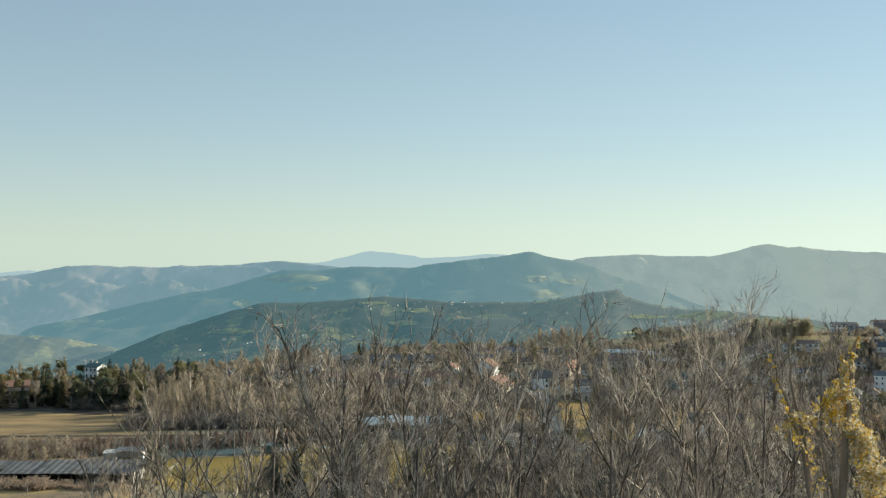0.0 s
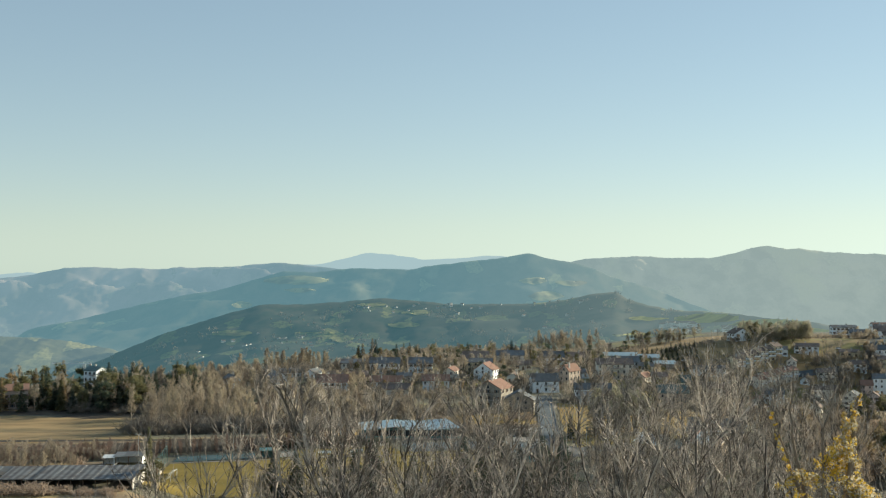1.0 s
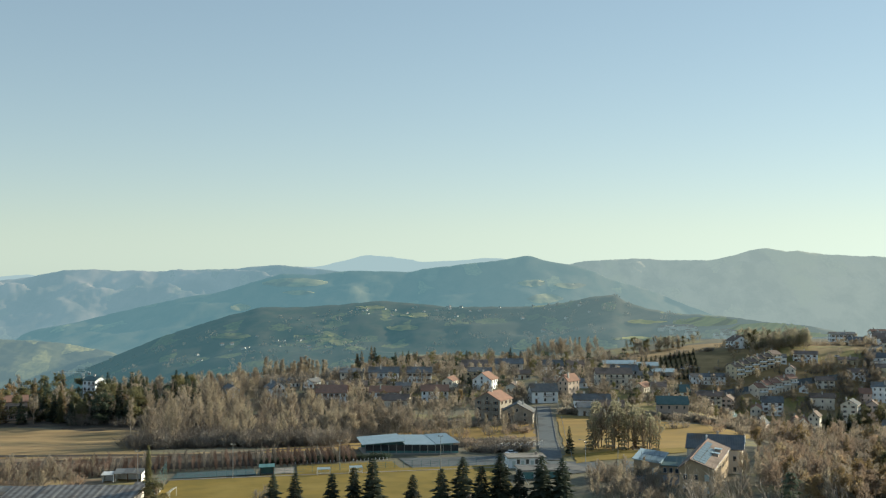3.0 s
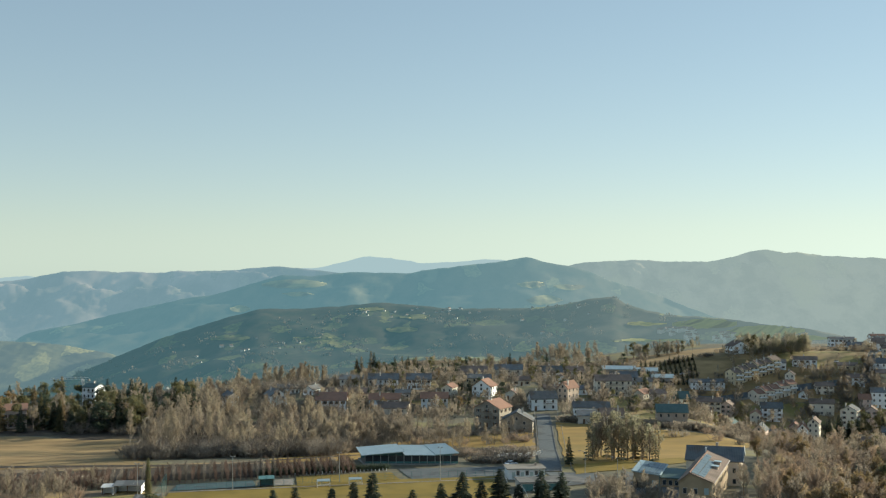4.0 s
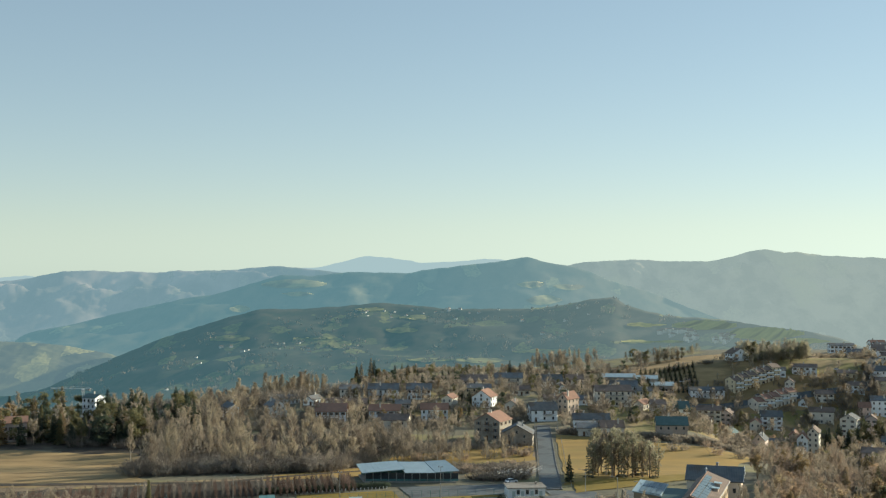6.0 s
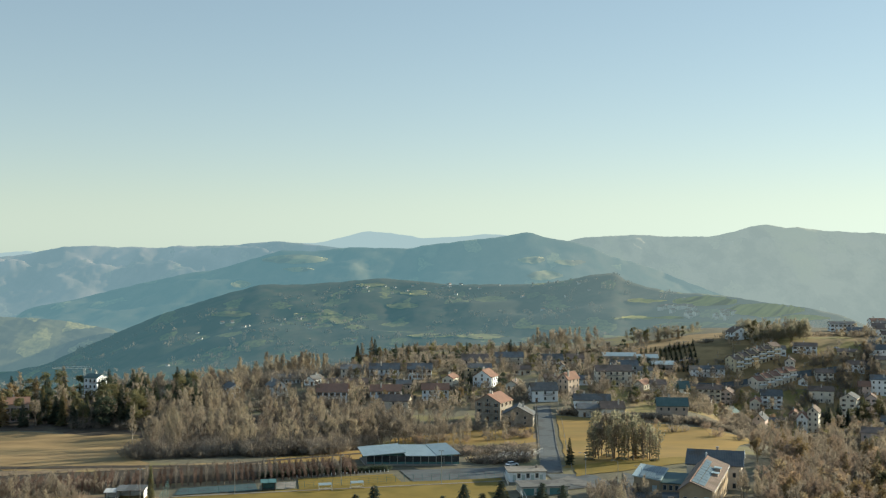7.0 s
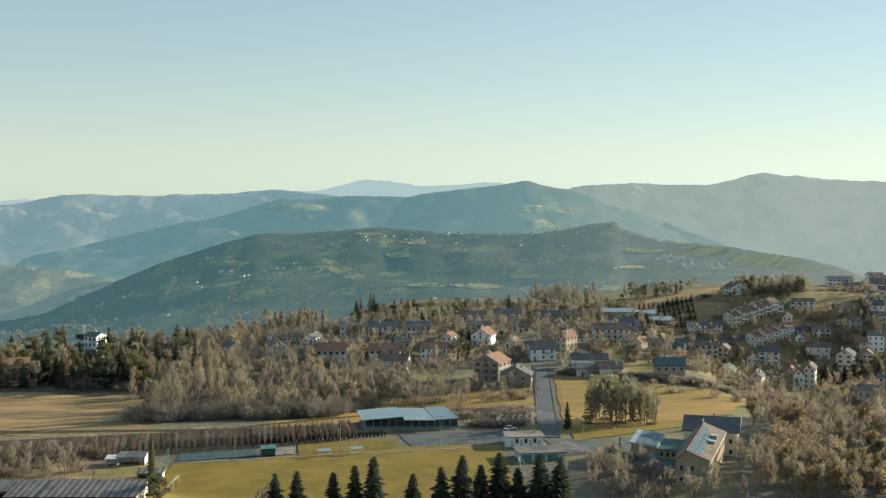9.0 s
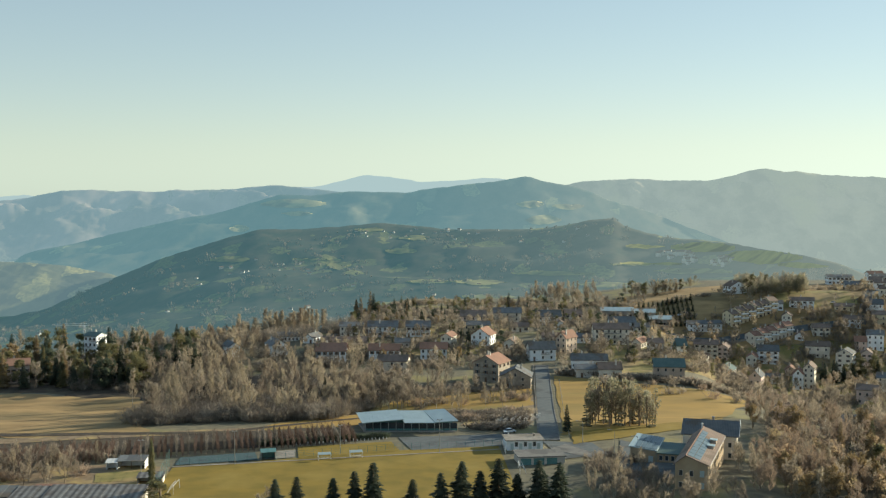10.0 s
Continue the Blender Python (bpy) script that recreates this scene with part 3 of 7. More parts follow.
# kerbs along the road
for side in (0, 1):
    fo = Form()
    for i in range(40):
        y0, y1 = 372 + 4.7 * i, 372 + 4.7 * (i + 1)
        xa = 32.6 + 0.0745 * (y0 - 372) if side == 0 else 39.7 + 0.0755 * (y0 - 372)
        xb = 32.6 + 0.0745 * (y1 - 372) if side == 0 else 39.7 + 0.0755 * (y1 - 372)
        za, zb = gz(xa, y0) + 0.36, gz(xb, y1) + 0.36
        fo.slab([(xa, y0, za), (xa + 0.35, y0, za), (xb + 0.35, y1, zb), (xb, y1, zb)], 0.4)
    structure("kerb", fo, M_OLD_ASPHALT, "worn grey concrete kerb along the village road", "kerb")

# ---------------------------------------------------------------- houses
WIN_FRAME = Form().box(-0.54, 0.54, -0.08, 0.04, -0.1, 1.45).mesh("window", M_FRAME)
WIN_PANE = Form().box(-0.45, 0.45, -0.12, 0.0, 0.0, 1.36).mesh("pane", M_GLASS)
SHUT = Form().box(-0.25, 0.25, -0.1, 0.0, -0.02, 1.38).mesh("shutter", M_SHUTTER)
DOOR = Form().box(-0.55, 0.55, -0.1, 0.02, 0.0, 2.1).mesh("door", M_SHUTTER)


def window(parent, x, y, z, turn=0, shutters=False):
    w = part("window", WIN_FRAME, None, parent)
    w.matrix_local = pose(x, y, z, 0, 0, turn)
    part("pane", WIN_PANE, None, w)
    if shutters:
        for s in (-0.86, 0.86):
            part("shutter", SHUT, None, w).location = (0.93 * s, 0, 0)
    return w


house_count = 0


def house(x, y, w, d, h, rise, turn, wall, roof, rows, cols, gable, label, chimneys=1, group="", terraces=False):
    """A plastered house: walls with gables, two roof plates, windows, door and chimneys. gable: the gable faces the front."""
    global house_count
    house_count += 1
    rng = random.Random(house_count)
    z = min(gz(x + sx * w / 2, y + sy * d / 2) for sx in (-1, 1) for sy in (-1, 1)) * 0.5 + 0.5 * gz(x, y - d / 2)
    ho = thing("house", pose(x, y, z, 0, 0, turn), label, "house", group)
    a, b, o = w / 2, d / 2, 0.55
    fo = Form().box(-a, a, -b, b, -4, h)
    if gable:
        fo.add([(-a, -b, h), (a, -b, h), (0, -b, h + rise), (-a, b, h), (a, b, h), (0, b, h + rise)], [(0, 1, 2), (5, 4, 3), (0, 2, 5, 3), (1, 4, 5, 2)])
    else:
        fo.add([(-a, -b, h), (-a, b, h), (-a, 0, h + rise), (a, -b, h), (a, b, h), (a, 0, h + rise)], [(2, 1, 0), (3, 4, 5), (0, 3, 5, 2), (1, 2, 5, 4)])
    part("wall", fo, wall, ho)
    t = 0.28
    if gable:
        k = rise / a
        for s in (-1, 1):
            q = [(0, -b - o, h + rise + t), (0, b + o, h + rise + t), (s * (a + o), b + o, h - k * o + t), (s * (a + o), -b - o, h - k * o + t)]
            part("roof", Form().slab(q if s < 0 else q[::-1], 0.26), roof, ho)
    else:
        k = rise / b
        for s in (-1, 1):
            q = [(-a - o, 0, h + rise + t), (a + o, 0, h + rise + t), (a + o, s * (b + o), h - k * o + t), (-a - o, s * (b + o), h - k * o + t)]
            part("roof", Form().slab(q[::-1] if s < 0 else q, 0.26), roof, ho)
    for c in range(chimneys):
        cx, cy = (rng.uniform(-0.3, 0.3) * w, rng.uniform(-0.3, 0.3) * d)
        top = h + rise + 1.1
        ch = part("chimney", Form().box(cx - 0.35, cx + 0.35, cy - 0.35, cy + 0.35, h, top), M_GREY, ho)
        part("cap", Form().box(cx - 0.48, cx + 0.48, cy - 0.48, cy + 0.48, top, top + 0.14).box(cx - 0.25, cx + 0.25, cy - 0.25, cy + 0.25, top + 0.14, top + 0.4), M_CONC, ch)
    step = h / rows
    shut = rng.random() < 0.4
    door = rng.randrange(cols)
    for r in range(rows):
        zz = r * step + min(1.0, step - 1.75)
        for c in range(cols):
            xx = -a + w * (c + 0.5) / cols
            if r == 0 and c == door and cols > 1:
                part("door", DOOR, None, ho).matrix_local = pose(xx, -b, 0.02)
                continue
            window(ho, xx, -b, zz, 0, shut)
        n = 3 if d > 11 else 2
        for c in range(n):
            yy = -b + d * (c + 0.5) / n
            window(ho, a, yy, zz, 90, shut)
            if x > 0:
                window(ho, -a, yy, zz, -90, shut)
    if terraces:
        for r in range(1, rows):
            bz = r * step + min(1.0, step - 1.75) - 0.35
            ba = part("balcony", Form().box(-a + 0.3, a - 0.3, -b - 1.5, -b + 0.02, bz - 0.18, bz), M_CONC, ho)
            part("parapet", Form().box(-a + 0.3, a - 0.3, -b - 1.5, -b - 1.36, bz, bz + 0.95), M_WHITE, ba)
    elif rows >= 2 and cols >= 3 and rng.random() < 0.6:
        for r in range(1, rows):
            bz, bw = r * step + min(1.0, step - 1.75) - 0.35, w * rng.uniform(0.3, 0.6)
            bx = rng.uniform(-1, 1) * (w - bw) * 0.4
            ba = part("balcony", Form().box(bx - bw / 2, bx + bw / 2, -b - 1.2, -b + 0.02, bz - 0.16, bz), M_CONC, ho)
            rail = Form().box(bx - bw / 2, bx + bw / 2, -b - 1.2, -b - 1.14, bz + 0.9, bz + 1.0)
            for q in range(int(bw / 0.5) + 1):
                xx = bx - bw / 2 + q * bw / max(1, int(bw / 0.5))
                rail.box(xx - 0.03, xx + 0.03, -b - 1.19, -b - 1.15, bz, bz + 0.9)
            part("railing", rail, M_SHUTTER, ba)
    if gable and rise > 2.4:
        window(ho, 0, -b, h + 0.1, 0)
    return ho


house(-86, 592, 8.5, 12.0, 5.9, 2.9, 25, M_WHITE, M_TILE_DARK, 2, 2, True, "white plastered village house with a dark tile roof")
house(-110, 594, 6.0, 12.0, 5.8, 2.1, 25, M_WHITE, M_TILE_DARK, 2, 2, True, "white plastered village house with a dark tile roof")
house(-55, 574, 15.1, 10.0, 5.8, 3.4, 0, M_WHITE, M_TILE_RED, 2, 5, False, "white plastered village house with a red tile roof")
house(-28, 576, 15.7, 10.0, 5.8, 2.6, 0, M_WHITE, M_TILE_RED, 2, 5, False, "white plastered village house with a red tile roof")
house(-3, 580, 13.5, 10.0, 5.8, 2.6, 0, M_WHITE, M_TILE_RED, 2, 5, False, "white plastered village house with a red tile roof")
house(-22, 540, 14.3, 10.0, 5.8, 2.4, -8, M_CREAM, M_TILE_BROWN, 2, 3, False, "cream plastered village house with a brown tile roof")
house(-32, 638, 16.5, 10.0, 5.8, 2.8, 0, M_WHITE, M_TILE_DARK, 2, 6, False, "white plastered village house with a dark tile roof")
house(-12, 638, 13.3, 10.0, 5.8, 2.8, 0, M_WHITE, M_TILE_DARK, 2, 5, False, "white plastered village house with a dark tile roof")
house(-51, 606, 24.3, 10.0, 3.6, 2.4, 0, M_PINK, M_TILE_BROWN, 1, 8, False, "pink plastered village house with a brown tile roof")
house(-85, 634, 12.9, 10.0, 3.1, 1.8, 0, M_WHITE, M_TILE_DARK, 1, 6, False, "white plastered village house with a dark tile roof")
house(21, 706, 15.8, 10.0, 5.8, 3.5, 0, M_PINK, M_TILE_BROWN, 2, 3, False, "pink plastered village house with a brown tile roof")
house(21, 644, 15.0, 10.0, 5.8, 1.9, 0, M_YELLOW, M_TILE_DARK, 2, 4, False, "yellow plastered village house with a dark tile roof")
house(24, 614, 10.3, 12.0, 5.8, 3.6, -20, M_WHITE, M_TILE_RED, 2, 3, True, "white plastered village house with a red tile roof")
house(52, 578, 13.3, 10.0, 5.8, 3.4, 8, M_WHITE, M_TILE_DARK, 2, 3, False, "white plastered village house with a dark tile roof")
house(67, 594, 6.0, 12.0, 8.6, 3.2, -35, M_BROWN, M_TILE_RED, 3, 2, True, "brown plastered village house with a red tile roof")
house(44, 732, 17.4, 10.0, 5.8, 2.9, 0, M_CREAM, M_TILE_DARK, 2, 3, False, "cream plastered village house with a dark tile roof")
house(68, 706, 14.8, 10.0, 5.8, 3.5, 6, M_WHITE, M_TILE_DARK, 2, 4, False, "white plastered village house with a dark tile roof")
house(72, 675, 6.0, 12.0, 3.3, 1.7, 0, M_WHITE, M_TILE_BROWN, 1, 1, True, "white plastered village house with a brown tile roof")
house(94, 619, 19.3, 10.0, 8.6, 2.8, 0, M_CREAM, M_TILE_BROWN, 3, 6, False, "cream plastered village house with a brown tile roof")
house(110, 680, 15.5, 10.0, 5.8, 3.0, 0, M_WHITE, M_TILE_DARK, 2, 4, False, "white plastered village house with a dark tile roof")
house(73, 549, 17.2, 10.0, 4.9, 2.4, -4, M_WHITE, M_TILE_DARK, 1, 5, False, "white plastered village house with a dark tile roof")
house(79, 524, 10.4, 10.0, 4.4, 2.6, 0, M_CREAM, M_TILE_BROWN, 1, 2, False, "cream plastered village house with a brown tile roof")
house(69, 528, 10.7, 10.0, 3.7, 1.8, 0, M_GREY, M_TILE_DARK, 1, 2, False, "grey plastered village house with a dark tile roof")
house(134, 636, 9.8, 9.8, 5.8, 3.5, 0, M_WHITE, M_TILE_GREEN, 2, 2, False, "white plastered village house with a green sheet roof")
house(106, 520, 13.7, 10.0, 6.2, 3.1, -6, M_BROWN, M_TILE_GREEN, 2, 4, False, "brown plastered village house with a green sheet roof")
house(174, 733, 15.3, 10.0, 8.6, 2.5, -16, M_CREAM, M_TILE_BROWN, 3, 4, False, "cream plastered village house with a brown tile roof")
house(180, 768, 23.3, 10.0, 5.8, 1.9, 4, M_WHITE, M_TILE_DARK, 2, 6, False, "white plastered village house with a dark tile roof")
for i in range(6):
    house(201 + 6.0 * i, 775 + 2.9 * i, 7.0, 10.0, 8.6 + 0.3 * (i % 2), 2.4, 26, M_YELLOW, M_TILE_BROWN, 3, 2, False, "yellow plastered row house with white balconies and a brown roof", 1, "upper row houses", True)
for i in range(5):
    house(210 + 5.9 * i, 751 + 2.7 * i, 6.9, 10.0, 7.4 + 0.3 * (i % 2), 2.4, 25, M_CREAM, M_TILE_RED, 2, 2, False, "cream plastered row house with white balconies and a red roof", 1, "lower row houses", True)
house(217, 828, 12.8, 12.0, 5.8, 3.6, 12, M_WHITE, M_TILE_BROWN, 2, 2, True, "white plastered village house with a brown tile roof")
house(256, 796, 16.6, 10.0, 5.9, 2.0, -16, M_WHITE, M_TILE_BROWN, 2, 4, False, "white plastered village house with a brown tile roof")
house(236, 794, 11.2, 10.0, 4.7, 2.0, -10, M_WHITE, M_TILE_DARK, 1, 3, False, "white plastered village house with a dark tile roof")
house(320, 903, 19.0, 10.0, 6.0, 1.6, -6, M_WHITE, M_TILE_DARK, 2, 6, False, "white plastered village house with a dark tile roof")
house(213, 729, 12.9, 10.0, 8.6, 3.3, -10, M_WHITE, M_TILE_DARK, 3, 3, False, "white plastered village house with a dark tile roof")
house(202, 725, 6.8, 12.0, 6.8, 2.2, -20, M_CREAM, M_TILE_RED, 2, 2, True, "cream plastered village house with a red tile roof")
house(186, 734, 7.0, 12.0, 8.6, 2.2, -25, M_PINK, M_TILE_BROWN, 3, 2, True, "pink plastered village house with a brown tile roof")
house(171, 670, 9.6, 12.0, 6.3, 3.0, -25, M_WHITE, M_TILE_GREEN, 2, 2, True, "white plastered village house with a green sheet roof")
house(221, 670, 6.4, 12.0, 12.3, 2.7, -24, M_CREAM, M_TILE_BROWN, 4, 2, True, "cream plastered village house with a brown tile roof")
house(213, 666, 6.0, 12.0, 9.2, 3.3, -20, M_WHITE, M_TILE_RED, 2, 2, True, "white plastered village house with a red tile roof")
house(259, 716, 10.1, 12.0, 12.4, 2.8, -30, M_CREAM, M_TILE_DARK, 4, 2, True, "cream plastered village house with a dark tile roof")
house(248, 737, 15.0, 10.0, 7.7, 2.6, -16, M_CREAM, M_TILE_BROWN, 2, 3, False, "cream plastered village house with a brown tile roof")
house(275, 723, 6.8, 12.0, 10.0, 2.2, -20, M_PINK, M_TILE_BROWN, 3, 2, True, "pink plastered village house with a brown tile roof")
house(289, 746, 10.4, 10.0, 10.4, 2.6, -16, M_WHITE, M_TILE_DARK, 3, 3, False, "white plastered village house with a dark tile roof")
house(305, 774, 14.2, 10.0, 7.7, 2.3, -16, M_YELLOW, M_TILE_BROWN, 2, 3, False, "yellow plastered village house with a brown tile roof")
house(183, 648, 7.0, 12.0, 9.5, 3.6, -25, M_PINK, M_TILE_DARK, 2, 2, True, "pink plastered village house with a dark tile roof")
house(166, 548, 16.0, 10.0, 4.3, 2.9, -25, M_WHITE, M_TILE_DARK, 1, 3, False, "white plastered village house with a dark tile roof")
house(187, 515, 14.0, 10.0, 5.8, 2.7, -25, M_WHITE, M_TILE_BROWN, 2, 4, False, "white plastered village house with a brown tile roof")
house(176, 530, 13.0, 10.0, 5.0, 2.4, -32, M_WHITE, M_TILE_DARK, 1, 3, False, "white plastered village house with a dark tile roof")
house(181, 478, 17.0, 10.0, 8.0, 2.6, -20, M_PINK, M_TILE_DARK, 2, 6, False, "pink plastered village house with a dark tile roof")
house(199, 476, 10.0, 9.0, 5.8, 2.5, -15, M_PINK, M_TILE_BROWN, 2, 3, False, "pink plastered village house with a brown tile roof")
house(-193, 514, 10.7, 10.0, 8.4, 2.3, 20, M_PINK, M_TILE_RED, 2, 4, False, "pink plastered village house with a red tile roof")
house(-187, 612, 8.0, 9.0, 12.6, 1.6, -20, M_WHITE, M_TILE_GREEN, 4, 3, False, "tall white apartment house with a green sheet roof")
house(39, 608, 6.0, 12.0, 3.3, 1.8, -15, M_CREAM, M_TILE_BROWN, 1, 2, True, "cream plastered village house with a brown tile roof")
house(63, 622, 12.7, 10.0, 3.0, 1.8, 0, M_GREY, M_TILE_BROWN, 1, 4, False, "grey plastered village house with a brown tile roof")
house(76, 620, 12.6, 10.0, 3.0, 1.8, 4, M_WHITE, M_TILE_DARK, 1, 4, False, "white plastered village house with a dark tile roof")
house(109, 612, 6.0, 12.0, 3.3, 2.1, -30, M_CREAM, M_TILE_RED, 1, 1, True, "cream plastered village house with a red tile roof")
house(243, 758, 6.0, 12.0, 3.4, 2.3, -20, M_WHITE, M_TILE_BROWN, 1, 1, True, "white plastered village house with a brown tile roof")
house(279, 745, 7.4, 7.4, 5.9, 3.0, -16, M_PINK, M_TILE_RED, 2, 2, False, "pink plastered village house with a red tile roof")
house(305, 790, 11.4, 10.0, 6.3, 3.1, -16, M_WHITE, M_TILE_DARK, 2, 3, False, "white plastered village house with a dark tile roof")
house(285, 793, 13.0, 10.0, 3.2, 1.8, -16, M_YELLOW, M_TILE_BROWN, 1, 3, False, "yellow plastered village house with a brown tile roof")
house(204, 685, 9.2, 9.2, 3.7, 2.0, -15, M_WHITE, M_TILE_DARK, 1, 3, False, "white plastered village house with a dark tile roof")
house(222, 710, 6.0, 12.0, 3.9, 2.5, -20, M_PINK, M_TILE_RED, 1, 1, True, "pink plastered village house with a red tile roof")
house(165, 619, 6.0, 12.0, 5.8, 2.5, -25, M_CREAM, M_TILE_BROWN, 2, 2, True, "cream plastered village house with a brown tile roof")
house(240, 777, 6.3, 12.0, 5.8, 2.3, -20, M_CREAM, M_TILE_BROWN, 2, 2, True, "cream plastered village house with a brown tile roof")
house(258, 762, 11.5, 10.0, 5.8, 2.3, -8, M_CREAM, M_TILE_BROWN, 2, 3, False, "cream plastered village house with a brown tile roof")
house(283, 772, 11.5, 10.0, 5.8, 2.3, -16, M_WHITE, M_TILE_BROWN, 2, 3, False, "white plastered village house with a brown tile roof")
house(47, 660, 9.8, 9.8, 3.0, 2.0, 0, M_CREAM, M_TILE_BROWN, 1, 3, False, "cream plastered village house with a brown tile roof")
house(86, 728, 10.8, 10.0, 5.8, 2.5, 0, M_GREY, M_TILE_BROWN, 2, 3, False, "grey plastered village house with a brown tile roof")
house(121, 674, 8.4, 8.4, 5.8, 2.0, 0, M_CREAM, M_TILE_DARK, 2, 2, False, "cream plastered village house with a dark tile roof")
house(115, 600, 7.5, 7.5, 5.8, 2.1, 0, M_GREY, M_TILE_BROWN, 2, 2, False, "grey plastered village house with a brown tile roof")
house(5, 610, 6.0, 12.0, 5.8, 1.8, -15, M_CREAM, M_TILE_RED, 2, 2, True, "cream plastered village house with a red tile roof")
house(-20, 607, 7.5, 7.5, 3.0, 1.8, 0, M_GREY, M_TILE_DARK, 1, 3, False, "grey plastered village house with a dark tile roof")
house(-50, 640, 12.7, 10.0, 5.8, 1.9, 0, M_CREAM, M_TILE_DARK, 2, 4, False, "cream plastered village house with a dark tile roof")
house(-70, 623, 6.0, 12.0, 3.1, 1.9, -20, M_WHITE, M_TILE_DARK, 1, 2, True, "white plastered village house with a dark tile roof")

for x, y, w, h, turn, wall, roof, rows, cols, words in (
        (338, 872, 10.0, 6.0, -20, M_CREAM, M_TILE_BROWN, 2, 3, "cream plastered village house with a brown tile roof"), (352, 905, 12.0, 5.8, 8, M_WHITE, M_TILE_DARK, 2, 3, "white plastered village house with a dark tile roof"),
        (331, 846, 9.0, 5.8, -16, M_WHITE, M_TILE_BROWN, 2, 2, "white plastered village house with a brown tile roof"), (312, 852, 11.0, 4.0, -10, M_GREY, M_TILE_DARK, 1, 3, "low grey house with a dark tile roof"),
        (322, 812, 9.5, 7.5, -18, M_CREAM, M_TILE_BROWN, 2, 3, "cream plastered village house with a brown tile roof"), (362, 938, 12.0, 5.8, 0, M_WHITE, M_TILE_RED, 2, 3, "white plastered village house with a red tile roof"),
        (300, 700, 13.0, 8.6, -24, M_PINK, M_TILE_BROWN, 3, 3, "pink plastered village house with a brown tile roof"), (262, 655, 12.0, 8.6, -24, M_CREAM, M_TILE_DARK, 3, 3, "cream plastered village house with a dark tile roof"),
        (236, 618, 11.0, 8.0, -24, M_PINK, M_TILE_BROWN, 2, 3, "pink plastered village house with a brown tile roof"), (152, 655, 9.0, 6.0, -20, M_GREY, M_TILE_BROWN, 2, 2, "grey plastered village house with a brown tile roof")):
    house(x, y, w, 10.0, h, 2.4, turn, wall, roof, rows, cols, False, words)

# the two houses at the top of the straight road
house(24, 516, 12.5, 13.0, 8.6, 3.4, -28, M_STONE, M_TILE_RED, 3, 3, True, "tall grey stone house with a red tile gable roof", 2)
house(34, 499, 13.5, 12.0, 5.2, 3.6, -8, M_STONE, M_TILE_DARK, 2, 2, True, "low grey barn house beside the village road", 1)


# ---------------------------------------------------------------- school
M_OCHRE = mat("ochre_plaster", (0.44, 0.34, 0.22), (0.37, 0.285, 0.185), 0.3, c3=(0.30, 0.235, 0.16), scale3=0.12, mix3=(0.5, 0.8))
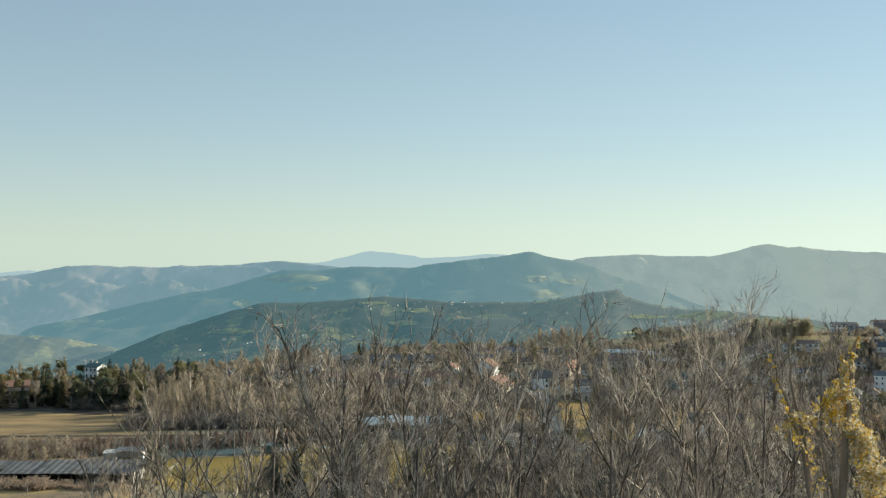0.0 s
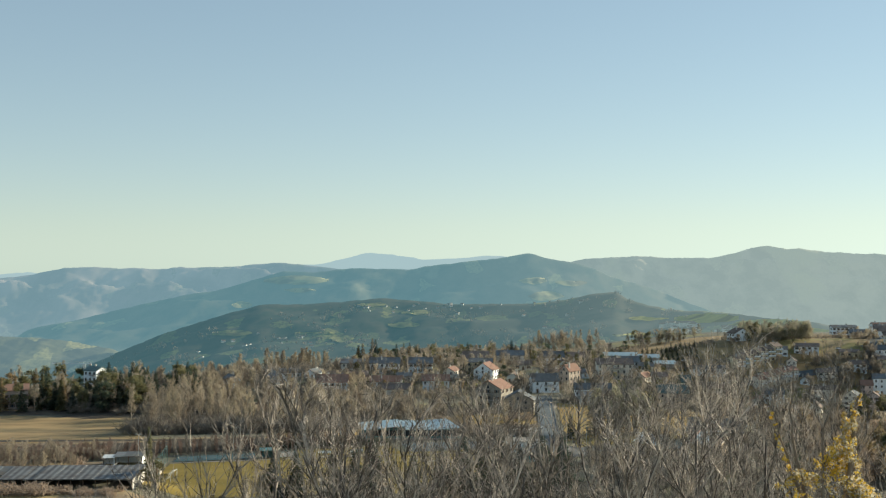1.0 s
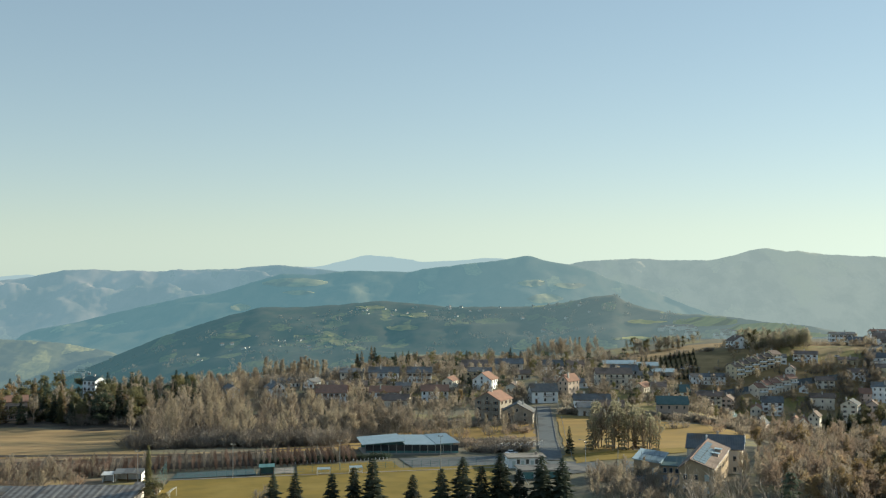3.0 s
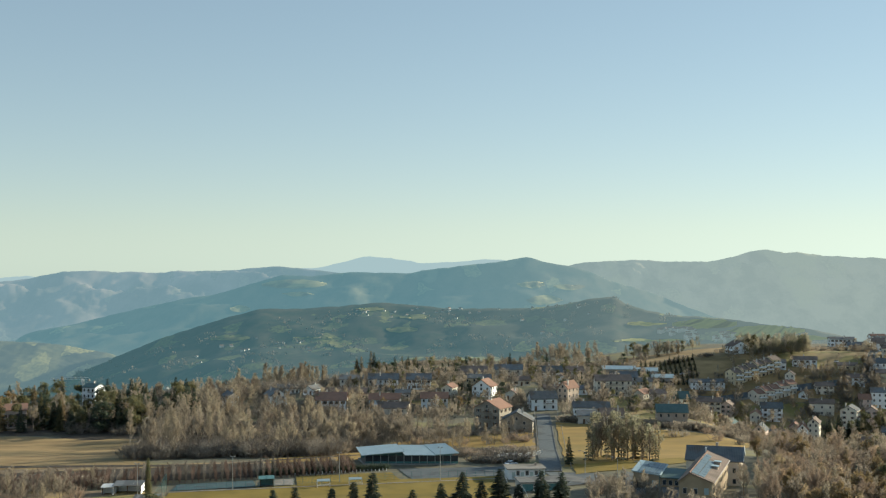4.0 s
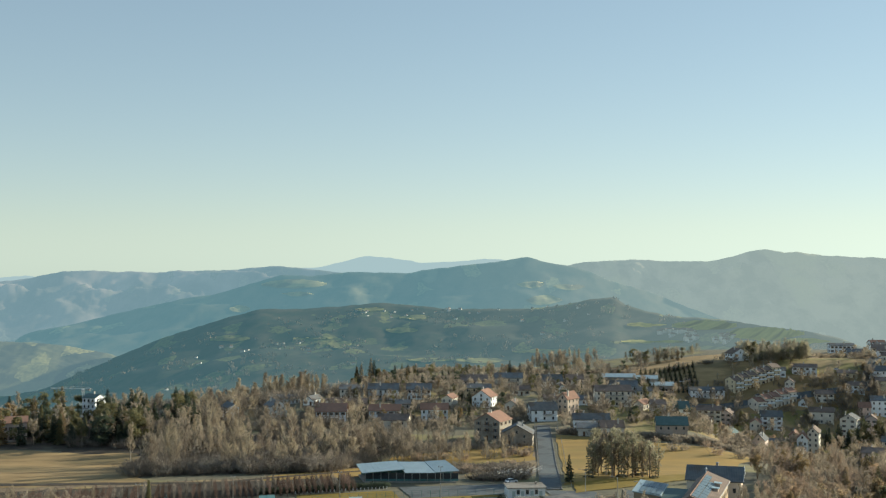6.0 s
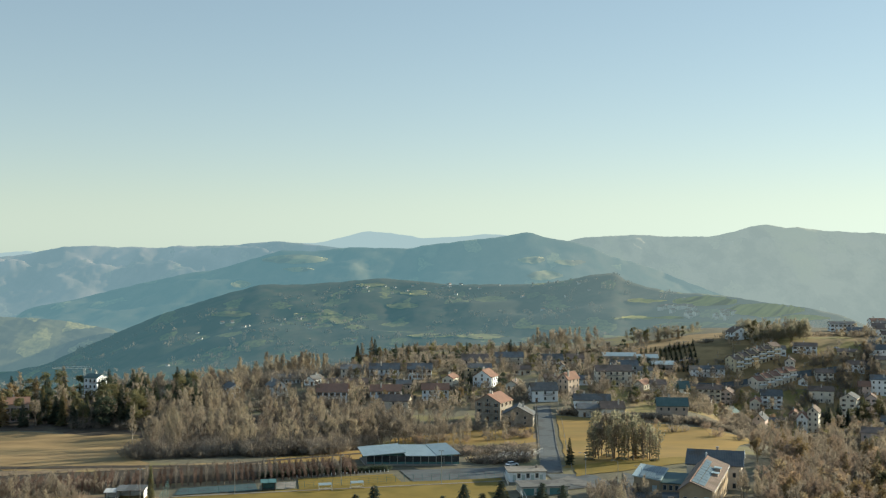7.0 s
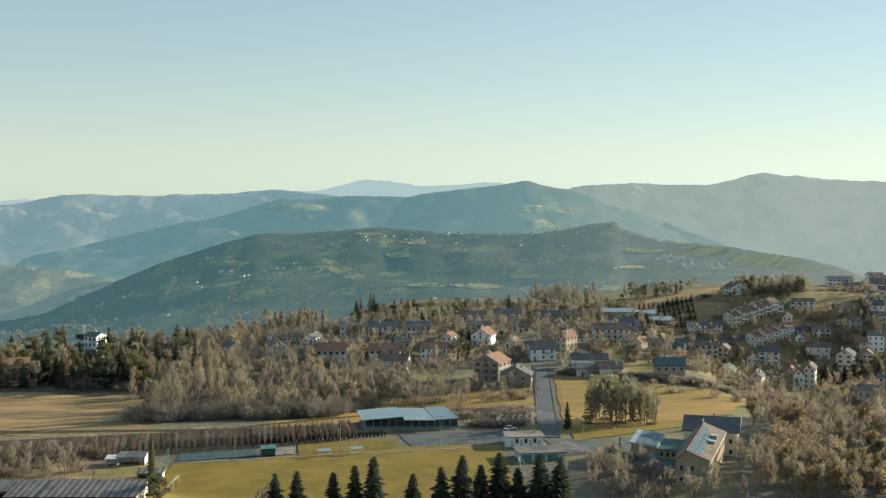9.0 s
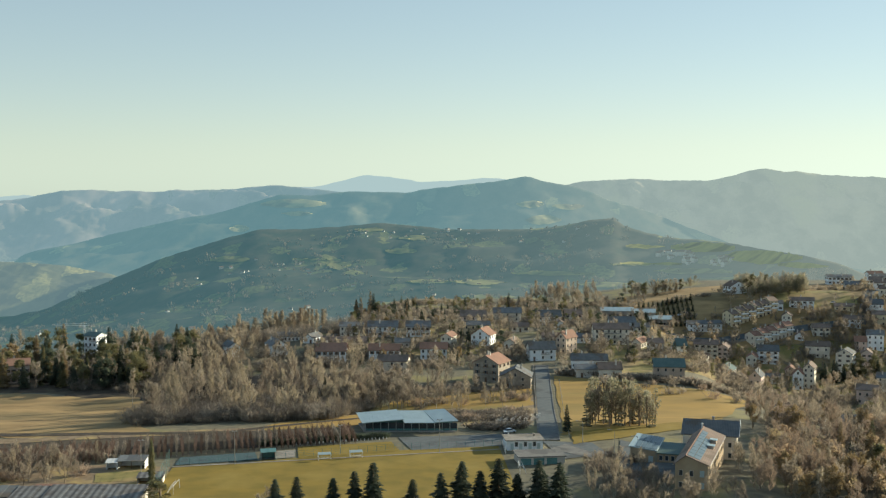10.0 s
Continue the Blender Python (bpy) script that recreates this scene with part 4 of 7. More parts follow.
def school():
    """Main block with an off-centre ridge, a gymnasium with a tilted roof and the low link between them."""
    sc = thing("school", pose(67.2, 298.5, 2.2, 0, 0, -20), "ochre plastered school with solar panels on brown roofs", "school")
    a, L, h, rise, rx = 4.35, 39.0, 7.6, 2.2, -1.5
    fo = Form().box(-a, a, 0, L, -5, h)
    fo.add([(-a, 0, h), (a, 0, h), (rx, 0, h + rise), (-a, L, h), (a, L, h), (rx, L, h + rise)], [(0, 1, 2), (5, 4, 3), (0, 2, 5, 3), (1, 4, 5, 2)])
    part("wall", fo, M_OCHRE, sc)

    def on_roof(u, lift):
        """Height of the roof skin at x = u."""
        side = a if u > rx else -a
        return h + rise * (side - u) / (side - rx) + lift

    for side in (-a - 0.5, a + 0.5):
        q = [(rx, -0.6, on_roof(rx, 0.3)), (rx, L + 0.5, on_roof(rx, 0.3)), (side, L + 0.5, on_roof(side, 0.3)), (side, -0.6, on_roof(side, 0.3))]
        part("roof", Form().slab(q if side < 0 else q[::-1], 0.26), M_TILE_BROWN, sc)
    part("ridge_tiles", Form().tube([(rx, -0.6, h + rise + 0.32), (rx, L + 0.5, h + rise + 0.32)], [0.16, 0.16], 6), M_TILE_RED, sc)
    for i in range(9):
        for j in range(2):
            y0, y1 = 0.6 + i * 3.7, 4.1 + i * 3.7
            u0 = rx + 0.35 + j * 1.75
            u1 = u0 + 1.6
            if j == 1 and i > 6:
                continue
            q = [(u0, y0, on_roof(u0, 0.42)), (u1, y0, on_roof(u1, 0.42)), (u1, y1, on_roof(u1, 0.42)), (u0, y1, on_roof(u0, 0.42))]
            part("solar_panel", Form().slab(q, 0.08), M_SOLAR, sc)
    for y0, u, tall in ((18.5, 3.0, 0.75), (25.5, 2.9, 0.9)):
        zc = on_roof(u, 0.2)
        dm = part("dormer", Form().box(u - 0.8, u + 0.8, y0 - 0.9, y0 + 0.9, zc - 0.5, zc + tall), M_BROWN, sc)
        part("roof", Form().slab([(u - 1.0, y0 - 1.2, zc + tall + 0.25), (u + 1.1, y0 - 1.2, zc + tall + 0.05), (u + 1.1, y0 + 1.2, zc + tall + 0.05), (u - 1.0, y0 + 1.2, zc + tall + 0.25)], 0.12), M_SHEET, dm)
    vent = part("vent", Form().tube([(rx - 0.3, 37.6, h + rise), (rx - 0.3, 37.6, h + rise + 1.3)], [0.22, 0.22], 8), M_WHITE_METAL, sc)
    part("cowl", Form().tube([(rx - 0.3, 37.6, h + rise + 1.3), (rx - 0.3, 37.6, h + rise + 1.7)], [0.4, 0.12], 8), M_WHITE_METAL, vent)
    for r in range(2):
        for c in range(10):
            window(sc, a, 2.2 + c * 3.8, 1.3 + r * 3.2, 90)
        for c in range(3):
            w = window(sc, -2.8 + c * 2.8, 0, 1.3 + r * 3.2)
            if c == 2:
                part("blind", Form().box(-0.6, 0.6, -0.16, -0.122, -0.1, 1.6), M_SHEET, w, "pale blue lowered blind")
    for side in (-a - 0.5, a + 0.5):
        part("gutter", Form().tube([(side, -0.6, on_roof(side, 0.05)), (side, L + 0.5, on_roof(side, 0.05))], [0.09, 0.09], 6), M_METAL, sc)
    part("downpipe", Form().tube([(a + 0.12, 0.4, -2), (a + 0.12, 0.4, h - 0.2)], [0.07, 0.07], 6), M_METAL, sc)
    # gymnasium
    g0, g1, f0, f1 = -22.0, -14.4, 30.7, 44.5
    part("gym_wall", Form().box(g0, g1, f0, f1, -5, 3.4).add([(g0, f0, 3.4), (g1, f0, 3.4), (g1, f0, 3.45), (g0, f0, 4.3), (g0, f1, 3.4), (g1, f1, 3.4), (g1, f1, 4.3), (g0, f1, 5.2)],
         [(0, 1, 2, 3), (5, 4, 7, 6), (4, 0, 3, 7), (1, 5, 6, 2)]), M_OCHRE, sc)

    def gym_roof(u, v, lift):
        return (g0 - 0.5 + (g1 - g0 + 1.0) * u, f0 - 0.5 + (f1 - f0 + 1.0) * v, 4.6 - 0.9 * u + 0.9 * v + lift)

    part("gym_roof", Form().slab([gym_roof(0, 0, 0), gym_roof(1, 0, 0), gym_roof(1, 1, 0), gym_roof(0, 1, 0)], 0.3), M_SHEET, sc)
    for i in range(4):
        for j in range(2):
            u0, v0 = 0.22 + i * 0.19, 0.04 + j * 0.47
            part("solar_panel", Form().slab([gym_roof(u0, v0, 0.16), gym_roof(u0 + 0.175, v0, 0.16), gym_roof(u0 + 0.175, v0 + 0.455, 0.16), gym_roof(u0, v0 + 0.455, 0.16)], 0.06), M_SOLAR, sc)
    part("gym_door", Form().box(-16.6, -15.2, f0 - 0.08, f0 + 0.02, -0.6, 1.9), M_SHEET, sc)
    part("downpipe", Form().tube([(g1 + 0.1, f0 - 0.1, -2), (g1 + 0.1, f0 - 0.1, 3.4)], [0.08, 0.08], 6), M_TEAL, sc)
    part("link_wall", Form().box(g1 + 0.01, -a - 0.01, f0, 40.0, -5, 2.9), M_OCHRE, sc)
    part("link_roof", Form().slab([(g1 + 0.3, f0 - 0.5, 3.05), (-a - 0.01, f0 - 0.5, 3.05), (-a - 0.01, 40.3, 4.3), (g1 + 0.3, 40.3, 4.3)], 0.25), M_TILE_GREEN, sc)
    for c in range(5):
        window(sc, -12.9 + c * 1.75, f0, 0.9)
    return sc


school()


def school_back():
    ob = thing("school_wing", pose(84.0, 346.8, 0.5, 0, 0, -17), "rear school wing with a dark tile roof", "school")
    a, b, h, rise = 8.0, 6.6, 8.2, 3.2
    fo = Form().box(-a, a, -b, b, -4, h)
    fo.add([(-a, -b, h), (-a, b, h), (-a, 0, h + rise), (a, -b, h), (a, b, h), (a, 0, h + rise)], [(2, 1, 0), (3, 4, 5), (0, 3, 5, 2), (1, 2, 5, 4)])
    part("wall", fo, M_CREAM, ob)
    k = rise / b
    for s in (-1, 1):
        q = [(-a - 0.5, 0, h + rise + 0.3), (a + 0.7, 0, h + rise + 0.3), (a + 0.7, s * (b + 0.6), h - k * 0.6 + 0.3), (-a - 0.5, s * (b + 0.6), h - k * 0.6 + 0.3)]
        part("roof", Form().slab(q[::-1] if s < 0 else q, 0.28), M_TILE_DARK, ob)
    for s in (-1, 1):
        part("bargeboard", Form().slab([(a + 0.72, 0, h + rise + 0.3), (a + 0.8, 0, h + rise + 0.3), (a + 0.8, s * (b + 0.6), h - k * 0.6 + 0.3), (a + 0.72, s * (b + 0.6), h - k * 0.6 + 0.3)][::-s], 0.3), M_WHITE, ob)
    ch = part("chimney", Form().box(0.3, 1.0, 0.6, 1.3, h + rise - 1, h + rise + 1.0), M_BROWN, ob)
    part("cap", Form().box(0.2, 1.1, 0.5, 1.4, h + rise + 1.0, h + rise + 1.15), M_CONC, ch)
    for r in range(2):
        for c in range(3):
            window(ob, a, -4.2 + 4.2 * c, 1.6 + 3.2 * r, 90)
        for c in range(4):
            window(ob, -6 + 4.0 * c, -b, 1.6 + 3.2 * r)


school_back()


# ---------------------------------------------------------------- sports ground
def pavilion():
    pv = thing("pavilion", pose(-11, 385, 0.1, 0, 0, 0), "clubhouse pavilion with folded pale metal roofs and glazed walls", "pavilion")
    floor = Form().slab([(-15, 0.6, 0.25), (16.5, 0.6, 0.25), (12.5, 15, 0.25), (-18, 15, 0.25)], 0.6)
    part("floor_slab", floor, M_CONC, pv)
    plates = [((-15.6, -0.6, 3.4), (-1.2, -0.6, 4.7), (-4.5, 15.6, 5.0), (-18.8, 15.6, 3.8)),
              ((-1.0, -1.2, 3.6), (9.4, -1.2, 3.6), (5.2, 15.6, 4.6), (-4.6, 15.6, 4.6)),
              ((9.5, -0.9, 3.7), (17.4, -0.6, 4.2), (12.6, 15.6, 5.2), (5.3, 15.6, 4.7))]
    for q in plates:
        rf = part("roof_plate", Form().slab(q, 0.22), M_SHEET, pv)
        n = 9
        for i in range(n + 1):
            u = i / n
            p0 = Vector(q[0]).lerp(Vector(q[1]), u)
            p1 = Vector(q[3]).lerp(Vector(q[2]), u)
            part("seam", Form().tube([p0 + Vector((0, 0, 0.03)), p1 + Vector((0, 0, 0.03))], [0.032, 0.032], 4), M_SHEET, rf)
    part("back_wall", Form().box(-17.0, 13.0, 14.6, 14.9, -0.5, 3.6), M_TEAL, pv)
    part("inner_wall", Form().box(-14.2, 15.2, 5.5, 5.8, 0.25, 3.3), M_TEAL, pv)
    for i in range(12):
        x0 = -14.6 + i * 2.65
        part("glazing", Form().box(x0 + 0.12, x0 + 2.5, 2.0, 2.08, 0.9, 2.9), M_GLASS, pv)
        part("post", Form().box(x0 - 0.1, x0 + 0.1, 1.0, 1.2, 0.2, 3.5), M_METAL, pv)
        part("parapet", Form().box(x0 + 0.1, x0 + 2.55, 1.95, 2.15, 0.2, 0.9), M_TEAL, pv)
    return pv


pavilion()


def changing_hut():
    h = thing("changing_hut", pose(27.3, 358, 0.15, 0, 0, 5), "white flat-roofed changing hut beside the court", "hut")
    part("wall", Form().box(-5.8, 5.8, 0, 8.5, -0.5, 3.0), M_WHITE, h)
    rf = part("roof", Form().box(-6.3, 6.3, -0.5, 9, 3.0, 3.3), M_GRAVEL, h)
    part("vent", Form().box(3.4, 4.0, 5, 5.6, 3.3, 4.2), M_BROWN, rf)
    for x0 in (-4.2, -1.4, 1.6, 4.4):
        part("door", Form().box(x0 - 0.5, x0 + 0.5, -0.06, 0.02, 0.1, 2.15), M_SHEET, h)
    for x0 in (-2.8, 0.1, 3.0):
        window(h, x0, 0, 1.2)


changing_hut()


def low_store():
    h = thing("store_building", pose(30.5, 338, 0.1, 0, 0, 7), "low grey flat-roofed store with teal shutters", "store")
    part("wall", Form().box(-6.5, 7.5, 0, 9, -0.5, 2.5), M_GREY, h)
    part("roof", Form().box(-7, 8, -0.5, 9.5, 2.5, 2.75), M_OLD_ASPHALT, h)
    for x0 in (-4.5, -0.5, 3.5):
        part("shutter", Form().box(x0 - 1.6, x0 + 1.6, -0.1, 0.02, 0.1, 2.1), M_TEAL, h)


low_store()


def goal(x, y, turn):
    g = thing("football_goal", pose(x, y, 0.12, 0, 0, turn), "white football goal with net at the pitch end", "goal", "football goals")
    part("post", Form().tube([(0, -3.66, 0), (0, -3.66, 2.44)], [0.07, 0.07], 6), M_WHITE_METAL, g)
    part("post", Form().tube([(0, 3.66, 0), (0, 3.66, 2.44)], [0.07, 0.07], 6), M_WHITE_METAL, g)
    part("crossbar", Form().tube([(0, -3.66, 2.44), (0, 3.66, 2.44)], [0.07, 0.07], 6), M_WHITE_METAL, g)
    net = Form()
    for i in range(13):
        yy = -3.6 + 0.6 * i
        net.tube([(0.05, yy, 2.4), (0.9, yy, 2.3), (2.0, yy, 0.05)], [0.015] * 3, 3)
    for q in ((0.9, 2.3), (1.3, 1.5), (1.7, 0.7)):
        net.tube([(q[0], -3.6, q[1]), (q[0], 3.6, q[1])], [0.015] * 2, 3)
    part("net", net, M_WHITE_METAL, g)


goal(23.4, 330, 0)
goal(-72.5, 308, 180)


def mast(x, y, h, label, heads=2):
    p = thing("light_mast", pose(x, y, gz(x, y)), label, "floodlight", "pitch floodlights")
    part("pole", Form().tube([(0, 0, 0), (0, 0, h)], [0.13, 0.08], 6), M_METAL, p)
    part("crossarm", Form().box(-0.9, 0.9, -0.05, 0.05, h - 0.15, h), M_METAL, p)
    for s in range(heads):
        part("floodlight", Form().box(-0.75 + 1.1 * s, -0.4 + 1.1 * s, -0.3, -0.05, h, h + 0.28), M_METAL, p)


for x, y, h in ((-31.3, 352.5, 9.3), (-62, 339, 10.2), (0, 356, 10.3), (-88, 330, 9.5)):
    mast(x, y, h, "slim grey floodlight mast beside the pitch")


def street_lamp(x, y, turn=0):
    p = thing("street_lamp", pose(x, y, gz(x, y), 0, 0, turn), "grey street lamp with a curved arm", "street lamp", "street lamps")
    part("pole", Form().tube([(0, 0, 0), (0, 0, 6.6), (-0.3, 0, 7.2), (-1.6, 0, 7.4)], [0.1, 0.07, 0.06, 0.05], 6), M_METAL, p)
    part("lamp_head", Form().box(-2.3, -1.5, -0.14, 0.14, 7.33, 7.48), M_METAL, p)


for x, y, tn in ((47, 368, 0), (55, 352, 0), (60, 339, 20), (56, 541, 0), (44, 530, 180), (17, 640, 0), (110, 560, 0), (190, 760, 30), (235, 768, 30)):
    street_lamp(x, y, tn)


def dugout(x, y):
    p = thing("dugout", pose(x, y, 0.15, 0, 0, 14), "small glazed team bench shelter with a pale blue roof", "shelter", "team shelters")
    part("roof", Form().slab([(-2, -0.9, 1.8), (2, -0.9, 1.8), (2, 0.7, 2.2), (-2, 0.7, 2.2)], 0.08), M_SHEET, p)
    for sx in (-1.95, 1.95):
        for sy, top in ((-0.8, 1.75), (0.62, 2.12)):
            part("post", Form().tube([(sx, sy, 0), (sx, sy, top)], [0.05, 0.05], 5), M_WHITE_METAL, p)
    for zz in (0.7, 1.4):
        part("rail", Form().tube([(-1.95, 0.62, zz), (1.95, 0.62, zz)], [0.035, 0.035], 4), M_WHITE_METAL, p)
    part("bench", Form().box(-1.7, 1.7, 0.1, 0.5, 0.4, 0.48), M_WHITE_METAL, p)


dugout(-35.5, 345)
dugout(-26, 348)


def fence(name, p, q, h, n, label, mesh_lines=5, material=None):
    """A wire fence from p to q: posts and wires."""
    material = material or M_METAL
    p, q = Vector(p), Vector(q)
    f = thing(name, pose(p.x, p.y, 0), label, "fence", "pitch fences")
    wires = [Form() for _ in range(mesh_lines)]
    for i in range(n + 1):
        u = i / n
        x, y = (q.x - p.x) * u, (q.y - p.y) * u
        z = gz(p.x + x, p.y + y)
        part("post", Form().tube([(x, y, z - 0.2), (x, y, z + h)], [0.05, 0.05], 4), material, f)
    for j, w in enumerate(wires):
        pts = []
        for i in range(n + 1):
            u = i / n
            x, y = (q.x - p.x) * u, (q.y - p.y) * u
            pts.append((x, y, gz(p.x + x, p.y + y) + h * (j + 1) / mesh_lines))
        part("wire", w.tube(pts, [0.025] * len(pts), 3), material, f)


fence("pitch_fence", (-81, 336), (-9, 359.5), 2.2, 26, "green wire fence along the pitch touchline", 4, M_TEAL)
fence("pitch_fence", (-9, 358.5), (20, 363), 2.4, 10, "green wire fence between pitch and court", 4, M_TEAL)
fence("pitch_net", (-81, 336), (-76, 298), 5.5, 9, "tall ball-stop net behind the goal", 6, M_TEAL)
fence("hut_fence", (20.5, 366), (20.8, 352), 1.6, 8, "white picket fence beside the hut", 5, M_WHITE_METAL)
fence("road_fence", (43.5, 376), (54.5, 512), 1.1, 30, "grey metal railing along the road", 3)


for i in range(6):
    fence("vine_trellis", (20 + 2.6 * i, 400 + 1.2 * i), (25 + 2.6 * i, 417 + 1.2 * i), 1.7, 14, "pale trellis row of wrapped young vines", 2, M_WHITE_METAL)


def car(x, y, turn, paint, label):
    c = thing("car", pose(x, y, gz(x, y) + 0.2, 0, 0, turn), label, "car", "parked cars")
    fo = Form()
    prof = [(-2.1, 0.35), (-2.1, 0.85), (-1.2, 0.95), (1.3, 0.95), (2.05, 0.8), (2.1, 0.35)]
    for s in (-0.85, 0.85):
        fo.v += [(px, s, pz) for px, pz in prof]
    n = len(prof)
    fo.f = [tuple(range(n))[::-1], tuple(range(n, 2 * n))] + [(i, (i + 1) % n, n + (i + 1) % n, n + i) for i in range(n)]
    body = part("body", fo, paint, c)
    top = Form()
    cab = [(-1.75, 0.94), (-1.2, 1.46), (0.5, 1.46), (1.2, 0.94)]
    for s in (-1, 1):
        top.v += [(px, s * (0.8 if pz < 1 else 0.62), pz) for px, pz in cab]
    top.f = [(3, 2, 1, 0), (4, 5, 6, 7)] + [(i, (i + 1) % 4, 4 + (i + 1) % 4, 4 + i) for i in range(4)]
    part("cabin_glass", top, M_GLASS, c)
    part("roof", Form().box(-1.15, 0.45, -0.6, 0.6, 1.465, 1.5), paint, c)
    for px in (-1.3, 1.3):
        for s in (-0.8, 0.8):
            part("wheel", Form().tube([(px, s - 0.1, 0.33), (px, s + 0.1, 0.33)], [0.33, 0.33], 10), M_TYRE, c)
    return c


M_TYRE = mat("tyre_rubber", (0.02, 0.02, 0.02), (0.03, 0.03, 0.03), 2.0)
M_CAR_W = mat("white_car_paint", (0.72, 0.72, 0.72), (0.68, 0.68, 0.68), 0.5, rough=0.25, spec=0.5)
M_CAR_G = mat("grey_car_paint", (0.25, 0.26, 0.27), (0.22, 0.23, 0.24), 0.5, rough=0.25, spec=0.5)
M_CAR_B = mat("blue_car_paint", (0.05, 0.09, 0.18), (0.06, 0.1, 0.2), 0.5, rough=0.25, spec=0.5)
M_CAR_R = mat("red_car_paint", (0.35, 0.04, 0.03), (0.32, 0.04, 0.03), 0.5, rough=0.25, spec=0.5)
car(22.4, 379, 80, M_CAR_W, "white hatchback parked on the shaded court")
car(24, 384, 20, M_CAR_W, "white hatchback parked beside the hedge")
for x, y, tn, p, lb in ((150, 752, 12, M_CAR_W, "white"), (158, 780, 40, M_CAR_W, "white"), (163, 783, 40, M_CAR_G, "grey"), (168, 786, 40, M_CAR_W, "white"), (173, 789, 40, M_CAR_B, "blue"), (215, 765, 12, M_CAR_W, "white"), (226, 768, 12, M_CAR_R, "red"), (238, 771, 12, M_CAR_W, "white"), (150, 618, 60, M_CAR_W, "white"), (280, 800, 30, M_CAR_W, "white"), (300, 805, 30, M_CAR_G, "grey")):
    car(x, y, tn, p, lb + " car parked along the village street")


# farm sheds at the foot of the slope
def shed(x, y, w, d, h, drop, turn, roof, wall, label, bays=6):
    s = thing("shed", pose(x, y, gz(x, y), 0, 0, turn), label, "shed")
    part("wall", Form().box(-w / 2, w / 2, d / 2 - 0.2, d / 2, -0.5, h), wall, s)
    part("wall", Form().box(-w / 2, -w / 2 + 0.2, -d / 2, d / 2 - 0.2, -0.5, h - drop), wall, s)
    part("wall", Form().box(w / 2 - 0.2, w / 2, -d / 2, d / 2 - 0.2, -0.5, h - drop), wall, s)
    for i in range(bays + 1):
        xx = -w / 2 + 0.15 + (w - 0.3) * i / bays
        part("post", Form().box(xx - 0.1, xx + 0.1, -d / 2, -d / 2 + 0.2, -0.5, h - drop), M_SHUTTER, s)
    n = max(2, int(w / 2.4))
    for i in range(n):
        x0, x1 = -w / 2 - 0.3 + (w + 0.6) * i / n, -w / 2 - 0.3 + (w + 0.6) * (i + 1) / n - 0.05
        lift = 0.05 * (i % 2)
        part("roof_sheet", Form().slab([(x0, -d / 2 - 0.6, h - drop + lift), (x1, -d / 2 - 0.6, h - drop + lift), (x1, d / 2 + 0.4, h + 0.15 + lift), (x0, d / 2 + 0.4, h + 0.15 + lift)], 0.07), roof, s)


shed(-86.5, 280, 24, 11, 3.5, 1.3, 0, M_RUST, M_GREY, "long farm shed with a rusty corrugated roof", 8)
shed(-102.8, 280, 8, 10, 3.3, 1.2, 0, M_RUST, M_GREY, "small shed with a dull grey sheet roof", 3)
shed(-116, 282, 17, 7, 3.2, 0.7, 2, M_TILE_DARK, M_GREY, "low shed with a dark sheet roof", 6)
shed(-103, 299, 10.5, 3.5, 2.9, 0.5, 0, M_TILE_RED, M_SHUTTER, "small store with a dull red roof", 3)
shed(-92, 336, 8.0, 5, 3.0, 0.4, 3, M_TILE_DARK, M_WHITE, "white open shelter with a dark interior", 2)
shed(-97.5, 334, 3.2, 3, 2.6, 0.3, 3, M_WHITE_METAL, M_WHITE, "small white garden hut", 1)
shed(-82, 318, 7, 4, 2.4, 0.4, 5, M_RUST, M_GREY, "low lean-to with a dull sheet roof", 2)
shed(-53, 346.5, 4.2, 2.6, 2.8, 0.3, 10, M_TEAL, M_TEAL, "teal tool shed beside the court", 1)
# works sheds on the crest
for i, (x, y, w) in enumerate(((122, 775, 22), (142, 780, 14), (150, 770, 16))):
    house(x, y, w, 14, 4.6, 1.8, -6, M_CONC, M_SHEET, 1, 5, False, "pale works shed with a sheet metal roof", 0)


def crane():
    c = thing("tower_crane", pose(-208, 660, gz(-208, 660)), "pale yellow tower crane above the trees", "crane")
    H = 16.5
    fo = Form()
    for sx, sy in ((-0.6, -0.6), (0.6, -0.6), (0.6, 0.6), (-0.6, 0.6)):
        fo.tube([(sx, sy, 0), (sx, sy, H)], [0.1, 0.1], 4)
    for i in range(14):
        z0, z1 = i * H / 14, (i + 1) * H / 14
        fo.tube([(-0.6, -0.6, z0), (0.6, -0.6, z1)], [0.06, 0.06], 3).tube([(0.6, 0.6, z0), (-0.6, 0.6, z1)], [0.06, 0.06], 3)
    part("mast", fo, M_WHITE_METAL, c)
    jib = Form()
    for sy in (-0.4, 0.4):
        jib.tube([(-19, sy, H), (4, sy, H)], [0.09, 0.09], 4)
    jib.tube([(-19, 0, H + 0.6), (0, 0, H + 1.2), (4, 0, H + 0.6)], [0.09] * 3, 4)
    for i in range(16):
        jib.tube([(-19 + 1.4 * i, 0.4 - 0.8 * (i % 2), H), (-18.3 + 1.4 * i, 0, H + 0.7 + 0.03 * i)], [0.05, 0.05], 3)
    part("jib", jib, M_WHITE_METAL, c)
    part("counterweight", Form().box(2.6, 4, -0.5, 0.5, H - 1.2, H), M_CONC, c)
    part("cab", Form().box(-0.7, 0.7, -1.5, -0.6, H - 1.6, H - 0.1), M_WHITE_METAL, c)


crane()


